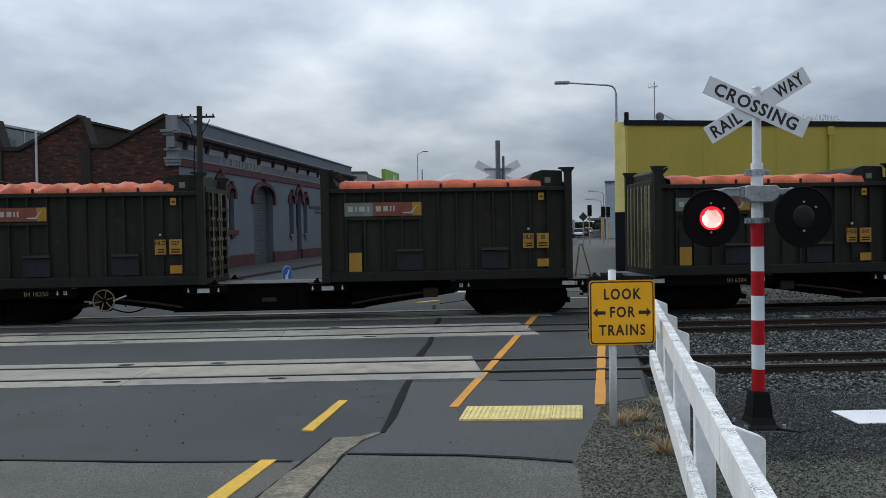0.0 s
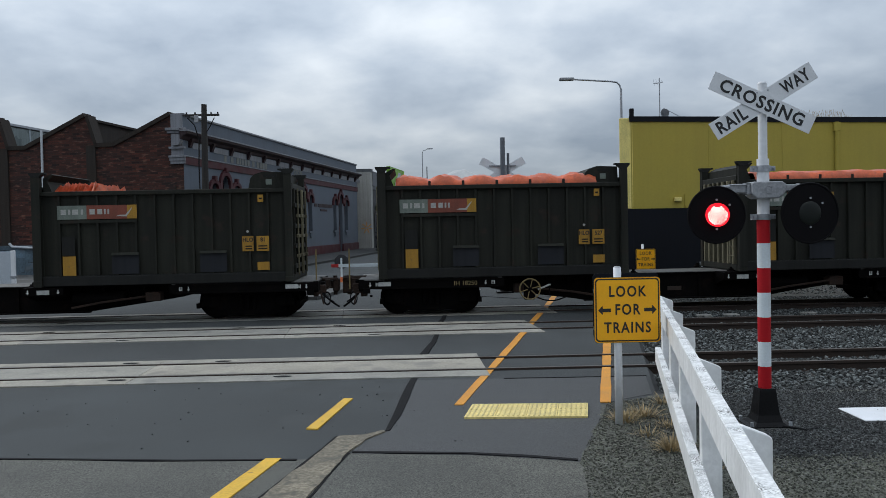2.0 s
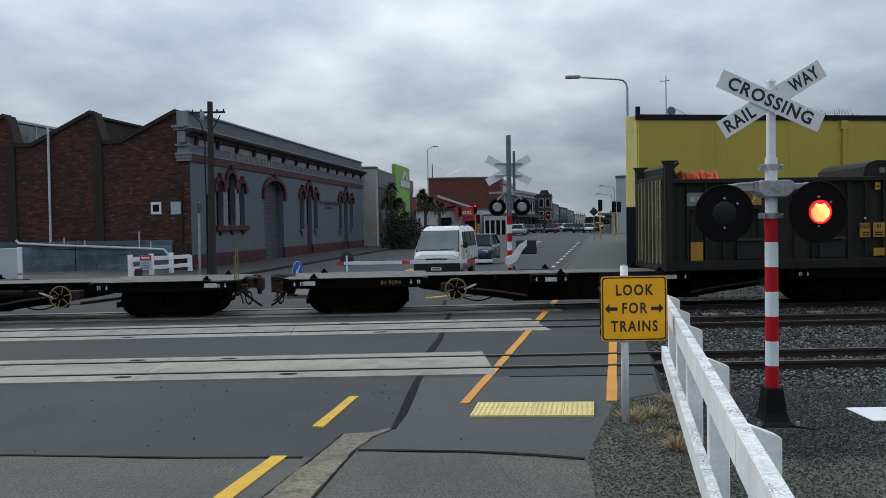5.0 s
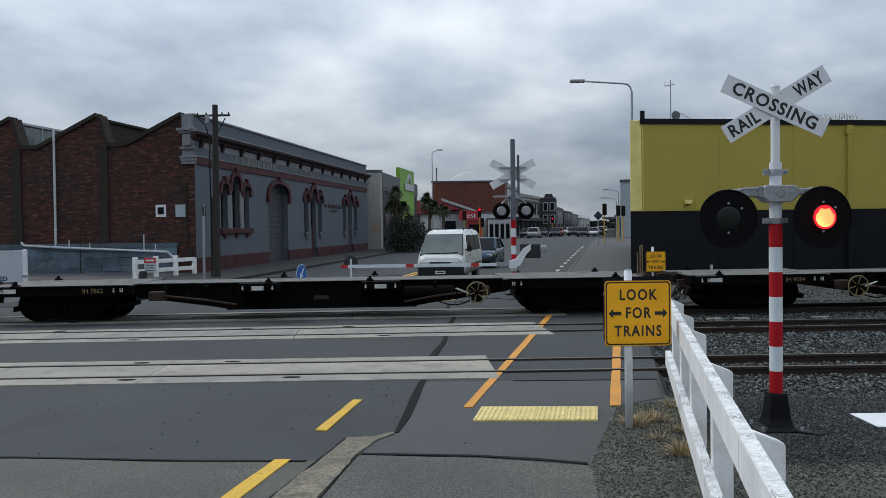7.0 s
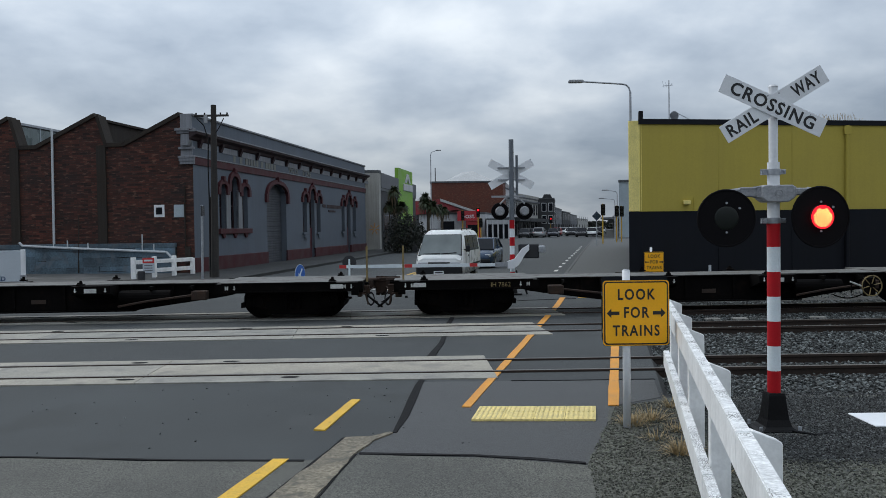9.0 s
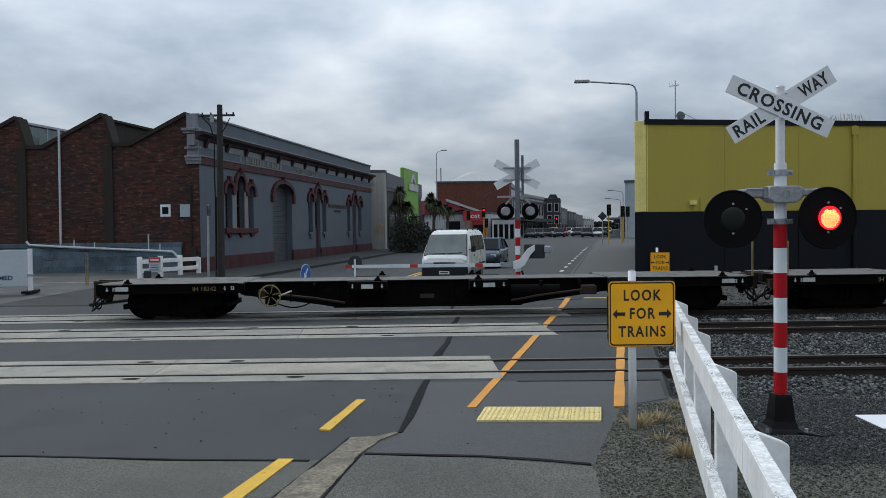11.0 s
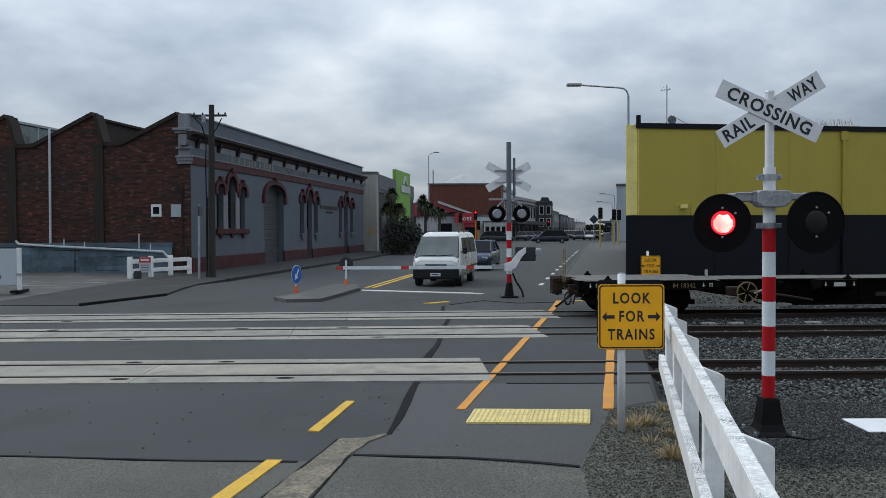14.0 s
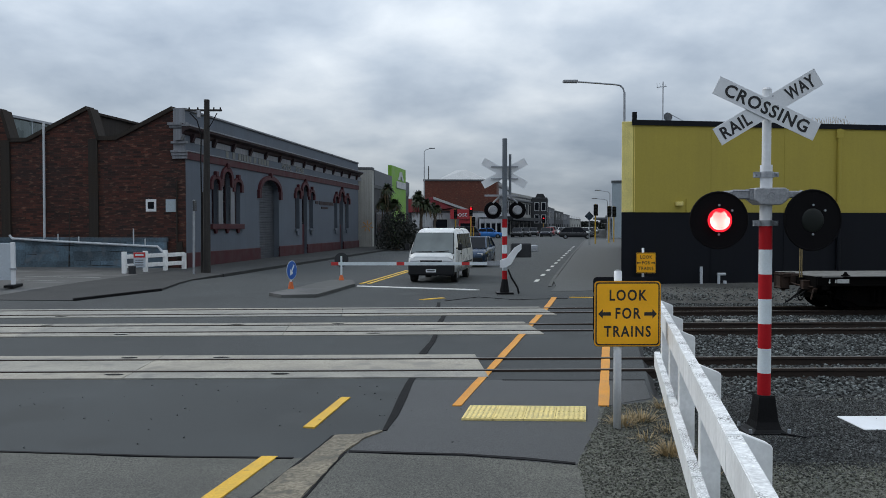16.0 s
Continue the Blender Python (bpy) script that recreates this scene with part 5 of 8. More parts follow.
def tarpaulin(parent, x0, x1, rough_amp, seed, bunched):
    r = random.Random(seed)
    if bunched:
        bm = bmesh.new()
        nx, ny = 44, 10
        vs = []
        for i in range(nx + 1):
            x = x0 + (x1 - x0) * i / nx
            row = []
            for j in range(ny + 1):
                h = (0.06 if i % 2 else 0.30) * r.uniform(0.55, 1.1)
                if i in (0, nx):
                    h = 0.0
                row.append(bm.verts.new((x + r.uniform(-0.02, 0.02), -1.2 + 2.35 * j / ny, 2.12 + (h if 0 < j < ny else h * 0.35))))
            vs.append(row)
        for i in range(nx):
            for j in range(ny):
                bm.faces.new((vs[i][j], vs[i + 1][j], vs[i + 1][j + 1], vs[i][j + 1]))
        return part("tarpaulin", bm, TARP, parent, "bunched up orange tarpaulin")
    bm = bmesh.new()
    nx, ny = 120, 24
    vs = []
    for i in range(nx + 1):
        u = i / nx
        x = x0 + (x1 - x0) * u
        row = []
        sag = rough_amp * (abs(math.sin(u * math.pi * 6)) - 0.6)
        for j in range(ny + 1):
            v = -1 + 2 * j / ny
            y = 1.215 * max(-1, min(1, v * 1.12))
            arch = 2.325 + 0.11 * (1 - v * v) + sag * 1.3 + noise.noise(Vector((x * 2.3, v * 2.0, seed))) * rough_amp * 1.0 + noise.noise(Vector((x * 7.0 + v * 3, v * 3.0, seed))) * (0.02 + rough_amp * 0.35) + abs(noise.noise(Vector((x * 3.1 - v * 4, v, seed + 9)))) * rough_amp * 0.6
            if abs(v) > 0.9:
                arch = 2.165 + 0.08 * (1.0 - (abs(v) - 0.9) / 0.1) + sag * 0.6
                y = math.copysign(1.235 + 0.01 * noise.noise(Vector((x * 3, 0, seed))), v)
            row.append(bm.verts.new((x, y, arch)))
        vs.append(row)
    for i in range(nx):
        for j in range(ny):
            bm.faces.new((vs[i][j], vs[i + 1][j], vs[i + 1][j + 1], vs[i][j + 1]))
    ob = part("tarpaulin", bm, TARP, parent, "taut orange tarpaulin cover" if rough_amp < 0.05 else "sagging orange tarpaulin cover", True)
    for k in range(1, 6):
        x = x0 + (x1 - x0) * k / 6
        part("tie_strap", box(x - 0.03, x + 0.03, -1.262, -1.248, 2.14, 2.30), RENDER_BROWN, ob)
        part("tie_strap", box(x - 0.03, x + 0.03, 1.248, 1.262, 2.14, 2.30), RENDER_BROWN, ob)
    return ob


def container(code, num, amp, seed, bunched=False, shift=0.0):
    t = thing("bulk_container", pose(0, TRAIN_Y, DECK_Z + 0.01), "dirty olive ribbed bulk container under an orange tarpaulin", "container", "containers on the train")
    hl, hw = 2.975, 1.22
    # walls of pressed steel; the floor closes them
    for s in (-1, 1):
        part("side_wall", box(-hl + 0.05, hl - 0.05, *sorted((s * (hw - 0.095), s * (hw - 0.06))), 0.1, 2.12), CONT_GREEN, t, "dirty olive wall sheet")
    part("floor", box(-hl + 0.05, hl - 0.05, -hw + 0.05, hw - 0.05, 0.06, 0.14), CONT_DARK, t)
    for s in (-1, 1):
        y0, y1 = sorted((s * (hw - 0.045), s * (hw + 0.012)))
        for x in [-2.41 + 0.438 * i for i in range(12)]:
            top = 2.12
            bm = bmesh.new()
            prism(bm, [(x - 0.032, s * (hw - 0.065)), (x + 0.032, s * (hw - 0.065)), (x + 0.022, s * (hw + 0.02)), (x - 0.022, s * (hw + 0.02))], "z", 0.2, top)
            part("rib", bm, CONT_GREEN, t)
        part("top_rail", box(-hl + 0.1, hl - 0.1, s * hw - 0.05, s * hw + 0.03, 2.10, 2.20, 0.01), CONT_GREEN, t)
        bm = box(-hl + 0.1, hl - 0.1, s * hw - 0.06, s * hw + 0.02, 0.0, 0.22, 0.01)
        bx(bm, -hl + 0.18, hl - 0.18, s * hw - 0.02, s * hw + 0.035, 0.20, 0.235)
        part("bottom_rail", bm, CONT_DARK, t)
    for e in (-1, 1):
        for s in (-1, 1):
            bm = bx(bmesh.new(), e * (hl - 0.17), e * hl, s * hw - 0.12, s * hw + 0.03, 0.0, 2.55, 0.012)
            bx(bm, e * (hl - 0.18), e * (hl + 0.01), s * hw - 0.13, s * hw + 0.035, 0.0, 0.12, 0.008)
            part("corner_post", bm, CONT_GREEN, t)
            bm = bmesh.new()
            prism(bm, [(e * (hl - 0.16), 2.52), (e * (hl - 0.24), 2.60), (e * (hl - 0.30), 2.61), (e * (hl - 0.30), 2.645), (e * (hl + 0.06), 2.645), (e * (hl + 0.05), 2.60), (e * hl, 2.54)], "y", s * hw - 0.13, s * hw + 0.035)
            part("corner_casting", bm, CONT_DARK, t)
        # end wall with upright channels
        bm = bx(bmesh.new(), e * (hl - 0.1), e * (hl - 0.06), -hw + 0.1, hw - 0.1, 0.1, 2.2)
        part("end_wall", bm, CONT_GREEN, t)
        for k in range(7 if e < 0 else 4):
            y = -hw + (0.28 + k * 0.31 if e < 0 else 0.26 + k * 0.64)
            part("end_rib", box(*sorted((e * (hl - 0.07), e * (hl + 0.03))), y - 0.04, y + 0.04, 0.15, 2.2, 0.008), KHAKI if e < 0 else CONT_GREEN, t, "khaki upright slat" if e < 0 else "")
        if e > 0:
            for z in (0.34, 0.82, 1.30, 1.80):
                part("door_bar", box(hl - 0.07, hl + 0.055, -hw + 0.12, hw - 0.12, z - 0.05, z + 0.05, 0.01), CONT_GREEN, t)
            for y in (-0.75, -0.12, 0.12, 0.75):
                bm = rod(bmesh.new(), (hl + 0.075, y, 0.12), (hl + 0.075, y, 2.2), 0.02, seg=8)
                for z in (0.58, 1.06, 1.55):
                    bx(bm, hl + 0.03, hl + 0.11, y - 0.06, y + 0.06, z - 0.04, z + 0.04, 0.008)
                part("locking_bar", bm, KHAKI, t, "worn locking bar")
        part("end_beam", box(*sorted((e * (hl - 0.14), e * hl)), -hw + 0.1, hw - 0.1, 2.18, 2.32, 0.01), CONT_GREEN, t)
        part("end_beam", box(*sorted((e * (hl - 0.14), e * hl)), -hw + 0.1, hw - 0.1, 0.0, 0.16, 0.01), CONT_GREEN, t)
    bm = bmesh.new()
    for k in range(8):
        z = 0.35 + k * 0.24
        rod(bm, (-hl - 0.03, -hw + 0.16, z), (-hl - 0.03, -hw + 0.42, z), 0.013, seg=6)
    for y in (-hw + 0.16, -hw + 0.42):
        rod(bm, (-hl - 0.03, y, 0.2), (-hl - 0.03, y, 2.2), 0.016, seg=6)
    part("ladder", bm, KHAKI, t)
    # folded cover hood at the leading end
    bm = bmesh.new()
    prism(bm, [(1.95, 2.20), (2.0, 2.44), (2.1, 2.54), (2.3, 2.60), (2.78, 2.58), (2.80, 2.2)], "y", -1.12, 1.12)
    h = part("cover_hood", bm, CONT_GREEN, t, "grey-green folded cover hood")
    part("tag", box(2.36, 2.50, -1.13, -1.122, 2.29, 2.42), LOGO_GREY, h)
    part("tag", box(2.3, 2.62, -1.13, -1.122, 2.47, 2.53), CONT_DARK, h)
    bm = bmesh.new()
    prism(bm, [(-2.8, 2.20), (-2.8, 2.52), (-2.6, 2.62), (-2.56, 2.6), (-2.7, 2.45), (-2.6, 2.2)], "y", -1.12, 1.12)
    part("cover_bracket", bm, CONT_GREEN, t)
    tarpaulin(t, -2.55, -1.55 if bunched else 2.25, amp, seed, bunched)
    if bunched:
        bm = bmesh.new()
        bx(bm, -1.5, 1.95, -1.1, 1.1, 1.95, 2.02)
        part("load", bm, CONT_DARK, t, "dark load inside")
    # side panels and plates, on both sides' near face
    f = -hw - 0.022
    def panel(name, x0, x1, z0, z1, material, label="", d=0.0, parent=t):
        return part(name, box(x0, x1, f - 0.004 - d, f - d, z0, z1), material, parent, label)
    p = panel("name_panel", -2.44 + shift, -0.62 + shift, 1.55, 1.87, LOGO_GREY, "faded grey and rust-red name panel")
    panel("name_panel_middle", -1.77 + shift, -0.80 + shift, 1.55, 1.87, LOGO_RED, "", 0.0045, p)
    panel("name_panel_end", -0.84 + shift, -0.62 + shift, 1.55, 1.87, CONT_YELLOW, "", 0.009, p)
    for k, (x, w) in enumerate(((-2.36, 0.12), (-2.19, 0.05), (-2.10, 0.14), (-1.90, 0.05))):
        panel("pale_mark", x + shift, x + shift + w, 1.66, 1.78, LOGO_PALE, "", 0.0045, p)
    for x, w in ((-1.70, 0.12), (-1.52, 0.11), (-1.37, 0.04), (-1.29, 0.04)):
        panel("pale_mark", x + shift, x + shift + w, 1.66, 1.78, LOGO_PALE, "", 0.009, p)
    bm = bmesh.new()
    prism(bm, [(x + shift, z) for x, z in ((-1.1, 1.61), (-1.02, 1.64), (-0.88, 1.64), (-0.74, 1.80), (-0.72, 1.80), (-0.85, 1.60))], "y", f - 0.018, f - 0.014)
    part("swoosh", bm, LOGO_PALE, p)
    panel("frame_strip", -2.42, -0.62, 1.46, 1.53, CONT_GREEN)
    panel("hatch", -2.36, -2.06, 0.70, 1.14, CONT_DARK, "black opening panel")
    panel("yellow_panel", -2.35, -2.05, 0.24, 0.69, CONT_YELLOW, "worn yellow panel")
    for x in (-1.22, 0.81):
        panel("patch_panel", x, x + 0.62, 0.26, 0.74, CONT_BLUE, "blue-grey repair panel")
        bm = bmesh.new()
        prism(bm, [(f - 0.07, 0.70), (f, 0.76), (f, 0.70)], "x", x, x + 0.62)
        part("patch_lip", bm, CONT_GREEN, t)
    q = panel("code_plate", 1.80, 2.06, 0.73, 1.08, CONT_YELLOW, "yellow plate with black code")
    lettering("lettering", code, 0.135, SIGN_BLACK, q, pose(1.93, f - 0.006, 0.99) @ FACE, 0.001, 0.9, "", 0.004)
    q2 = panel("number_plate", 2.13, 2.42, 0.73, 1.08, CONT_YELLOW, "yellow plate with black fleet number")
    lettering("lettering", num, 0.135, SIGN_BLACK, q2, pose(2.28, f - 0.006, 0.99) @ FACE, 0.001, 0.9, "", 0.004)
    for a, b, z, par in ((1.87, 2.02, 0.83, q), (1.87, 2.02, 0.77, q), (2.17, 2.38, 0.83, q2), (2.17, 2.38, 0.77, q2)):
        panel("small_writing", a, b, z, z + 0.03, CONT_DARK, "", 0.0045, par)
    panel("yellow_panel", 2.14, 2.42, 0.28, 0.47, CONT_YELLOW, "worn yellow panel")
    q = panel("small_plate", 2.18, 2.31, 1.88, 2.05, CONT_YELLOW, "small yellow plate")
    panel("small_writing", 2.21, 2.28, 1.94, 1.98, CONT_DARK, "", 0.0045, q)
    for x in (-1.16, 0.86):
        panel("fork_pocket", x, x + 0.45, 0.06, 0.18, BLACK_MATT, "", 0.012)
        panel("pocket_mark", x + 0.03, x + 0.16, 0.09, 0.15, LOGO_PALE, "", 0.0165)
    for x in (-2.5, 2.27):
        for k in range(4):
            panel("hazard_stripe", x + k * 0.08, x + k * 0.08 + 0.04, 2.13, 2.155, CONT_YELLOW, "", 0.02)
    part("lamp_bead", rod(bmesh.new(), (1.93, f - 0.02, 1.19), (1.93, f, 1.19), 0.03, seg=10), LOGO_PALE, t)
    return t


# each container and the wagon offset at which it rides
LOADS = [
    (container("HLO", "327", 0.02, 1), 16.85),
    (container("HLG", "610", 0.045, 2), 8.27),
    (container("HLO", "25", 0.015, 3), 0.32),
    (container("HLO", "527", 0.07, 4, shift=-0.03), -8.34),
    (container("HLO", "81", 0.0, 5, True), -16.31),
]


# ---- the wool store ----
def arch_steps(a, b, spring, top, n=9):
    """Narrow holes that follow a round arch between a and b."""
    out = []
    for i in range(n):
        u0, u1 = a + (b - a) * i / n, a + (b - a) * (i + 1) / n
        c = ((u0 + u1) / 2 - (a + b) / 2) / ((b - a) / 2)
        out.append((u0, u1, spring, spring + (top - spring) * math.sqrt(max(0, 1 - c * c))))
    return out


def wall_with_holes(bm, x0, x1, a0, a1, z0, z1, holes):
    """A wall between the planes x0, x1 that runs along y from a0 to a1, open at the holes (a, b, z, z)."""
    ca = sorted({round(v, 4) for v in (a0, a1, *(h[0] for h in holes), *(h[1] for h in holes))})
    cz = sorted({round(v, 4) for v in (z0, z1, *(h[2] for h in holes), *(h[3] for h in holes))})
    def solid(i, j):
        if not (0 <= i < len(ca) - 1 and 0 <= j < len(cz) - 1):
            return False
        a, z = (ca[i] + ca[i + 1]) / 2, (cz[j] + cz[j + 1]) / 2
        return not any(h[0] < a < h[1] and h[2] < z < h[3] for h in holes)
    got = {}
    def v(k, i, j):
        if (k, i, j) not in got:
            got[k, i, j] = bm.verts.new((x1 if k else x0, ca[i], cz[j]))
        return got[k, i, j]
    for i in range(len(ca) - 1):
        for j in range(len(cz) - 1):
            if not solid(i, j):
                continue
            bm.faces.new((v(1, i, j), v(1, i + 1, j), v(1, i + 1, j + 1), v(1, i, j + 1)))
            bm.faces.new((v(0, i, j), v(0, i, j + 1), v(0, i + 1, j + 1), v(0, i + 1, j)))
            if not solid(i - 1, j):
                bm.faces.new((v(0, i, j), v(1, i, j), v(1, i, j + 1), v(0, i, j + 1)))
            if not solid(i + 1, j):
                bm.faces.new((v(1, i + 1, j), v(0, i + 1, j), v(0, i + 1, j + 1), v(1, i + 1, j + 1)))
            if not solid(i, j - 1):
                bm.faces.new((v(0, i, j), v(0, i + 1, j), v(1, i + 1, j), v(1, i, j)))
            if not solid(i, j + 1):
                bm.faces.new((v(1, i, j + 1), v(1, i + 1, j + 1), v(0, i + 1, j + 1), v(0, i, j + 1)))
    return bm


def hood(bm, a, b, spring, top, w, x0, x1, n=12, foot=0.25):
    """A raised moulding round an arched head."""
    c, r, h = (a + b) / 2, (b - a) / 2, top - spring
    inner = [(c - r * math.cos(math.pi * i / n), spring + h * math.sin(math.pi * i / n)) for i in range(n + 1)]
    outer = [(c - (r + w) * math.cos(math.pi * i / n), spring + (h + w) * math.sin(math.pi * i / n)) for i in range(n + 1)]
    for i in range(n):
        prism(bm, [inner[i], outer[i], outer[i + 1], inner[i + 1]], "x", x0, x1)
    bmesh.ops.remove_doubles(bm, verts=list(bm.verts), dist=0.001)
    ob = part("hood_mould", bm, MAROON, WOOL, "maroon arched hood mould")
    part("label_stop", bx(bmesh.new(), x0, x1, a - w - 0.08, a, spring - foot, spring + 0.02, 0.02), MAROON, ob)
    part("label_stop", bx(bmesh.new(), x0, x1, b, b + w + 0.08, spring - foot, spring + 0.02, 0.02), MAROON, ob)
    part("keystone", bx(bmesh.new(), x0, x1 + 0.05, c - 0.13, c + 0.13, top + w - 0.1, top + w + 0.16, 0.02), MAROON, ob)


WOOL = thing("wool_store", pose(-11.44, 36.8, 0, 0, 0, -8.5), "old brick wool store with a grey-lilac stucco front and maroon trim", "building")
lights1 = ((2.75, 3.5, 4.3, 4.5), (4.0, 5.0, 4.5, 4.95), (5.48, 6.3, 4.3, 4.5))
lights2 = ((15.4, 16.25, 4.25, 4.5), (16.78, 17.85, 4.45, 4.9), (18.35, 19.2, 4.25, 4.5))
lights3 = ((24.5, 25.35, 4.2, 4.42), (26.0, 27.05, 4.38, 4.8), (27.7, 28.7, 4.2, 4.42))
holes, spans = [], []
for k, group in enumerate((lights1, lights2, lights3)):
    for i, (a, b, sp, tp) in enumerate(group):
        bottom = 2.28 if k == 0 else (0.32 if i == 1 else 2.0)
        spans.append((k, i, a, b, sp, tp, bottom))
        holes.append((a, b, bottom, sp))
        holes += arch_steps(a, b, sp, tp, 7)
holes.append((9.1, 12.3, 0.0, 4.2))
holes += arch_steps(9.1, 12.3, 4.2, 4.85, 11)
part("front_wall", wall_with_holes(bmesh.new(), -0.45, 0.0, 0.0, 31.9, 0.0, 6.75, holes), STUCCO, WOOL, "grey-lilac stucco front wall")
part("parapet", bx(bmesh.new(), -0.40, -0.02, 0.0, 31.9, 6.75, 7.42), STUCCO, WOOL, "stucco parapet")
part("parapet_coping", bx(bmesh.new(), -0.46, 0.06, -0.03, 31.95, 7.42, 7.52, 0.02), STUCCO_PALE, WOOL)
plinth_cuts = [(0.0, 9.1), (12.3, 16.78), (17.85, 26.0), (27.05, 31.9)]
for a, b in plinth_cuts:
    part("plinth", bx(bmesh.new(), -0.1, 0.06, a, b, 0.0, 0.95, 0.015), MAROON, WOOL, "maroon painted plinth")
bm = bmesh.new()
prism(bm, [(0.0, 6.30), (0.08, 6.34), (0.14, 6.46), (0.36, 6.56), (0.38, 6.66), (0.0, 6.80)], "y", -0.34, 32.2)
part("cornice", bm, MAROON_DARK, WOOL, "deep dark maroon cornice")
part("cornice_cap", bx(bmesh.new(), 0.0, 0.40, -0.36, 32.22, 6.665, 6.73), STUCCO_PALE, WOOL)
for i in range(14):
    y = 0.5 + i * 2.35
    bm = bmesh.new()
    prism(bm, [(0.0, 6.0), (0.08, 6.03), (0.2, 6.3), (0.22, 6.4), (0.0, 6.4)], "y", y, y + 0.22)
    part("bracket", bm, MAROON_DARK, WOOL)
    part("frieze_panel", box(-0.01, 0.025, y + 0.4, y + 2.15, 6.0, 6.27), STUCCO_PALE, WOOL)
part("band_course", bx(bmesh.new(), -0.05, 0.06, -0.04, 31.95, 5.21, 5.56, 0.01), MAROON, WOOL, "maroon band course")
part("band_moulding", bx(bmesh.new(), -0.05, 0.09, -0.05, 31.97, 5.565, 5.62, 0.01), STUCCO_PALE, WOOL)
# corner return on the brick side
bm = bx(bmesh.new(), -0.55, -0.451, -0.06, 0.5, 5.25, 7.5)
bx(bm, -0.452, 0.0, -0.06, 0.0, 5.25, 7.5)
part("corner_block", bm, STUCCO_PALE, WOOL, "pale stucco corner block")
for z0, z1, d in ((6.72, 6.84, 0.26), (6.6, 6.72, 0.18), (5.9, 6.0, 0.12), (5.5, 5.6, 0.14), (5.36, 5.5, 0.1), (5.22, 5.36, 0.06)):
    part("corner_moulding", bx(bmesh.new(), -0.55 - d * 0.6, 0.1 + d * 0.4, -0.06 - d, -0.06, z0, z1, 0.01), STUCCO_PALE, WOOL)
bm = bmesh.new()
prism(bm, [(-0.4, 6.05), (-0.4, 6.55), (0.1, 6.55), (-0.02, 6.2), (-0.1, 6.05)], "y", -0.3, -0.06)
part("corner_bracket", bm, STUCCO_PALE, WOOL)
for k, i, a, b, sp, tp, bottom in spans:
    door = bottom < 1
    w = part("narrow_door" if door else "window", bx(bmesh.new(), -0.34, -0.30, a - 0.02, b + 0.02, bottom - 0.02, tp + 0.05), WINDOW, WOOL, "tall dark maroon door" if door else "tall dark arched window")
    bm = bmesh.new()
    for u in (a, (a + b) / 2 - 0.02, b - 0.05):
        bx(bm, -0.30, -0.24, u, u + 0.05, bottom, sp + 0.1)
    for z in (bottom, (bottom + sp) / 2, sp):
        bx(bm, -0.30, -0.25, a, b, z, z + 0.06)
    part("window_frame", bm, MAROON_DARK, w)
    if door:
        part("door_leaf", bx(bmesh.new(), -0.295, -0.2, a, b, bottom, 2.3), DOOR_MAROON, w)
    wd = 0.24 if i == 1 else 0.2
    hood(bmesh.new(), a, b, sp, tp, wd, -0.02, 0.13, 10, 0.3 if k else 0.35)
    if k and not door:
        part("window_sill", bx(bx(bmesh.new(), -0.3, 0.12, a - 0.12, b + 0.12, bottom - 0.14, bottom, 0.01), -0.02, 0.1, a + 0.15, b - 0.15, bottom - 0.4, bottom - 0.14), STUCCO, WOOL)
bm = bx(bmesh.new(), -0.3, 0.14, 2.55, 6.6, 2.02, 2.28, 0.015)
for y in (3.1, 4.5, 5.9):
    prism(bm, [(y - 0.22, 2.02), (y + 0.22, 2.02), (y + 0.05, 1.8), (y - 0.05, 1.8)], "x", -0.02, 0.1)
part("window_sill", bm, MAROON, WOOL, "maroon sill on brackets")
for a, b in ((3.5, 4.0), (5.0, 5.48)):
    part("mullion", bx(bmesh.new(), -0.1, 0.05, a, b, 2.28, 4.25), STUCCO_PALE, WOOL, "pale stucco mullion")
hood(bmesh.new(), 9.1, 12.3, 4.2, 4.85, 0.24, -0.02, 0.16, 14, 0.45)
rd = part("roller_door", bx(bmesh.new(), -0.40, -0.36, 9.05, 12.35, 0.18, 4.9), DOOR_GREY, WOOL, "closed grey roller door")
for i in range(32):
    part("slat", bx(bmesh.new(), -0.358, -0.32, 9.1, 12.3, 0.2 + i * 0.145, 0.33 + i * 0.145, 0.012), DOOR_GREY, rd)
for s, w in ((4.5, 0.3), (5.35, 0.32), (6.1, 0.36), (6.55, 0.12), (6.8, 0.26), (7.2, 0.26), (7.6, 0.3), (8.3, 0.34), (9.0, 0.3), (9.4, 0.34), (9.85, 0.34), (10.3, 0.3)):
    part("faded_letter_bar", bx(bmesh.new(), 0.0, 0.02, s, s + w, 5.66, 5.98), PALE_INK, WOOL, "faded lettering bar")
for word, y in (("WOOL", 13.75), ("STORE", 16.35)):
    lettering("faded_lettering", word, 0.46, PALE_INK, WOOL, pose(0.01, y, 5.81, 90, 0, 90), 0.008, 1.25, "", 0.008)
bm = bmesh.new()
for a, b, z0, z1 in ((19.7, 20.4, 3.7, 3.92), (20.7, 24.2, 3.68, 3.92), (21.1, 22.8, 3.4, 3.54)):
    bx(bm, 0.0, 0.03, a, b, z0, z1)
part("wall_sign", bm, MAROON_DARK, WOOL, "small dark sign strips on the wall")
part("end_wall_far", bx(bmesh.new(), -30, -0.46, 31.5, 31.9, 0, 6.9), BRICK, WOOL)

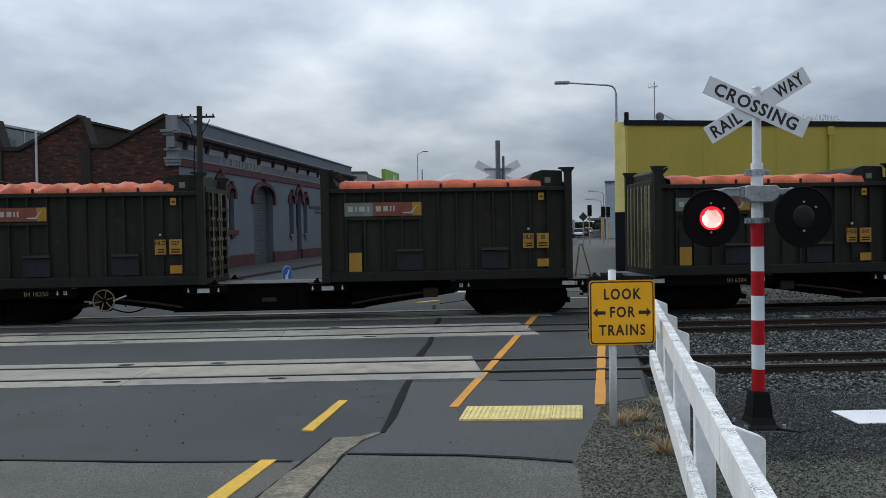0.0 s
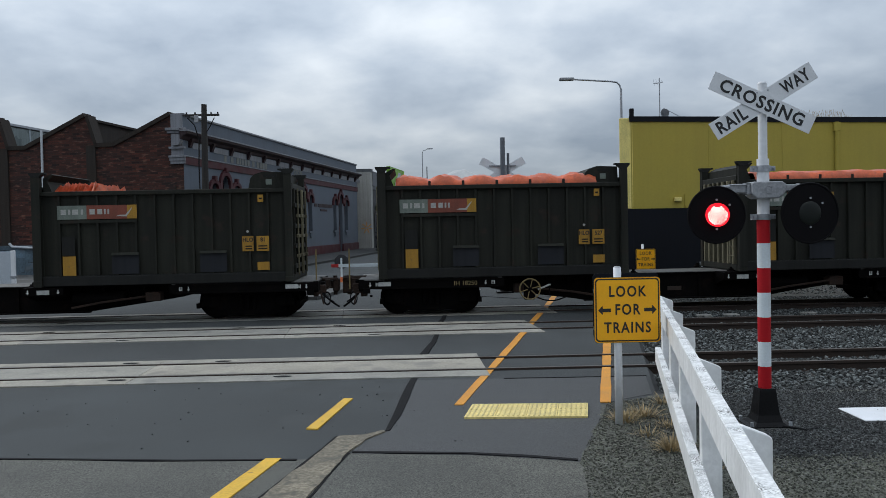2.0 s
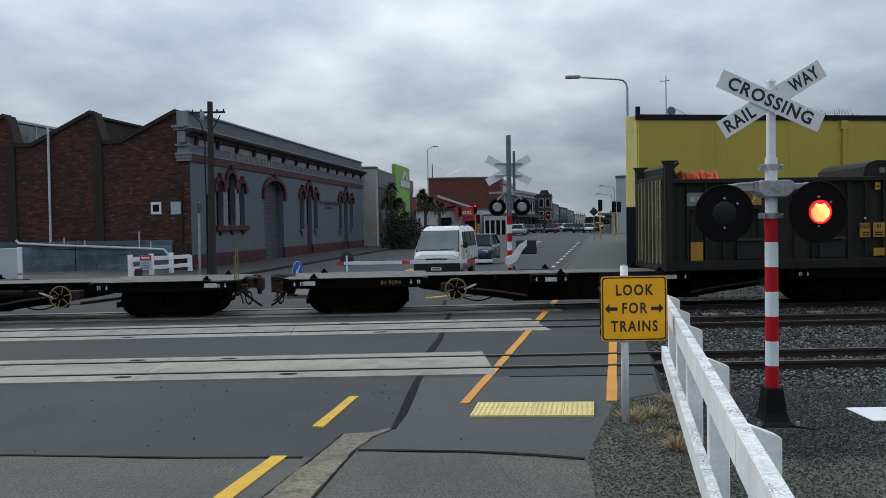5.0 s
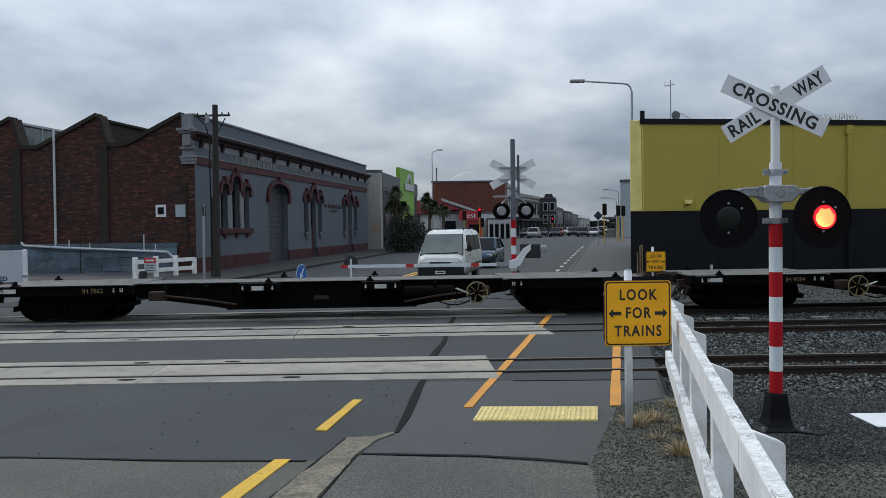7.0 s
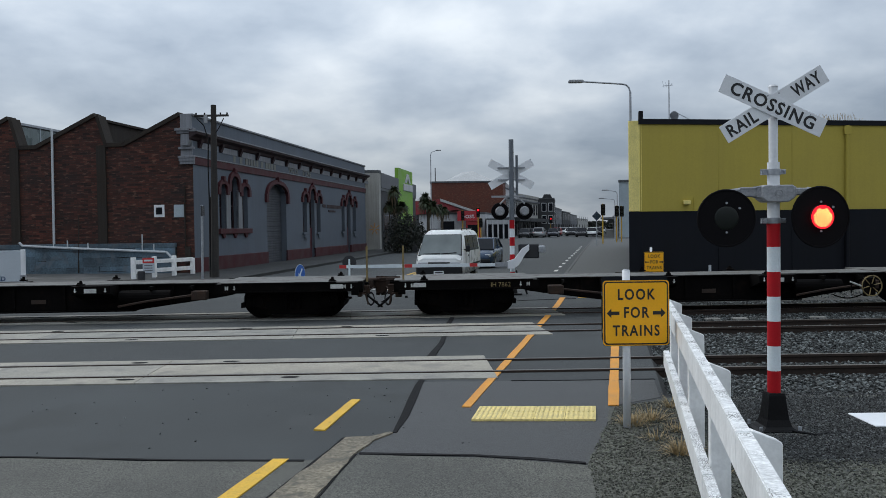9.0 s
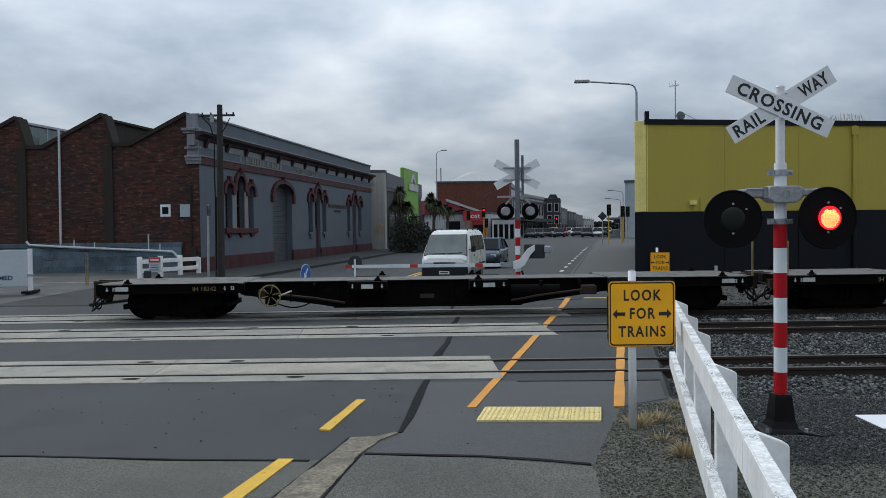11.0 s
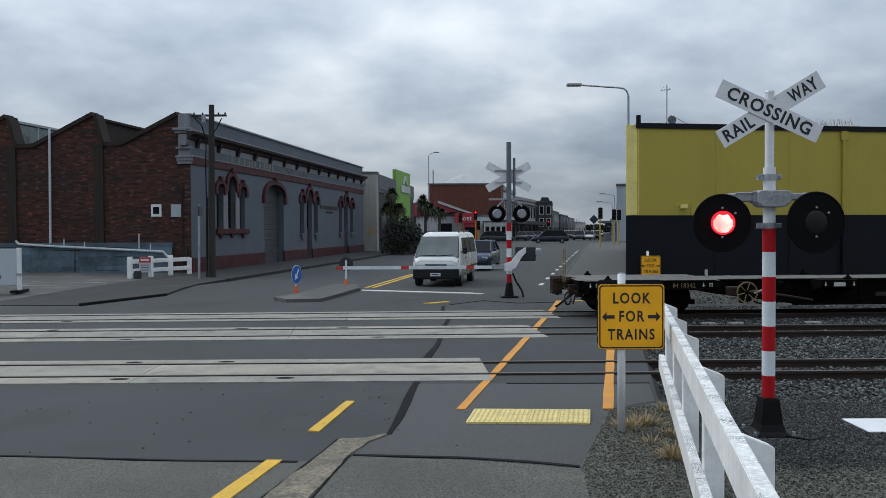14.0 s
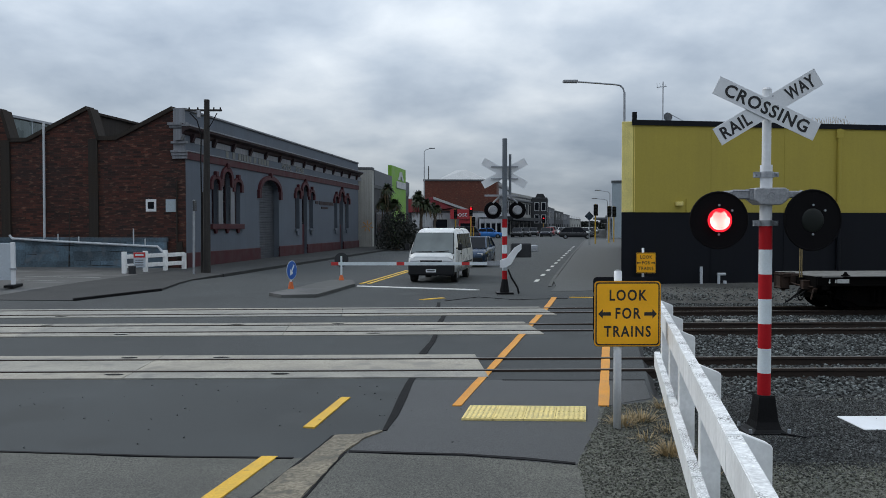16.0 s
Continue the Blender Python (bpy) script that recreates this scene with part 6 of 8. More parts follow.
# saw-tooth brick side wall
PERIOD = 4.42
prof = [(-0.551, 0.0), (-0.551, 7.45)]
teeth = []
for k in range(6):
    o = k * PERIOD
    teeth.append(o)
    start = 7.48 if k == 0 else 7.55
    if k:
        prof.append((-(0.30 + o), 7.55))
    prof += [(-(3.34 + o), 6.14), (-(4.28 + o), 6.14)]
prof.append((-(0.30 + 6 * PERIOD), 7.55))
prof += [(-(0.5 + 6 * PERIOD), 7.5), (-(0.5 + 6 * PERIOD), 0.0)]
bm = prism(bmesh.new(), prof, "y", 0.0, 0.45)
bmesh.ops.triangulate(bm, faces=[f for f in bm.faces if len(f.verts) > 4])
part("brick_wall", bm, BRICK, WOOL, "weathered red brick wall with a saw-tooth top")
bm = bx(bmesh.new(), -0.55, 0.0, -0.012, 0.001, 0.0, 5.24)
part("brick_corner", bm, BRICK, WOOL)
top_pts = prof[1:-2]
bm = bmesh.new()
for (xa, za), (xb, zb) in zip(top_pts, top_pts[1:]):
    d = Vector((xb - xa, 0, zb - za))
    nrm = Vector((-d.z, 0, d.x)).normalized()
    if nrm.z < 0:
        nrm = -nrm
    cw = 0.16 if abs(zb - za) < 1.5 or abs(xb - xa) > 1 else 0.04
    prism(bm, [(xa, za - 0.02), (xb, zb - 0.02), (xb + nrm.x * 0.16, zb + nrm.z * cw), (xa + nrm.x * cw, za + nrm.z * cw)], "y", -0.1, 0.55)
part("coping", bm, RENDER_BROWN, WOOL, "brown rendered coping")
for k in range(6):
    o = k * PERIOD
    part("pilaster", bx(bmesh.new(), -(4.70 + o), -(4.25 + o), -0.09, 0.0, 1.6, 6.2), RENDER_BROWN, WOOL, "brown rendered pilaster")
    bm = prism(bmesh.new(), [(-(4.62 + o), 5.6), (-(4.66 + o), 7.42), (-(4.86 + o), 7.40), (-(7.6 + o), 6.2), (-(7.6 + o), 5.6)], "y", 0.5, 28.0)
    roof = part("saw_tooth_roof", bm, RENDER_BROWN if k == 0 else ROOF_GREY, WOOL, "weathered iron saw-tooth roof")
    part("ridge_flashing", bx(bmesh.new(), -(4.72 + o), -(4.54 + o), 0.46, 28.0, 7.36, 7.47), GALV if k else RENDER_BROWN, roof)
    if k:
        for i in range(9):
            y = 0.6 + i * 1.5
            part("glazing_pane", bx(bmesh.new(), -(4.61 + o), -(4.585 + o), y, y + 1.42, 6.2, 7.3), GLAZING, roof, "grimy roof-light pane")
            part("glazing_bar", bx(bmesh.new(), -(4.62 + o), -(4.56 + o), y + 1.42, y + 1.5, 6.2, 7.36), PALE_BLUE_WALL, roof)
plinth = part("blue_plinth", bx(bmesh.new(), -27.0, -0.87, -0.12, 0.0, 0.0, 1.60, 0.01), CHARCOAL_WALL, WOOL, "faded pale blue painted rubble stone plinth")
part("plinth_cap", bx(bmesh.new(), -27.0, -0.86, -0.17, -0.0, 1.44, 1.65, 0.015), BLUE_PLINTH, plinth)
rs = random.Random(31)
x0 = -15.5
while x0 < -0.95:
    x1 = min(x0 + rs.uniform(1.6, 3.2), -0.88)
    if x1 > -1.8:
        x1 = -0.88
    edges = [0.05]
    while edges[-1] < 1.43:
        edges.append(min(1.436, edges[-1] + rs.uniform(0.13, 0.52)))
    for z0, z1 in zip(edges, edges[1:]):
        x = x0
        while x < x1 - 0.01:
            w = rs.uniform(0.5, 1.9)
            if x + w > x1 - 0.35:
                w = x1 - x
            g = rs.choice((-0.01, -0.01, 0.002, 0.012))
            y = -0.155 - rs.uniform(0, 0.03)
            j = [rs.uniform(-0.03, 0.03) for _ in range(6)]
            bm = bmesh.new()
            q = [(x + g, z0 + g + j[0]), (x + w * 0.4, z0 + g + j[1]), (x + w - g, z0 + g + j[2]), (x + w - g, z1 - g + j[3]), (x + w * 0.6, z1 - g + j[4]), (x + g, z1 - g + j[5])]
            prism(bm, q, "y", y, -0.11)
            part("stone", bm, BLUE_PLINTH, plinth)
            x += w
    x0 = x1
part("plinth_rest", bx(bmesh.new(), -27.0, -15.5, -0.16, -0.1, 0.02, 1.43), BLUE_PLINTH, plinth)
bm = rod(bmesh.new(), (-6.92, -0.12, 1.55), (-6.88, -0.12, 7.0), 0.055, seg=10)
tube(bm, [(-8.6, -0.26, 1.75), (-8.45, -0.26, 1.60), (-6.83, -0.26, 1.50), (-1.25, -0.26, 1.24), (-0.88, -0.26, 0.87), (-0.88, -0.26, 0.2)], 0.055)
for x, z0, z1 in ((-6.17, 1.48, 1.82), (-5.14, 1.43, 1.7), (-2.44, 1.3, 2.06), (-1.88, 1.28, 1.6)):
    rod(bm, (x, -0.22, z0), (x, -0.22, z1), 0.03, seg=8)
part("drain_pipe", bm, PVC, WOOL, "white plastic drain pipe")
bm = rod(bmesh.new(), (-0.42, -0.06, 0.6), (-0.40, -0.06, 4.25), 0.035, seg=8)
part("conduit", bm, RENDER_BROWN, WOOL)
part("conduit", rod(bmesh.new(), (-5.66, -0.2, 0.3), (-5.64, -0.1, 2.96), 0.025, seg=8), RENDER_BROWN, WOOL)
w = part("window", bx(bmesh.new(), -1.93, -1.43, -0.03, 0.0, 2.84, 3.40), WHITE_PAINT, WOOL, "small white framed window")
part("pane", bx(bmesh.new(), -1.83, -1.53, -0.04, -0.031, 2.96, 3.28), WINDOW, w)
part("boarded_panel", bx(bmesh.new(), -0.95, -0.47, -0.05, 0.0, 2.82, 3.39), PALE_BLUE_WALL, WOOL, "pale boarded panel")
part("meter_box", bx(bmesh.new(), -0.42, -0.16, -0.12, -0.012, 0.7, 1.45, 0.01), RENDER_BROWN, WOOL)


# ---- yellow building ----
YEL = thing("yellow_building", pose(0, 0, 0), "mustard yellow and dark navy painted concrete commercial building", "building")
YA, YANG = Vector((6.72, 27.8)), 9.0
yd = Vector((math.cos(radians(YANG)), math.sin(radians(YANG))))
ys = Vector((math.sin(radians(12.6)), math.cos(radians(12.6))))
def foot(off=0.0, length=30.0, deep=42.0):
    a = YA + (-yd - ys) * off
    b = YA + yd * length + (yd - ys) * off
    c = b + ys * deep
    d = YA + ys * deep - yd * off
    return [(p.x, p.y) for p in (a, b, c, d)]
part("lower_wall", prism(bmesh.new(), foot(0.0), "z", -0.3, 2.63), NAVY_WALL, YEL, "dark navy painted lower wall")
part("upper_wall", prism(bmesh.new(), foot(0.012), "z", 2.632, 5.62), YEL_WALL, YEL, "mustard yellow painted upper wall")
part("roof_edge", prism(bmesh.new(), foot(0.06), "z", 5.62, 5.80), NAVY_WALL, YEL, "dark roof edge flashing")
def on_front(u, d, z):
    p = YA + yd * u + Vector((yd.y, -yd.x)) * d
    return (p.x, p.y, z)
for u in (2.86, 5.65, 11.2, 14.0):
    part("panel_joint", rod(bmesh.new(), on_front(u, 0.012, 0.1), on_front(u, 0.012, 2.6), 0.012, seg=4), NAVY_WALL, YEL)
    part("panel_joint", rod(bmesh.new(), on_front(u, 0.014, 2.65), on_front(u, 0.014, 5.6), 0.01, seg=4), YEL_WALL, YEL)
bm = rod(bmesh.new(), on_front(7.75, 0.07, 2.64), on_front(7.75, 0.07, 5.62), 0.07, seg=10)
bx(bm, -0.12, 0.12, -0.06, 0.06, 5.3, 5.6, 0, Matrix.Translation(Vector(on_front(7.75, 0.08, 0))))
part("downpipe", bm, YEL_WALL, YEL, "yellow downpipe")
part("downpipe_lower", rod(bmesh.new(), on_front(7.75, 0.07, 0.0), on_front(7.75, 0.07, 2.63), 0.07, seg=10), NAVY_WALL, YEL)
part("wall_light", bx(bmesh.new(), -0.12, 0.12, -0.08, 0.08, 2.86, 3.0, 0.01, Matrix.Translation(Vector(on_front(1.65, 0.08, 0)))), YEL_PALE, YEL)
part("conduit", rod(bmesh.new(), on_front(1.95, 0.03, 2.64), on_front(1.95, 0.03, 3.1), 0.025, seg=6), YEL_WALL, YEL)
part("vent_pipe", rod(bmesh.new(), on_front(2.4, 0.25, -0.1), on_front(2.4, 0.25, 0.75), 0.05, seg=10), PVC, YEL, "pale upright vent pipe")
bm = rod(bmesh.new(), on_front(3.05, 0.25, -0.1), on_front(3.05, 0.25, 0.5), 0.05, seg=10)
rod(bm, on_front(3.0, 0.25, 0.48), on_front(3.3, 0.25, 0.48), 0.05, seg=10)
part("vent_pipe", bm, PVC, YEL, "pale bent vent pipe")
part("vent_pipe", rod(bmesh.new(), on_front(3.28, 0.25, -0.1), on_front(3.28, 0.25, 0.25), 0.06, seg=10), PVC, YEL, "short pale vent pipe")
def on_side(s, d, z):
    p = YA + ys * s + Vector((-ys.y, ys.x)) * d
    return (p.x, p.y, z)
for s in (0.25, 6.5, 13.0, 19.5, 26.0):
    m = Matrix.Translation(Vector(on_side(s, 0.05, 0))) @ pose(0, 0, 0, 0, 0, -12.6)
    part("pilaster", bx(bmesh.new(), -0.24 if s > 1 else -0.34, 0.1, -0.25, 0.25, 2.64, 5.75, 0.01, m), YEL_PALE, YEL, "pale yellow pilaster")
    part("pilaster_foot", bx(bmesh.new(), -0.24 if s > 1 else -0.34, 0.1, -0.25, 0.25, 0.0, 2.63, 0.01, m), NAVY_WALL, YEL)
part("corner_post", bx(bmesh.new(), -0.07, 0.07, -0.07, 0.07, 5.5, 6.08, 0.01, Matrix.Translation((YA.x + 0.05, YA.y + 0.1, 0))), NAVY_WALL, YEL, "dark corner post at the roof")
part("side_downpipe", rod(bmesh.new(), on_side(1.6, 0.1, 0), on_side(1.6, 0.1, 5.9), 0.06, seg=8), CHARCOAL_WALL, YEL)
bm = tube(bmesh.new(), [(8.0, 28.8, 5.7), (8.0, 28.8, 7.28)], 0.02)
tube(bm, [(7.78, 28.8, 7.08), (8.12, 28.8, 7.12)], 0.014)
for k in range(4):
    x = 7.80 + 0.1 * k
    tube(bm, [(x, 28.7, 7.0 + 0.03 * k), (x, 28.9, 7.26 - 0.02 * k)], 0.008)
tube(bm, [(8.12, 28.8, 5.75), (8.14, 28.8, 6.2), (8.9, 28.8, 5.8)], 0.012)
rod(bm, (8.16, 28.72, 6.02), (8.22, 28.8, 6.05), 0.16, 0.05, seg=14)
part("aerial", bm, GALV, YEL, "thin roof aerial")
r5 = random.Random(9)
bm = bmesh.new()
for i in range(70):
    u = r5.uniform(5.6, 8.6)
    x, y, _ = on_front(u, -0.4, 0)
    rod(bm, (x, y, 5.78), (x + r5.uniform(-0.12, 0.12), y, 5.82 + r5.uniform(0.1, 0.34)), 0.006, seg=3)
tagged(part("roof_weeds", bm, DRY_GRASS), "sparse weeds growing on the roof edge", "weeds")


# ---- far side of the crossing ----
def far_signal(x, y):
    t = thing("far_crossing_signal", pose(x, y, gz(y)), "back of a crossing signal with a lowered barrier arm", "crossing signal")
    bm = rod(bmesh.new(), (0, 0, 2.3), (0, 0, 4.78), 0.075, seg=16)
    part("mast", bm, MAST_STEEL, t, "dull grey steel mast")
    part("side_pipe", rod(bmesh.new(), (0.17, 0.05, 3.0), (0.17, 0.05, 4.3), 0.04, seg=10), MAST_STEEL, t)
    for i in range(7):
        part("band", rod(bmesh.new(), (0, 0, 0.45 + i * 0.265), (0, 0, 0.45 + (i + 1) * 0.265), 0.078, seg=16), RED_BAND if i % 2 == 0 else REFLECT_WHITE, t, "red band" if i % 2 == 0 else "white band")
    bm = bx(bmesh.new(), -0.26, 0.26, -0.26, 0.26, 0, 0.05)
    rod(bm, (0, 0, 0.05), (0, 0, 0.45), 0.15, 0.09, seg=12)
    part("base_casting", bm, BLACK_IRON, t)
    part("cable", tube(bmesh.new(), [(0.1, -0.1, 0.75), (0.2, -0.15, 0.5), (0.38, -0.2, 0.2), (0.42, -0.2, 0.02)], 0.03), BLACK_IRON, t)
    for a, nm in ((29, "rear_board"), (-29, "front_board")):
        bm = box(-0.76, 0.76, *((0.09, 0.10) if a > 0 else (0.104, 0.114)), -0.12, 0.12)
        bm.transform(pose(0, 0, 3.72, 0, a, 0))
        part(nm, bm, SIGN_WHITE, t, "grey back of a crossing board")
    for z in (3.55, 3.92):
        part("bracket", bx(bmesh.new(), -0.42, 0.42, 0.05, 0.085, z - 0.02, z + 0.02), GALV, t)
    part("cross_arm", bx(bmesh.new(), -0.62, 0.42, -0.03, 0.03, 3.0, 3.06), GREY_CAST, t)
    for sx in (-0.36, 0.40):
        h = part("backing_board", ring(rod(bmesh.new(), (sx, 0.1, 2.58), (sx, 0.12, 2.58), 0.27, seg=32), (sx, 0.1, 2.58), 0.25, 0.02, seg=32), BLACK_MATT, t, "round black backing board")
        bm = rod(bmesh.new(), (sx, -0.12, 2.58), (sx, 0.1, 2.58), 0.125, 0.15, seg=20)
        part("lamp_housing", bm, GREY_CAST, h)
        part("bracket", rod(bmesh.new(), (sx, 0, 2.8), (sx * 0.4, 0, 3.02), 0.025, seg=6), GREY_CAST, h)
    bm = bmesh.new()
    prism(bm, [(-0.16, 0.82), (-0.16, 1.04), (0.06, 1.12), (0.28, 1.42), (0.5, 1.55), (0.5, 1.38), (0.38, 1.26), (0.18, 0.92), (0.02, 0.82)], "y", -0.24, -0.1)
    part("arm_bracket", bm, SIGN_WHITE, t, "grey steel barrier bracket")
    part("machine_box", bx(bmesh.new(), 0.2, 0.82, -0.1, 0.25, 1.12, 1.56, 0.03), CHARCOAL_WALL, t, "dark barrier machine")
    part("counterweight", bx(bmesh.new(), 0.8, 1.0, -0.22, 0.2, 1.3, 1.5, 0.02), GALV, t)
    part("arm_root", bx(bmesh.new(), -0.55, -0.1, -0.2, -0.14, 0.88, 1.02), GALV, t)
    x0 = -5.33
    for a, b, red in ((0, 0.22, 1), (0.22, 2.0, 0), (2.0, 2.24, 1), (2.24, 4.0, 0), (4.0, 4.24, 1), (4.24, 4.95, 0)):
        part("arm_segment", bx(bmesh.new(), x0 + a, x0 + b, -0.19, -0.15, 0.89, 0.99), BAR_RED if red else REFLECT_WHITE, t, "red arm section" if red else "white arm section")
    return t


far_signal(2.06, 24.94)


def keep_left(x, y):
    t = thing("keep_left_sign", pose(x, y, gz(y) + 0.1, 0, 0, 69), "blue disc road sign with a white arrow", "road sign")
    part("base", rod(bmesh.new(), (0, 0, 0), (0, 0, 0.22), 0.1, 0.05, seg=16), ORANGE_BASE, t, "orange rubber base")
    part("post", rod(bmesh.new(), (0, 0, 0.2), (0, 0, 0.85), 0.03, seg=10), REFLECT_WHITE, t)
    part("edge", rod(bmesh.new(), (0, -0.035, 0.58), (0, -0.03, 0.58), 0.305, seg=32), REFLECT_WHITE, t)
    part("disc", rod(bmesh.new(), (0, -0.042, 0.58), (0, -0.036, 0.58), 0.287, seg=32), BLUE_SIGN, t, "blue disc")
    bm = bmesh.new()
    prism(bm, [(-0.03, 0.2), (0.03, 0.2), (0.03, -0.03), (0.11, -0.03), (0.0, -0.2), (-0.11, -0.03), (-0.03, -0.03)], "y", -0.047, -0.043)
    bm.transform(pose(0, 0, 0.58, 0, 35, 0))
    part("arrow", bm, REFLECT_WHITE, t, "white arrow")


keep_left(-4.66, 25.6)


def island_marker(x, y):
    t = thing("island_marker", pose(x, y, gz(y) + 0.1), "round traffic disc seen from behind on an orange foot", "road sign")
    part("base", rod(bmesh.new(), (0, 0, 0), (0, 0, 0.18), 0.1, 0.05, seg=16), ORANGE_BASE, t, "orange rubber base")
    part("post", rod(bmesh.new(), (0, 0, 0.15), (0, 0, 0.85), 0.035, seg=10), REFLECT_WHITE, t)
    part("disc", rod(bmesh.new(), (0, 0.04, 0.72), (0, 0.05, 0.72), 0.25, seg=28), CHARCOAL_WALL, t, "dark back of the disc")


island_marker(-3.42, 28.6)


def power_pole(x, y):
    z0 = gz(y) + 0.1
    t = thing("power_pole", pose(x, y, z0), "weathered grey timber power pole with a crossarm", "power pole")
    part("pole", rod(bmesh.new(), (0, 0, 0), (0.07, 0, 7.05), 0.165, 0.11, seg=14), TIMBER, t)
    part("stub", rod(bmesh.new(), (-0.2, 0.05, 0), (-0.16, 0.05, 3.3), 0.06, 0.055, seg=10), TIMBER, t)
    a = part("crossarm", bx(bmesh.new(), -0.72, 0.68, -0.05, 0.05, 6.58, 6.66, 0.01), TIMBER, t)
    for k in (-0.65, -0.3, 0.35, 0.62):
        part("insulator", rod(bmesh.new(), (k, 0, 6.66), (k, 0, 6.74), 0.035, 0.03, seg=8), BLACK_IRON, a)
    bm = tube(bmesh.new(), [(-0.6, -0.08, 6.5), (-0.3, -0.14, 6.2), (-0.12, -0.16, 5.6), (-0.15, -0.17, 4.6), (-0.13, -0.18, 3.2), (-0.13, -0.2, 0.3)], 0.025)
    tube(bm, [(0.5, -0.08, 6.5), (0.3, -0.1, 6.1), (0.18, -0.14, 5.9)], 0.02)
    part("cable", bm, BLACK_IRON, t)
    part("fuse_box", bx(bmesh.new(), -0.28, -0.14, -0.22, -0.1, 6.3, 6.6, 0.01), GREY_CAST, t)


power_pole(-9.48, 33.14)
t = thing("sign_post", pose(-9.69, 32.1, gz(32.1) + 0.1), "thin galvanised street sign post on the footpath", "sign post")
part("post", rod(bmesh.new(), (0, 0, 0), (0.03, 0, 2.95), 0.05, seg=10), GALV, t)
part("sign_edge", bx(bmesh.new(), 0.04, 0.07, -0.2, 0.2, 2.5, 2.9), CHARCOAL_WALL, t, "edge-on dark sign")
tagged(part("service_cabinet", bx(bmesh.new(), -9.86, -9.68, 33.6, 33.9, 0.2, 1.25, 0.02), CHARCOAL_WALL), "dark steel service cabinet beside the power pole", "cabinet")


def yard_fence():
    t = thing("yard_fence", pose(0, 0, 0), "short white painted post and rail fence in the yard", "fence")
    a, b = Vector((-12.75, 32.9)), Vector((-11.3, 36.0))
    n = 3
    for i in range(n + 1):
        p = a.lerp(b, i / n)
        part("post", bx(bmesh.new(), p.x - 0.085, p.x + 0.085, p.y - 0.085, p.y + 0.085, 0.2, 1.13 if i < n else 0.98, 0.01), WHITE_TIMBER, t)
    d = (b - a).normalized()
    for z in (0.46, 0.84):
        bm = bx(bmesh.new(), 0, (b - a).length, -0.04, 0.04, z, z + 0.17, 0.008)
        bm.transform(Matrix.Translation((a.x, a.y, 0)) @ Matrix.Rotation(math.atan2(d.y, d.x), 4, "Z"))
        part("rail", bm, WHITE_TIMBER, t)
    p = part("notice", bx(bmesh.new(), -12.33, -11.85, 32.78, 32.8, 0.50, 1.12), BOARD_WHITE, t, "notice with a red heading")
    part("notice_heading", bx(bmesh.new(), -12.325, -11.855, 32.77, 32.779, 0.90, 1.11), BAR_RED, p)
    part("heading_bar", bx(bmesh.new(), -12.26, -11.92, 32.765, 32.769, 0.97, 1.04), REFLECT_WHITE, p)
    bm = bmesh.new()
    for k in range(3):
        bx(bm, -12.26, -11.93, 32.77, 32.779, 0.58 + 0.10 * k, 0.615 + 0.10 * k)
    part("small_writing", bm, GREY_WALL, p)
    tagged(part("planter_bin", bx(bmesh.new(), -12.45, -12.2, 32.5, 32.72, 0.18, 0.58, 0.03), CHARCOAL_WALL), "small dark bin at the fence", "bin")


yard_fence()


def billboard():
    t = thing("billboard", pose(-14.2, 26.34, gz(26.34) + 0.09, 0, 0, 10), "white freestanding sign board on legs in the yard", "sign board")
    part("panel", bx(bmesh.new(), -2.3, 0.4, -0.05, 0.05, 0.22, 1.42, 0.01), BOARD_WHITE, t)
    for x in (-2.26, 0.36):
        part("upright", bx(bmesh.new(), x - 0.06, x + 0.06, -0.07, 0.07, 0.0, 1.45, 0.01), WHITE_PAINT, t)
        part("foot", bx(bmesh.new(), x - 0.14, x + 0.14, -0.5, 0.5, 0.0, 0.08, 0.01), BLACK_IRON, t)
    lettering("lettering", "MMED", 0.2, NAVY_INK, t, pose(-0.46, -0.053, 0.50) @ FACE, 0.002, 1.05, "bold navy capitals", 0.006)
    part("corner_strap", bx(bmesh.new(), 0.28, 0.44, -0.09, 0.09, 0.55, 0.62), GALV, t)


billboard()


def street_lamp(name, x, y, h, reach, side, z0=None):
    t = thing(name, pose(x, y, gz(y) if z0 is None else z0), "grey steel street lamp with a long arm", "street lamp")
    part("column", rod(bmesh.new(), (0, 0, 0), (0, 0, h - 0.35), 0.085, 0.05, seg=10), GALV, t)
    pts = [(0, 0, h - 0.35), (side * 0.06, 0, h - 0.16), (side * 0.18, 0, h - 0.04), (side * 0.4, 0, h), (side * reach, 0, h + 0.12)]
    part("arm", tube(bmesh.new(), pts, 0.038), GALV, t)
    part("lamp_head", bx(bmesh.new(), *sorted((side * reach, side * (reach + 0.65))), -0.12, 0.12, h + 0.07, h + 0.2, 0.03), GREY_CAST, t)


street_lamp("street_lamp", 8.17, 35.5, 8.17, 2.05, -1)
street_lamp("street_lamp", -1.6, 95.0, 10.75, 0.6, 1)
street_lamp("street_lamp", 19.6, 92.0, 5.7, 1.1, -1)
street_lamp("street_lamp", 20.8, 99.0, 5.0, 1.3, -1)


# ---- vehicles ----
def wheel(parent, x, y, r, w):
    h = part("wheel", rod(bmesh.new(), (x - w / 2, y, r), (x + w / 2, y, r), r, seg=24), TYRE, parent)
    s = 1 if x > 0 else -1
    part("rim", rod(bmesh.new(), (x + s * (w / 2 - 0.02), y, r), (x + s * (w / 2 + 0.008), y, r), r * 0.62, r * 0.5, seg=16), RIM, h)


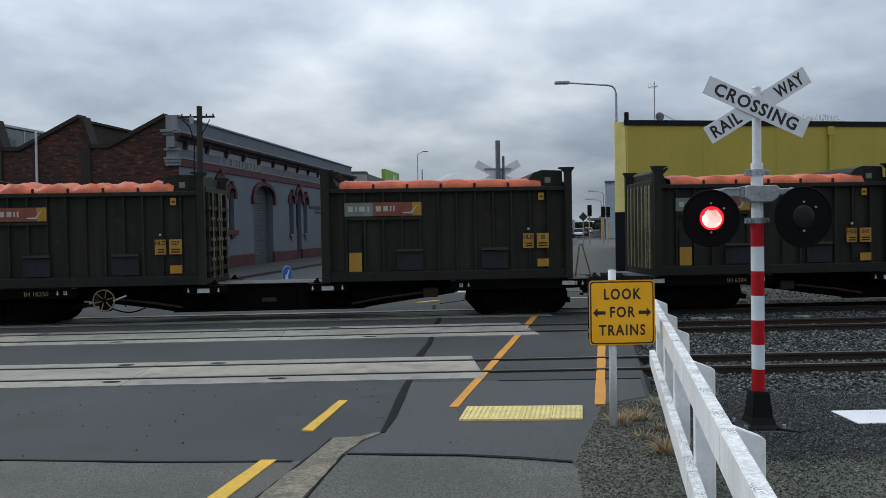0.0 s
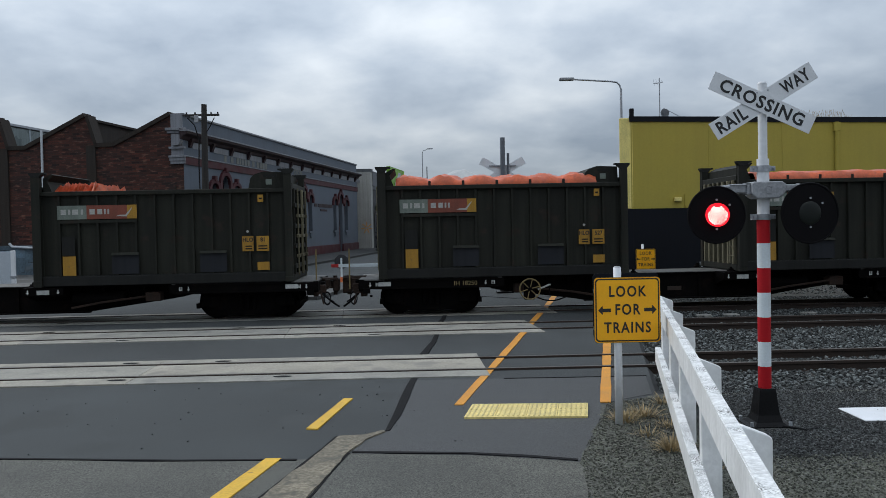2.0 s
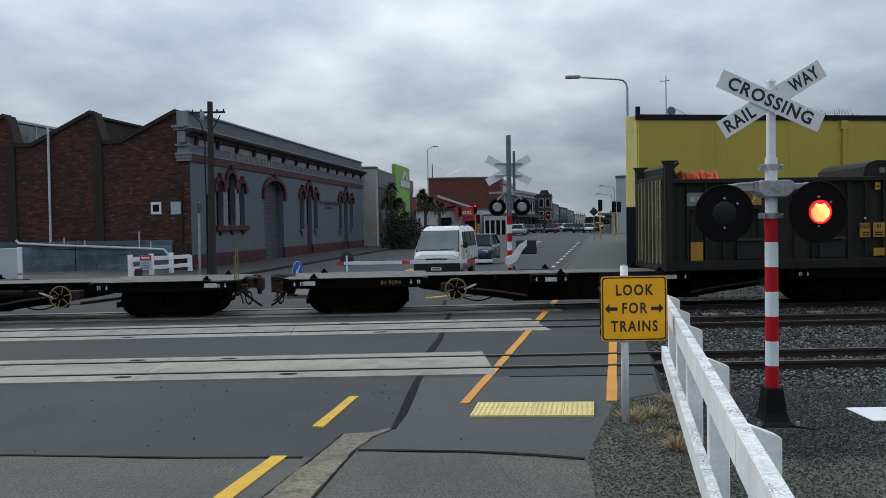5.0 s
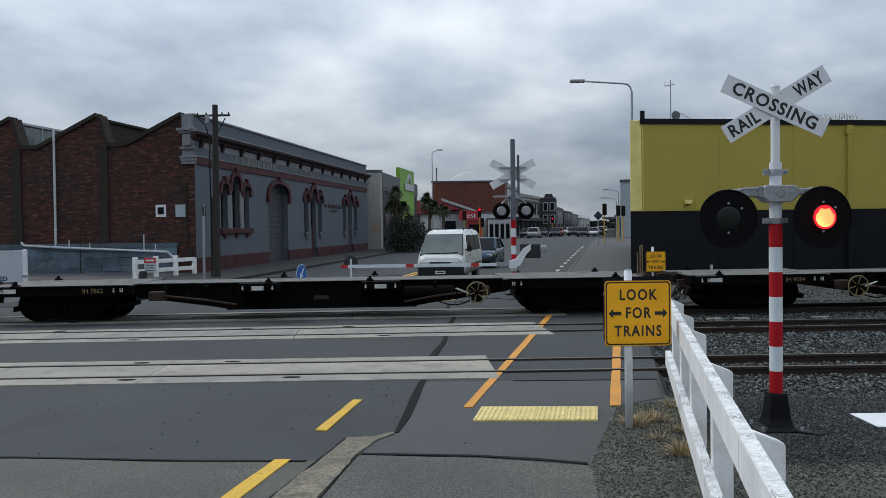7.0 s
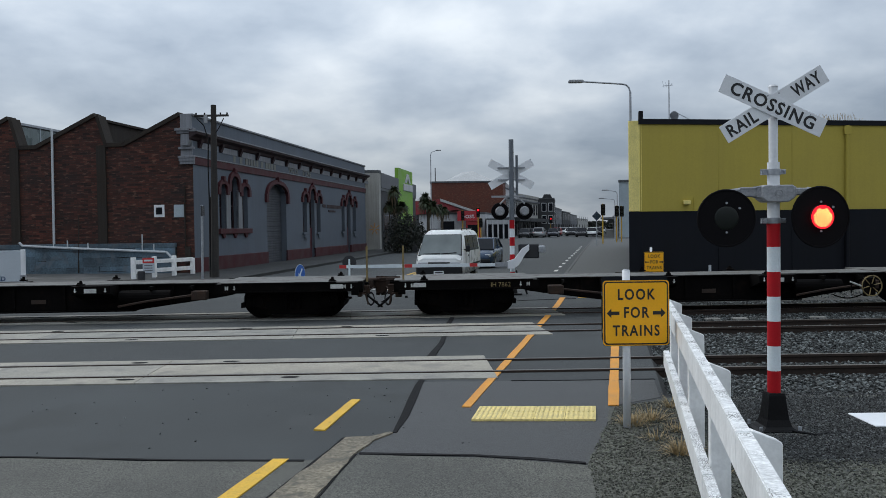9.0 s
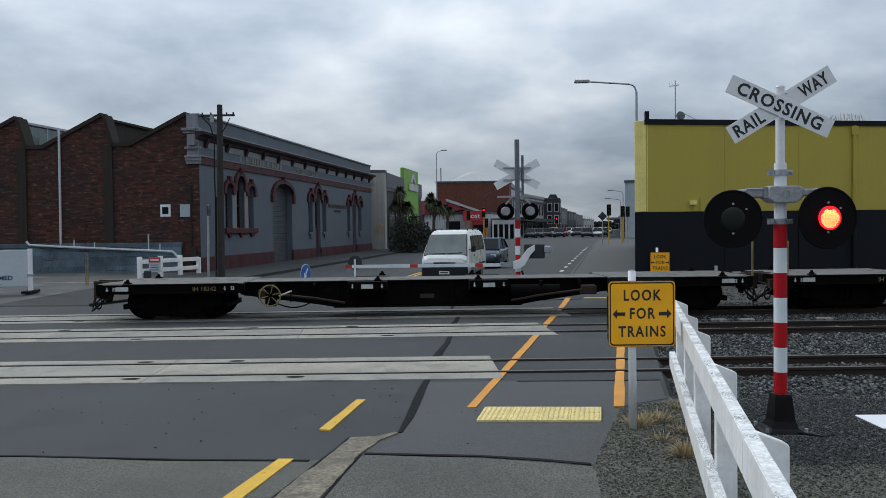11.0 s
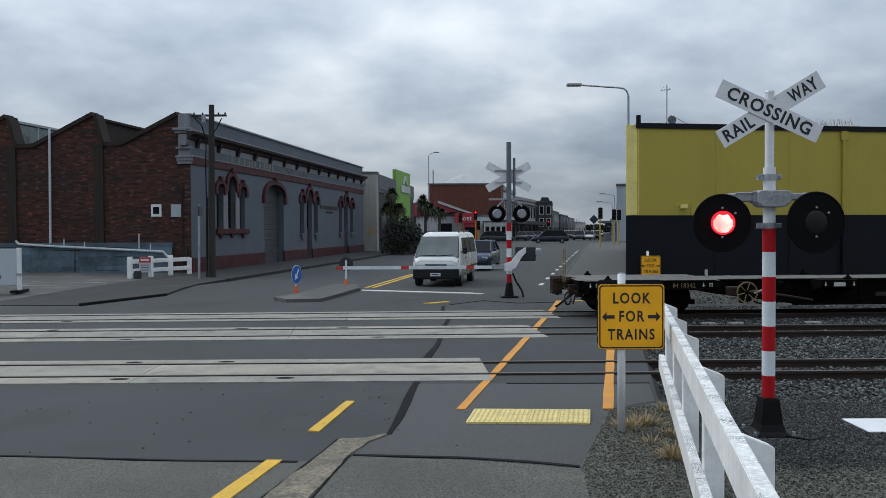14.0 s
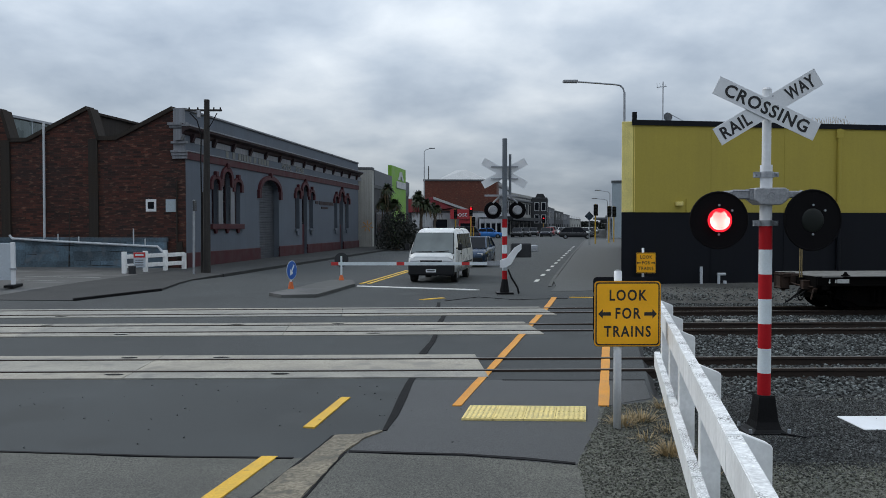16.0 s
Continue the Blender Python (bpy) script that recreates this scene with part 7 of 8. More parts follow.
def loft(bm, sections):
    """Skins rows of points of equal count, closed at both ends."""
    rows = [[bm.verts.new(p) for p in s] for s in sections]
    n = len(rows[0])
    for a, b in zip(rows, rows[1:]):
        for i in range(n):
            bm.faces.new((a[i], a[(i + 1) % n], b[(i + 1) % n], b[i]))
    bm.faces.new(rows[0][::-1]); bm.faces.new(rows[-1])
    bmesh.ops.recalc_face_normals(bm, faces=list(bm.faces))
    return bm


def van(x, y, yaw):
    """Front towards -y."""
    t = thing("van", pose(x, y, gz(y + 1), 0, 0, yaw), "white minibus van with a grey front bumper waiting at the barrier", "van")
    W = 0.845
    def sec(yy, zb, zs, zt, wb, wt):
        return [(-wb, yy, zb), (wb, yy, zb), (wb + 0.01, yy, (zb + zs) / 2), (wb, yy, zs), (wt, yy, zt - 0.10), (wt - 0.16, yy, zt), (-wt + 0.16, yy, zt), (-wt, yy, zt - 0.10), (-wb, yy, zs), (-wb - 0.01, yy, (zb + zs) / 2)]
    bm = loft(bmesh.new(), [sec(0.0, 0.42, 0.80, 0.88, W - 0.07, W - 0.10), sec(0.06, 0.36, 0.88, 0.98, W - 0.02, W - 0.06), sec(0.22, 0.34, 0.98, 1.08, W, W - 0.05), sec(0.85, 0.34, 1.08, 1.84, W, W - 0.13),
                             sec(1.3, 0.34, 1.08, 1.93, W, W - 0.13), sec(4.2, 0.34, 1.08, 1.93, W, W - 0.13), sec(4.5, 0.36, 1.08, 1.88, W - 0.01, W - 0.14), sec(4.6, 0.42, 1.05, 1.78, W - 0.04, W - 0.16)])
    bmesh.ops.bevel(bm, geom=[e for e in bm.edges if e.calc_face_angle(0) > 0.5], offset=0.045, segments=3, affect="EDGES")
    part("body", bm, VAN_WHITE, t, "white body", True)
    bm = bmesh.new()
    for c in (((-0.76, 0.205, 1.045), (0.76, 0.205, 1.045), (0.67, 0.77, 1.735), (-0.67, 0.77, 1.735)),):
        v = [bm.verts.new((p[0], p[1] - 0.02, p[2] + 0.02)) for p in c]
        u = [bm.verts.new((p[0], p[1] + 0.04, p[2] - 0.03)) for p in c]
        bm.faces.new(v); bm.faces.new(u[::-1])
        for i in range(4):
            bm.faces.new((v[i], u[i], u[(i + 1) % 4], v[(i + 1) % 4]))
    seal = bmesh.new()
    c = ((-0.79, 0.215, 1.02), (0.79, 0.215, 1.02), (0.69, 0.79, 1.76), (-0.69, 0.79, 1.76))
    v = [seal.verts.new((p[0], p[1] - 0.012, p[2] + 0.012)) for p in c]
    u = [seal.verts.new((p[0], p[1] + 0.05, p[2] - 0.05)) for p in c]
    seal.faces.new(v); seal.faces.new(u[::-1])
    for i in range(4):
        seal.faces.new((v[i], u[i], u[(i + 1) % 4], v[(i + 1) % 4]))
    part("windscreen_seal", seal, BUMPER, t, "black rubber seal")
    part("windscreen", bm, WINDSCREEN, t, "windscreen coloured pale to imitate reflected sky")
    part("wipers", tube(tube(bmesh.new(), [(-0.6, 0.20, 1.09), (0.0, 0.19, 1.10)], 0.012), [(0.05, 0.20, 1.09), (0.6, 0.195, 1.13)], 0.012), BLACK_MATT, t)
    for s in (-1, 1):
        for a, b in ((0.72, 1.5), (1.62, 2.75), (2.85, 4.1)):
            bm = bmesh.new()
            c = ((a + (0.18 if a < 1 else 0), 1.16), (b, 1.16), (b, 1.72), (a + (0.42 if a < 1 else 0), 1.72))
            o = [bm.verts.new((s * (W + 0.012 - (z - 1.08) * 0.155), yy, z)) for yy, z in c]
            i_ = [bm.verts.new((s * (W - 0.05 - (z - 1.08) * 0.155), yy, z)) for yy, z in c]
            bm.faces.new(o); bm.faces.new(i_[::-1])
            for k in range(4):
                bm.faces.new((o[k], i_[k], i_[(k + 1) % 4], o[(k + 1) % 4]))
            part("side_window", bm, WINDOW, t)
        part("mirror", bx(bx(bmesh.new(), *sorted((s * (W + 0.04), s * (W + 0.2))), 0.42, 0.5, 1.15, 1.38, 0.02), *sorted((s * (W - 0.03), s * (W + 0.06))), 0.44, 0.48, 1.2, 1.24), BUMPER, t)
        part("headlight", bx(bmesh.new(), *sorted((s * 0.42, s * 0.76)), -0.015, 0.05, 0.66, 0.80, 0.015), LAMP_GLASS, t)
        part("door_handle", bx(bmesh.new(), *sorted((s * (W + 0.005), s * (W + 0.035))), 1.25, 1.4, 0.98, 1.02), BUMPER, t)
        part("door_seam", bx(bmesh.new(), *sorted((s * (W + 0.002), s * (W + 0.012))), 1.545, 1.56, 0.45, 1.75), BUMPER, t)
        part("side_strip", bx(bmesh.new(), *sorted((s * (W + 0.002), s * (W + 0.022))), 1.3, 4.2, 0.62, 0.68), BUMPER, t)
    part("bumper", bx(bmesh.new(), -W + 0.02, W - 0.02, -0.06, 0.3, 0.26, 0.66, 0.05), BUMPER, t, "grey front bumper")
    part("grille", bx(bmesh.new(), -0.4, 0.4, -0.015, 0.04, 0.72, 0.80, 0.01), BUMPER, t)
    p = part("plate", bx(bmesh.new(), -0.18, 0.18, -0.075, -0.061, 0.38, 0.49), SIGN_WHITE, t, "white registration plate")
    part("plate_bar", bx(bmesh.new(), -0.14, 0.14, -0.08, -0.0755, 0.415, 0.455), SIGN_BLACK, p)
    for wx in (-0.74, 0.74):
        for wy in (0.65, 3.3):
            wheel(t, wx, wy, 0.31, 0.2)
    bm = bmesh.new()
    for wx in (-0.6, 0.6):
        rod(bm, (wx, 1.4, 1.97), (wx, 3.8, 1.97), 0.018, seg=6)
        for wy in (1.4, 2.6, 3.8):
            rod(bm, (wx, wy, 1.9), (wx, wy, 1.97), 0.018, seg=6)
    part("roof_rails", bm, BUMPER, t)
    return t


van(-0.24, 28.5, -10.5)


def sedan(name, m, paint, words, L=4.4, W=0.85, H=1.42, hatch=False):
    """Front towards -y."""
    t = thing(name, m, words, "car")
    def sec(yy, zb, zt, w):
        return [(-w + 0.05, yy, zb), (w - 0.05, yy, zb), (w, yy, zb + 0.12), (w, yy, zt - 0.12), (w - 0.1, yy, zt), (-w + 0.1, yy, zt), (-w, yy, zt - 0.12), (-w, yy, zb + 0.12)]
    body = [sec(0.0, 0.35, 0.62, W - 0.14), sec(0.12, 0.24, 0.72, W - 0.05), sec(0.5, 0.2, 0.8, W), sec(1.2, 0.2, 0.9, W), sec(L - 1.1, 0.2, 0.95, W), sec(L - 0.2, 0.24, 0.95 if not hatch else 0.98, W - 0.05), sec(L, 0.36, 0.8, W - 0.13)]
    part("body", loft(bmesh.new(), body), paint, t, "painted body", True)
    y0, y1, y2, y3 = (1.05, 1.75, L - 1.35, L - 0.55) if not hatch else (1.0, 1.75, L - 0.75, L - 0.15)
    def roofsec(yy, z, w):
        return [(-W + 0.08, yy, 0.85), (W - 0.08, yy, 0.85), (w, yy, z), (-w, yy, z)]
    cab = [roofsec(y0, 0.9, W - 0.1), roofsec(y1, H - 0.02, W - 0.22), roofsec((y1 + y2) / 2, H, W - 0.22), roofsec(y2, H - 0.04, W - 0.23), roofsec(y3, 0.95, W - 0.12)]
    part("cabin_glass", loft(bmesh.new(), cab), WINDOW, t, "dark windows")
    bm = bmesh.new()
    loft(bm, [[(-W + 0.2, y1 - 0.03, H - 0.05), (W - 0.2, y1 - 0.03, H - 0.05), (W - 0.24, y1 + 0.1, H + 0.02), (-W + 0.24, y1 + 0.1, H + 0.02)], [(-W + 0.2, y2 + 0.05, H - 0.07), (W - 0.2, y2 + 0.05, H - 0.07), (W - 0.26, y2 - 0.1, H + 0.015), (-W + 0.26, y2 - 0.1, H + 0.015)]])
    part("roof", bm, paint, t)
    for s in (-1, 1):
        for (ya, za, yb, zb) in ((y0, 0.9, y1, H - 0.02), ((y1 + y2) / 2, 0.9, (y1 + y2) / 2, H), (y3, 0.94, y2, H - 0.04)):
            part("pillar", rod(bmesh.new(), (s * (W - 0.085), ya, za), (s * (W - 0.215), yb, zb), 0.035, seg=6), paint, t)
    for s in (-1, 1):
        part("headlight", bx(bmesh.new(), *sorted((s * 0.45, s * (W - 0.1))), 0.03, 0.14, 0.56, 0.68, 0.02), LAMP_GLASS, t)
        part("tail_light", bx(bmesh.new(), *sorted((s * 0.5, s * (W - 0.08))), L - 0.1, L - 0.02, 0.66, 0.82, 0.02), BAR_RED, t)
        part("mirror", bx(bmesh.new(), *sorted((s * (W - 0.02), s * (W + 0.14))), y0 + 0.35, y0 + 0.45, 0.92, 1.05, 0.02), paint, t)
    part("bumper", bx(bmesh.new(), -W + 0.12, W - 0.12, -0.03, 0.1, 0.28, 0.46, 0.03), BUMPER, t)
    for wx in (-W + 0.1, W - 0.1):
        for wy in (0.85, L - 0.85):
            wheel(t, wx, wy, 0.31, 0.2)
    return t


HATCH = sedan("hatchback_car", pose(1.42, 38.6, gz(40), 0, 0, -12), CAR_BLUEGREY, "dark blue-grey hatchback waiting behind the van", 4.1, 0.83, 1.43, True)
part("headlight_bulb", rod(bmesh.new(), (-0.6, 0.0, 0.62), (-0.6, 0.02, 0.62), 0.05, seg=12), HEADLAMP_ON, HATCH, "lit headlamp")


CAR_C = sedan("blue_sedan", pose(0, 113, gz(113)), CAR_BLUE, "bright blue sedan crossing the far intersection", 4.5)
CAR_A = sedan("dark_suv", pose(0, 103, gz(103)), CAR_NAVY, "dark navy SUV crossing the far intersection", 4.7, 0.9, 1.68, True)
CAR_B = sedan("charcoal_car", pose(0, 108, gz(108)), CAR_DARK, "charcoal car crossing the far intersection", 4.6, 0.88, 1.55, True)
CAR_D = sedan("silver_wagon", pose(0, 112, gz(112)), CAR_SILVER, "silver station wagon driving away down the street", 4.5, 0.88, 1.55, True)
for i, (x, y, yaw, paint, word) in enumerate((
    (13.6, 128, -12, CAR_DARK, "dark car parked along the far street"), (15.6, 134, -12, CAR_DARK, "dark car parked along the far street"), (17.0, 128, -12, CAR_NAVY, "navy car on the far street"),
    (19.5, 142, -12, CAR_RED, "red car on the far street"), (21.5, 138, -12, CAR_DARK, "dark car on the far street"), (23.0, 150, -12, VAN_WHITE, "white car on the far street"), (12.0, 124, -12, CAR_DARK, "dark car parked along the far street"),
    (21.0, 125, -12, CAR_DARK, "dark car waiting on the far street"), (22.8, 126, -12, VAN_WHITE, "white car waiting on the far street"), (24.6, 131, -12, CAR_DARK, "dark car waiting on the far street"), (27.6, 147, -12, CAR_SILVER, "silver car on the far street"),
    (29.5, 158, -12, CAR_DARK, "dark car on the far street"), (34.5, 178, -12, VAN_WHITE, "white car on the far street"), (30.5, 190, -12, CAR_DARK, "dark car on the far street"), (38.5, 200, -12, CAR_DARK, "dark car on the far street"),
    (24.6, 170, -12, CAR_SILVER, "silver car on the far street"), (27.5, 176, -12, CAR_DARK, "dark car on the far street"), (26.0, 160, -12, CAR_SILVER, "silver car on the far street"))):
    sedan("far_car", pose(x, y, gz(y), 0, 0, yaw), paint, word, 4.4, 0.86, 1.45, i % 2 == 0)
t = thing("far_truck", pose(50.5, 236, gz(236), 0, 0, -12), "yellow fronted truck far down the street", "truck")
part("cab", bx(bmesh.new(), -1.1, 1.1, 0, 2.0, 0.5, 2.5, 0.1), SIGNAL_YELLOW, t)
part("windscreen", bx(bmesh.new(), -0.95, 0.95, -0.02, 0.03, 1.55, 2.25), WINDOW, t)
part("tray", bx(bmesh.new(), -1.15, 1.15, 2.1, 7.0, 0.8, 2.9, 0.05), WHITE_WALL, t)
for wx in (-0.95, 0.95):
    for wy in (0.9, 5.5):
        wheel(t, wx, wy, 0.45, 0.28)


# ---- far street ----
FAR_SCALE = 1.0


def building(name, poly, z1, material, label, parapet=None, roof=None):
    """poly: its plan, counter-clockwise; walls to z1."""
    t = thing(name, Matrix.Translation((0, 0, 2.17 * (1 - FAR_SCALE))) @ Matrix.Scale(FAR_SCALE, 4), label, "building")
    part("wall", prism(bmesh.new(), poly, "z", 0.0, z1), material, t)
    c = Vector((sum(p[0] for p in poly) / len(poly), sum(p[1] for p in poly) / len(poly)))
    big = [(c.x + (p[0] - c.x) * 1.012, c.y + (p[1] - c.y) * 1.012) for p in poly]
    part("roof", prism(bmesh.new(), big, "z", z1, z1 + 0.25), roof or parapet or ROOF_GREY, t)
    return t


def face_windows(t, a, b, rows, n, w, h, glass=None, frame=None, proud=0.05):
    """n windows in each row (their sill heights) along the wall foot a to b, whose outside is on the right of that way."""
    a, b = Vector(a), Vector(b)
    d = (b - a).normalized()
    ang = math.atan2(d.y, d.x)
    L = (b - a).length
    for z in rows:
        for i in range(n):
            s = L * (i + 0.5) / n
            p = a + d * s
            m = Matrix.Translation((p.x, p.y, 0)) @ Matrix.Rotation(ang, 4, "Z")
            bm = bx(bmesh.new(), -w / 2 - 0.12, w / 2 + 0.12, -proud, 0.02, z - 0.12, z + h + 0.12, 0, m)
            f = part("window", bm, frame or STUCCO_PALE, t)
            part("pane", bx(bmesh.new(), -w / 2, w / 2, -proud - 0.02, -proud - 0.002, z, z + h, 0, m), glass or WINDOW, f)


def st(s, d):
    """A place s metres along the street from the crossing and d to the right of its left building line."""
    a = radians(STREET)
    return (-6.9 + (s - 66) * math.sin(a) + d * math.cos(a), s + 0 - d * math.sin(a))


# pale block and green fronted shop on the left side
t = building("white_building", [(-7.05, 69.3), (-5.66, 69.5), (-5.55, 70.2), (-14, 70.4), (-14, 69.3)], 6.95, CREAM, "pale plain rendered building beside the wool store")
bm = bmesh.new()
for k in range(7):
    a = radians(52 * k)
    m = Matrix.Translation((-6.05, 69.33, 2.15)) @ Matrix.Rotation(a, 4, "Y")
    bx(bm, -0.028, 0.028, -0.01, 0.0, 0.1, 0.5, 0, m)
part("graffiti_tag", bm, ORANGE_PAINT, t, "faded orange spray-painted tag")
# charcoal wall colour carries the shadow of the recess below the grey fascia
t = building("green_shop", [(-5.6, 70.4), (-3.35, 92), (-14, 94), (-14, 70.4)], 5.5, CHARCOAL_WALL, "long grey shop with a tall lime green sign wall")
part("fascia", prism(bmesh.new(), [(-5.5, 70.42), (-3.25, 92), (-13.9, 94), (-13.9, 70.42)], "z", 5.76, 7.05), GREY_WALL, t, "grey fascia panels")
for i in range(6):
    y0 = 71.2 + i * 3.4
    if 77.5 < y0 < 88:
        continue
    x0 = -5.6 + 2.25 * (y0 - 70.4) / 21.6
    m = Matrix.Translation((x0 + 0.06, y0, 0)) @ Matrix.Rotation(radians(84), 4, "Z")
    w = part("shop_window", bx(bmesh.new(), 0, 2.6, -0.05, 0.02, 0.6, 3.4, 0, m), GREY_WALL, t)
    part("pane", bx(bmesh.new(), 0.12, 2.48, -0.08, -0.055, 0.7, 3.3, 0, m), WINDOW, w)
g = part("sign_wall", prism(bmesh.new(), [(-4.55, 79.6), (-3.46, 87.0), (-3.8, 87.05), (-4.9, 79.65)], "z", 0.3, 8.15), GREEN_SIGN, t, "tall lime green sign wall")
m = Matrix.Translation((-4.005, 83.3, 0)) @ Matrix.Rotation(math.atan2(7.4, 1.09), 4, "Z")
part("sign_plate", bx(bmesh.new(), -1.5, 3.2, -0.12, -0.02, 6.0, 6.7, 0.02, m), WHITE_WALL, g, "white plate with a plain mark")
bm = prism(bmesh.new(), [(-0.6, 6.85), (0.2, 6.85), (0.8, 7.35), (1.4, 6.85), (2.2, 6.85), (1.2, 7.75), (0.4, 7.75)], "y", -0.1, -0.02)
bm.transform(m)
part("sign_mark", bm, WHITE_WALL, g)

# low shops at the corner of the side street
t = building("low_shop", [(6.1, 117.5), (9.3, 118.2), (11.2, 130), (6.1, 130)], 3.2, WHITE_WALL, "low pale shop with white columns and dark windows")
face_windows(t, (6.1, 117.5), (9.3, 118.2), (0.5,), 4, 0.5, 2.0, WINDOW, GREY_WALL)
for i in range(5):
    p = Vector((6.1, 117.2)).lerp(Vector((9.3, 117.9)), i / 4)
    part("column", bx(bmesh.new(), p.x - 0.1, p.x + 0.1, p.y - 0.1, p.y + 0.1, 0.3, 3.2), WHITE_WALL, t)
# red roofed corner shop; from here on plans are drawn at 1 : 1.12
FAR_SCALE = 1.12
t = building("corner_shop", [(-3.4, 105), (1.7, 105.5), (5.3, 107), (7.0, 116), (-3, 120)], 3.9, WHITE_WALL, "white corner shop with a red gabled roof and red sign")
bm = prism(bmesh.new(), [(-3.8, 3.9), (1.9, 4.5), (-0.6, 5.9), (-3.9, 5.6)], "y", 104.6, 116)
part("gable_roof", bm, ROOF_RED, t, "red gabled roof")
bm = prism(bmesh.new(), [(-0.6, 5.95), (4.0, 4.3), (4.0, 4.0), (-0.6, 5.6)], "y", 104.4, 110)
part("roof_verge", bm, ROOF_WHITE, t)
s = part("shop_sign", bx(bmesh.new(), 1.6, 4.4, 104.3, 104.6, 3.05, 4.3), RED_SHOP, t, "red shop sign")
part("shop_wall", bx(bmesh.new(), 2.7, 4.6, 104.5, 104.8, 0.1, 3.04), RED_SHOP, t, "red shop wall")
lettering("lettering", "post", 0.95, REFLECT_WHITE, s, pose(2.95, 104.28, 3.65) @ FACE, 0.01, 1.0)
part("shop_window", bx(bmesh.new(), -0.6, 1.2, 104.9, 105.2, 0.6, 3.0), WINDOW, t)
part("shop_window", bx(bmesh.new(), 2.9, 4.3, 104.44, 104.49, 0.6, 2.5), WINDOW, t)
# big brick hall with a pale hipped roof
t = building("brick_hall", [(-2.2, 125), (9.1, 125.5), (11.1, 140), (-2, 145)], 9.1, BRICK_FAR, "tall red brick hall with a pale hipped roof")
bm = bmesh.new()
a = [(-0.2, 127.0, 9.36), (7.8, 127.4, 9.36), (10.2, 139.0, 9.36), (-0.4, 143.0, 9.36)]
lo = [bm.verts.new(p) for p in a]
hi = [bm.verts.new(p) for p in ((2.9, 132, 11.2), (4.6, 131.5, 11.3), (5.6, 137, 11.3), (3.0, 138, 11.2))]
bm.faces.new(hi)
for i in range(4):
    bm.faces.new((lo[i], lo[(i + 1) % 4], hi[(i + 1) % 4], hi[i]))
part("hipped_roof", bm, ROOF_WHITE, t, "pale hipped roof")
part("chimney", bx(bmesh.new(), -1.5, -1.36, 125, 125.14, 9.2, 11.4), CHARCOAL_WALL, t)
# row of two storey shops
row = [((9.7, 130.2), (13.2, 148.0), 8.3, WHITE_WALL, "white two-storey shop with a balustraded parapet"),
       ((13.3, 148.2), (19.4, 169.0), 7.5, CREAM, "cream two-storey shop row with a dark verandah")]
for a, b, h, m_, lab in row:
    d = (Vector(b) - Vector(a)).normalized()
    nl = Vector((-d.y, d.x)) * 6
    t = building("shop_row", [a, b, (b[0] + nl.x, b[1] + nl.y), (a[0] + nl.x, a[1] + nl.y)], h, m_, lab)
    face_windows(t, a, b, (4.5,), 7, 1.3, 2.0, WINDOW, GREY_WALL)
    # charcoal frames put the shade under the verandah into the shopfront colour
    face_windows(t, a, b, (0.5,), 5, 2.9, 2.5, WINDOW, CHARCOAL_WALL)
    part("cornice", prism(bmesh.new(), [a, (a[0] + 0.45, a[1] - 0.05), (b[0] + 0.45, b[1] - 0.05), b], "z", 6.9, 7.15), GREY_WALL, t)
    rt = Vector((d.y, -d.x))
    p0, p1 = Vector(a) + rt * 2.4, Vector(b) + rt * 2.4
    part("verandah", prism(bmesh.new(), [a, (p0.x, p0.y), (p1.x, p1.y), b], "z", 3.1, 3.7), CHARCOAL_WALL, t, "dark verandah roof")
    n = 14
    for i in range(n):
        q = Vector(a).lerp(Vector(b), (i + 0.5) / n)
        part("parapet_block", bx(bmesh.new(), q.x - 0.3, q.x + 0.3, q.y - 0.3, q.y + 0.3, h + 0.25, h + 0.75), m_, t)
t = building("dark_hotel", [(20.1, 170), (23.0, 170.4), (25.9, 190), (14, 194), (12, 170)], 7.9, CHARCOAL_WALL, "dark grey three-storey corner building with white window frames")
face_windows(t, (20.1, 170), (23.0, 170.4), (2.8, 5.4), 2, 0.8, 1.6, WINDOW, WHITE_WALL)
face_windows(t, (23.0, 170.4), (25.9, 190), (2.8, 5.4), 6, 1.0, 1.6, WINDOW, WHITE_WALL)
part("pediment", prism(bmesh.new(), [(20.5, 8.1), (22.6, 8.1), (22.2, 8.9), (20.9, 8.9)], "y", 170.1, 170.5), CHARCOAL_WALL, t)
for k, (a, b, h, m_) in enumerate((((26.3, 192), (31.0, 215), 6.4, GREY_WALL), ((31.4, 216), (38, 245), 6.0, CHARCOAL_WALL), ((38.2, 246), (46.5, 285), 5.6, GREY_WALL), ((47, 286), (61, 345), 4.6, CREAM))):
    d = (Vector(b) - Vector(a)).normalized()
    nl = Vector((-d.y, d.x)) * 15
    t = building("distant_shop", [a, b, (b[0] + nl.x, b[1] + nl.y), (a[0] + nl.x, a[1] + nl.y)], h, m_, "distant two-storey shop along the street")
    face_windows(t, a, b, (4.0,), 5, 1.4, 1.6)
    # ground-floor frames are charcoal to imitate shaded shopfronts
    face_windows(t, a, b, (0.8,), 4, 2.6, 1.8, WINDOW, CHARCOAL_WALL)
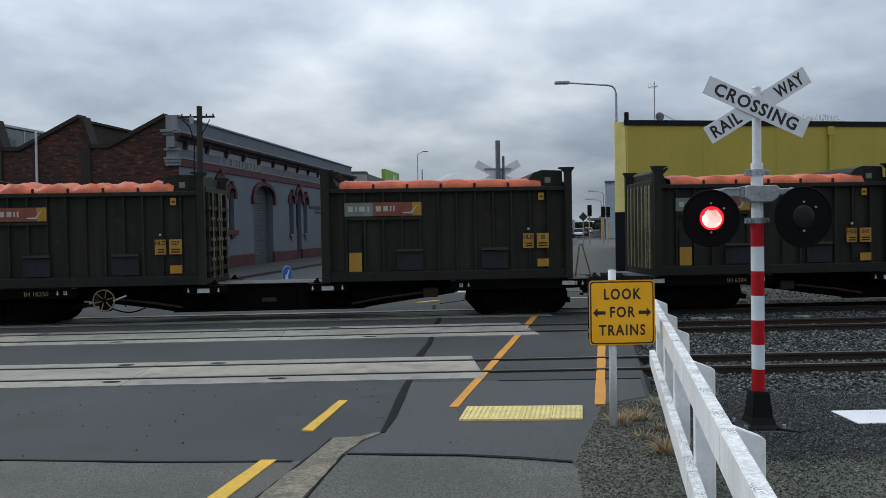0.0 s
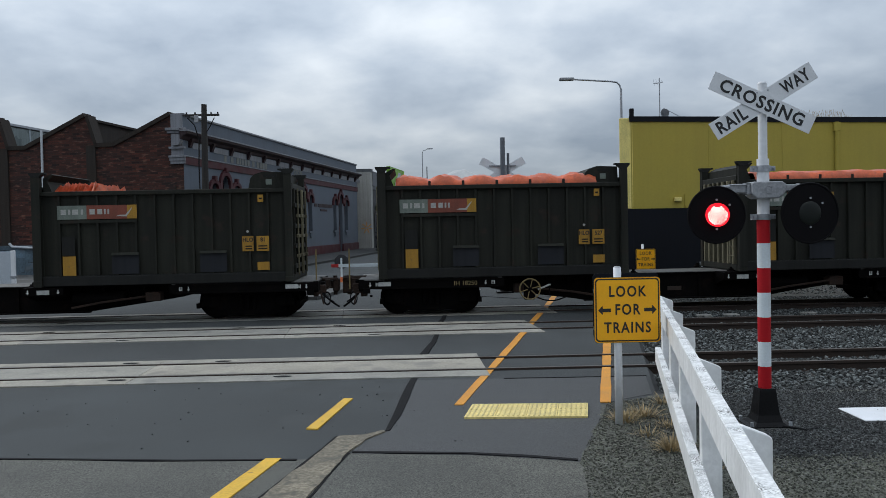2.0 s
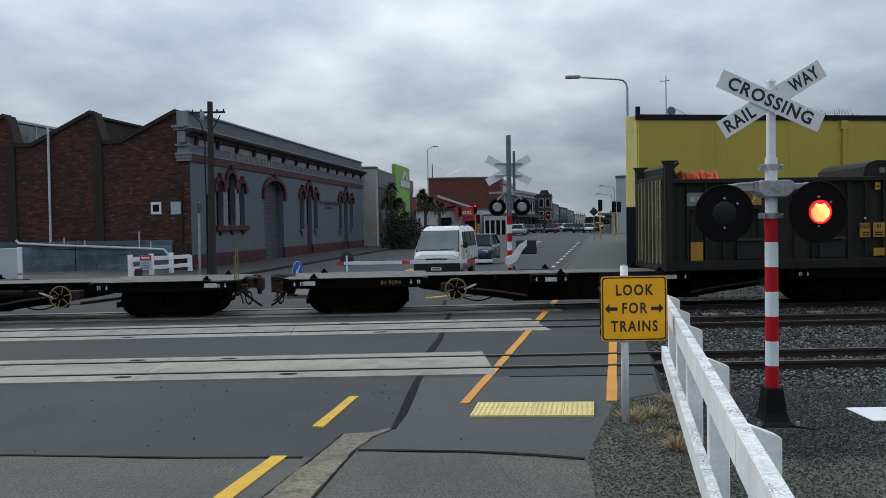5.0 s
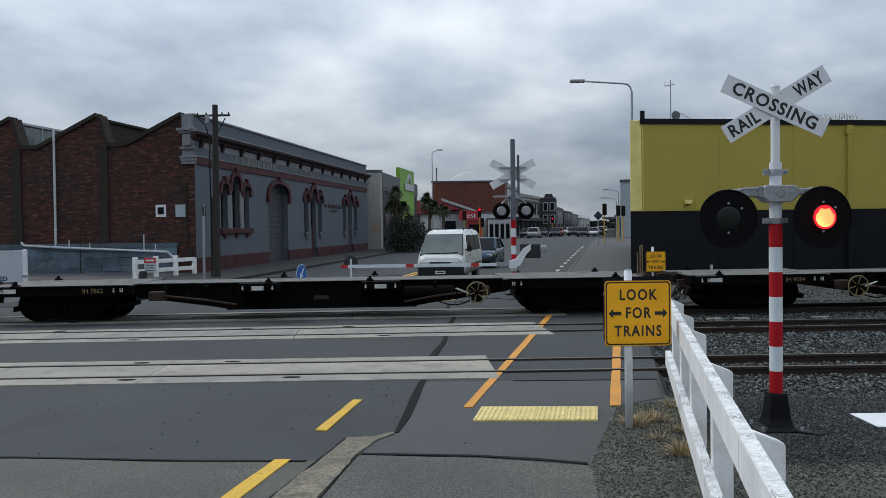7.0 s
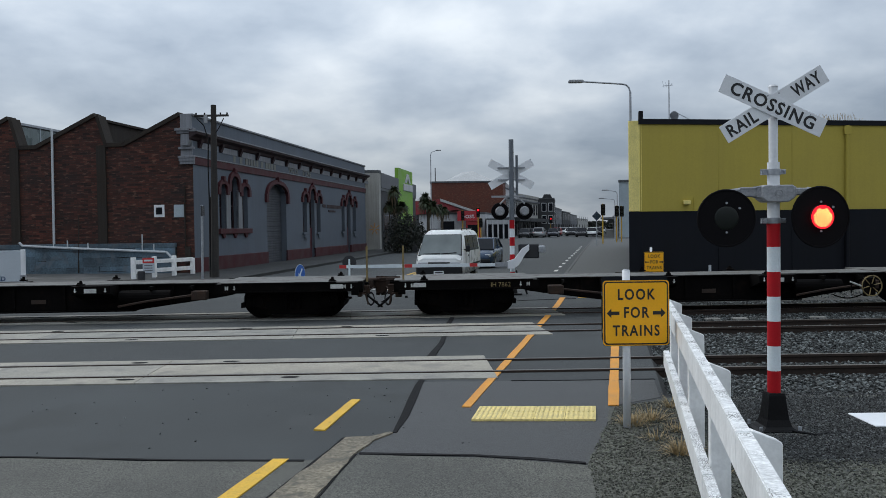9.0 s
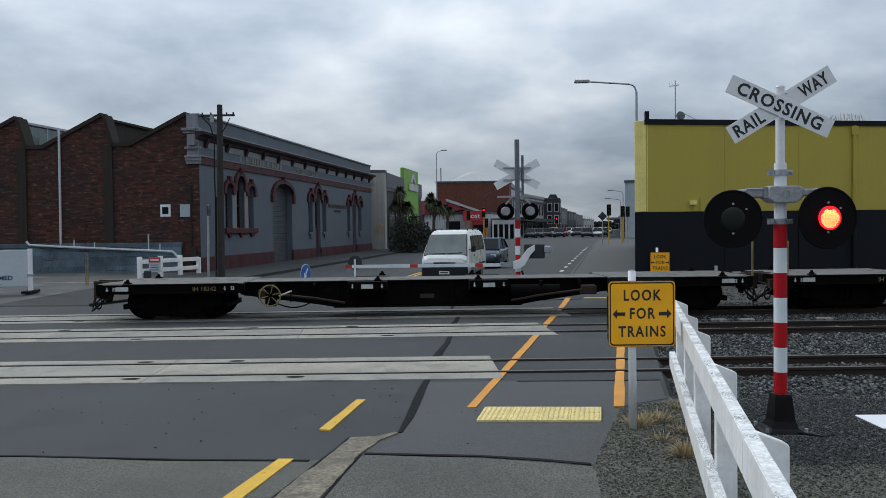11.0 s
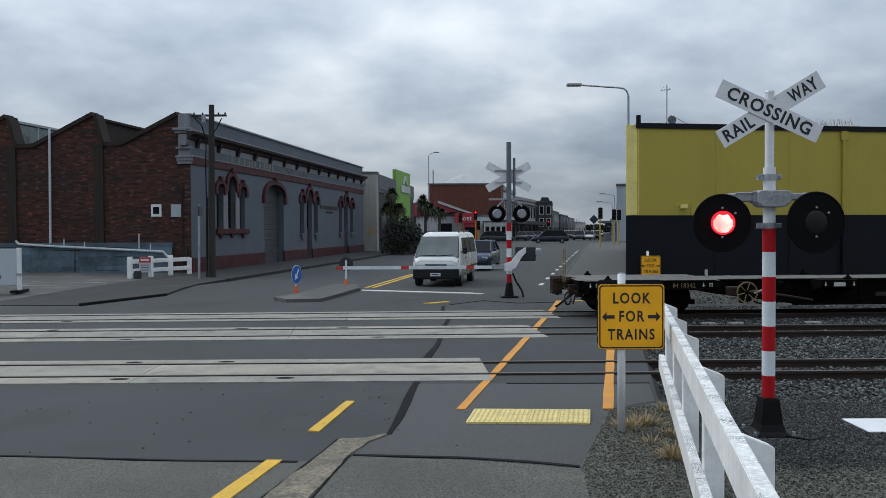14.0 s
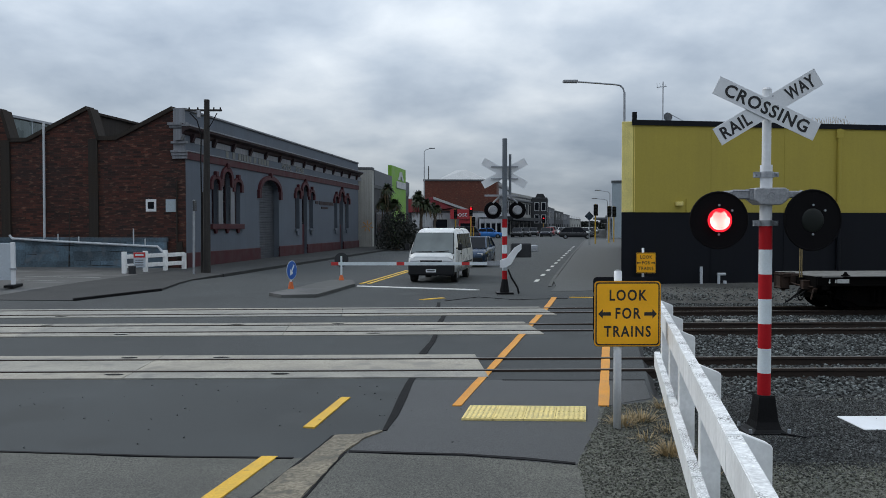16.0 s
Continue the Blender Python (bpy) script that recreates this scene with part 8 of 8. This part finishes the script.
# right side
for a, b, h, m_, lab in (((22.7, 105.4), (29.5, 134.0), 7.8, PALE_BLUE_WALL, "pale blue two-storey building beyond the corner"), ((29.9, 136.0), (39.0, 182.0), 4.6, WHITE_WALL, "low white building far along the street"), ((39.5, 184), (58, 280), 5.0, GREY_WALL, "distant grey building along the street")):
    d = (Vector(b) - Vector(a)).normalized()
    nr = Vector((d.y, -d.x)) * 14
    t = building("right_side_building", [a, (a[0] + nr.x, a[1] + nr.y), (b[0] + nr.x, b[1] + nr.y), b], h, m_, lab)
    face_windows(t, b, a, (3.9,), 5, 1.3, 1.6)
    # charcoal frames again stand in for shade below the verandah
    face_windows(t, b, a, (0.8,), 5, 2.0, 1.8, WINDOW, CHARCOAL_WALL)
    rl = Vector((-d.y, d.x))
    part("verandah", prism(bmesh.new(), [a, b, (b[0] + rl.x * 2.4, b[1] + rl.y * 2.4), (a[0] + rl.x * 2.4, a[1] + rl.y * 2.4)], "z", 3.0, 3.25), GREY_WALL, t)
FAR_SCALE = 1.0
# low closing backdrop behind the camera and to the sides
for poly, h in (([(-60, 80), (-17, 77), (-17, 100), (-60, 100)], 6.5), ([(-16, 118), (-4, 121), (-3, 160), (-60, 160), (-60, 118)], 6.0), ([(60, 36), (90, 40), (90, 90), (60, 90)], 6.0)):
    building("backdrop_block", poly, h, GREY_WALL, "plain grey building closing the view")


def traffic_light(x, y, h, lit, yaw=0):
    t = thing("traffic_light", pose(x, y, gz(y), 0, 0, yaw), "traffic light with a black head on a yellow post", "traffic light")
    part("post", rod(bmesh.new(), (0, 0, 0), (0, 0, h), 0.065, seg=8), SIGNAL_YELLOW, t)
    b = part("head", bx(bmesh.new(), -0.2, 0.2, -0.3, -0.08, h - 1.15, h - 0.05, 0.02), BLACK_MATT, t)
    for i in range(3):
        z = h - 0.28 - i * 0.37
        part("lens", rod(bmesh.new(), (0, -0.33, z), (0, -0.29, z), 0.13, seg=14), LED_RED if lit and i == 0 else LENS_DARK, b)


for x, y, h, lit in ((3.88, 95.0, 4.1, True), (2.1, 96.0, 3.8, False), (4.3, 97.5, 2.9, False), (15.6, 80.0, 4.0, False), (17.8, 84.0, 3.9, False), (18.75, 86.0, 3.9, False), (19.6, 150.0, 3.4, True)):
    traffic_light(x, y, h, lit)
t = thing("diamond_sign", pose(14.05, 75, gz(75)), "back of a diamond warning sign on a thin post", "road sign")
part("post", rod(bmesh.new(), (0, 0, 0), (0, 0, 3.2), 0.04, seg=8), GALV, t)
bm = box(-0.31, 0.31, -0.02, 0.0, -0.31, 0.31)
bm.transform(pose(0, -0.04, 2.75, 0, 45, 0))
part("panel", bm, CAR_BLUEGREY, t, "dark diamond panel")


# ---- plants ----
def leaf_fan(bm, c, r, n, rr, droop=0.3, width=0.06):
    for _ in range(n):
        a, e = rr.uniform(0, 2 * math.pi), rr.uniform(-0.5, 1.3)
        d = Vector((math.cos(a) * math.cos(e), math.sin(a) * math.cos(e), math.sin(e)))
        L = r * rr.uniform(0.7, 1.1)
        mid = c + d * L * 0.55
        tip = c + d * L + Vector((0, 0, -droop * L * (1.2 - e * 0.5)))
        s = d.cross(Vector((0, 0, 1)))
        s = (s.normalized() if s.length > 0.01 else Vector((1, 0, 0))) * width
        v = [bm.verts.new(c - s * 0.4), bm.verts.new(c + s * 0.4), bm.verts.new(mid + s), bm.verts.new(mid - s), bm.verts.new(tip)]
        bm.faces.new((v[0], v[1], v[2], v[3])); bm.faces.new((v[3], v[2], v[4]))


def cabbage_tree(x, y, h, heads, seed, spread=0.2):
    rr = random.Random(seed)
    t = thing("cabbage_tree", pose(x, y, gz(y)), "cabbage tree with spiky dark green leaf heads", "tree")
    bm = rod(bmesh.new(), (0, 0, 0), (0.05, 0, h * 0.55), 0.17, 0.13, seg=9)
    tips = []
    for k in range(heads):
        a = 2 * math.pi * k / heads + rr.uniform(-0.4, 0.4)
        e = Vector((math.cos(a) * h * rr.uniform(0.05, 0.12), math.sin(a) * h * rr.uniform(0.05, 0.12), h * rr.uniform(0.68, 0.95)))
        rod(bm, (0.05, 0, h * 0.53), e, 0.1, 0.06, seg=7)
        tips.append(e)
    part("trunk", bm, BARK, t)
    bm = bmesh.new()
    for e in tips:
        leaf_fan(bm, e, h * spread, 230, rr, 0.35, 0.075)
    part("crown", bm, LEAF, t)
    bm = bmesh.new()
    for e in tips:
        leaf_fan(bm, e - Vector((0, 0, 0.15)), h * 0.15, 25, rr, 1.2)
    part("dead_leaves", bm, DRY_LEAF, t)


cabbage_tree(-1.5, 70.0, 4.9, 3, 1, 0.17)
cabbage_tree(-4.1, 66.5, 5.1, 4, 2, 0.15)
cabbage_tree(-0.4, 98.0, 4.6, 3, 3, 0.15)


def shrub(x, y, rx, ry, h, n, seed, size=1.0):
    rr = random.Random(seed)
    t = thing("shrub", pose(x, y, gz(y)), "dense dark green shrub beside the footpath" if size == 1 else "distant dark trees closing the street", "shrub" if size == 1 else "trees")
    bm = bmesh.new()
    for k in range(6):
        rod(bm, (rr.uniform(-0.3, 0.3), rr.uniform(-0.3, 0.3), 0), (rr.uniform(-rx, rx) * 0.6, rr.uniform(-ry, ry) * 0.6, h * 0.7), 0.06, 0.02, seg=5)
    part("stems", bm, BARK, t)
    bm = bmesh.new()
    for _ in range(n):
        a, e, q = rr.uniform(0, 2 * math.pi), rr.uniform(0, 1.5), rr.random() ** 0.35
        lump = 1 + 0.22 * noise.noise(Vector((math.cos(a) * 1.7, math.sin(a) * 1.7, e * 2 + seed)))
        c = Vector((rx * q * lump * math.cos(a) * math.cos(e * 0.9), ry * q * lump * math.sin(a) * math.cos(e * 0.9), 0.15 + (h - 0.15) * q * lump * math.sin(e)))
        u = Vector((rr.uniform(-1, 1), rr.uniform(-1, 1), rr.uniform(-1, 1))).normalized() * rr.uniform(0.06, 0.13) * size
        w = u.cross(Vector((rr.uniform(-1, 1), rr.uniform(-1, 1), rr.uniform(-1, 1)))).normalized() * 0.05 * size
        bm.faces.new([bm.verts.new(c - u), bm.verts.new(c + w), bm.verts.new(c + u), bm.verts.new(c - w)])
    part("foliage", bm, LEAF_DARK, t)


shrub(-3.3, 63.5, 1.65, 2.2, 3.0, 3800, 5)
for x, y, rx, h, seed in ((76, 420, 16, 3.8, 11), (104, 430, 14, 5.0, 12)):
    shrub(x, y, rx, 6, h, 5000, seed, 8.0)
shrub(-2.4, 66.0, 1.3, 1.6, 2.2, 2200, 6)


# ---- motion of the train and the flashing lamps ----
S_ROWS = [(0, 0), (0.5, 2.49), (1, 4.97), (1.5, 7.42), (2, 9.88), (2.5, 12.33), (3, 14.78), (3.5, 17.22), (4, 19.66), (4.5, 22.11), (5, 24.56), (5.5, 26.98), (6, 29.4), (6.5, 31.81), (7, 34.21), (7.5, 36.61), (8, 39.03), (8.5, 41.44), (9, 43.83), (9.5, 46.2), (10, 48.54), (10.5, 50.83), (11, 53.07), (11.5, 55.24), (12, 57.34), (12.5, 59.33), (13, 61.23), (13.5, 63.03), (14, 64.71), (14.5, 66.28), (15, 67.78), (15.5, 69.24), (16, 70.68)]


def on_track(x, z):
    """A pose on the far track."""
    return pose(*askew(x, TRAIN_Y, SKEW[2]), z, 0, 0, SKEW[2])


def train_at(t):
    ts = [r[0] for r in S_ROWS]
    return float(np.interp(t, ts, [r[1] for r in S_ROWS]))


def motions():
    half = [round(0.5 * i, 2) for i in range(33)]
    for (w, wheels), c in zip(WAGON_SET, WAGON_C):
        walk(w, [(t, on_track(c + train_at(t), 0)) for t in half])
        for ob in wheels:
            x = ob.matrix_basis.translation.x
            rows = []
            for i in range(161):
                t = i / 10
                rows.append((t, pose(x, 0, 0.46, 0, math.degrees(train_at(t) / 0.405) % 360, 0)))
            walk(ob, rows)
    for ob, c in LOADS:
        walk(ob, [(t, on_track(c + train_at(t), DECK_Z + 0.01)) for t in half])
    # cars at the far intersection
    for ob, rows, y, yaw, half in ((CAR_A, [(0.0, 96.41), (13.0, 19.71), (13.5, 16.76), (14.0, 13.67), (14.5, 10.92), (15.0, 7.65), (15.5, 5.37), (16.0, 3.09)], 103.0, -96, -2.35), (CAR_B, [(0.0, -61.86), (13.5, 5.64), (14.0, 7.3), (15.0, 12.48), (15.5, 15.31), (16.0, 18.53)], 108.0, 84, 2.3), (CAR_C, [(0.0, -48.93), (14.5, 3.27), (15.0, 4.59), (15.5, 6.13), (16.0, 7.04)], 113.0, 84, 2.2)):
        walk(ob, [(t, pose(x + half, y, gz(y), 0, 0, yaw)) for t, x in rows])
    walk(CAR_D, [(t, pose(x, y, gz(y), 0, 0, 168)) for t, x, y in [(0.0, 8.04, 98), (5.0, 10.84, 112), (7.5, 14.0, 124), (9.0, 15.34, 130), (11.5, 19.25, 146), (12.0, 20.09, 149), (16.0, 24.49, 171)]])
    # the two lamps light in turn: the lit disc stands proud of its lens, or sinks behind it
    def blink(ob, phase):
        rows = []
        def state(t):
            return (((t - 0.3325) % 0.6735) < 0.345) == phase
        out, back = -0.020, 0.02
        last = state(0.0)
        rows.append((0.0, pose(0, out if last else back, 0)))
        for f in range(1, 481):
            s = state(f / 30)
            if s != last:
                rows.append(((f - 1) / 30, pose(0, out if last else back, 0)))
                rows.append((f / 30, pose(0, out if s else back, 0)))
                last = s
        rows.append((16.0, pose(0, out if last else back, 0)))
        seen, clean = set(), []
        for t, m in rows:
            if frame(t) not in seen:
                seen.add(frame(t))
                clean.append((t, m))
        walk(ob, clean)
    blink(LED_LEFT, True)
    blink(LED_RIGHT, False)


motions()
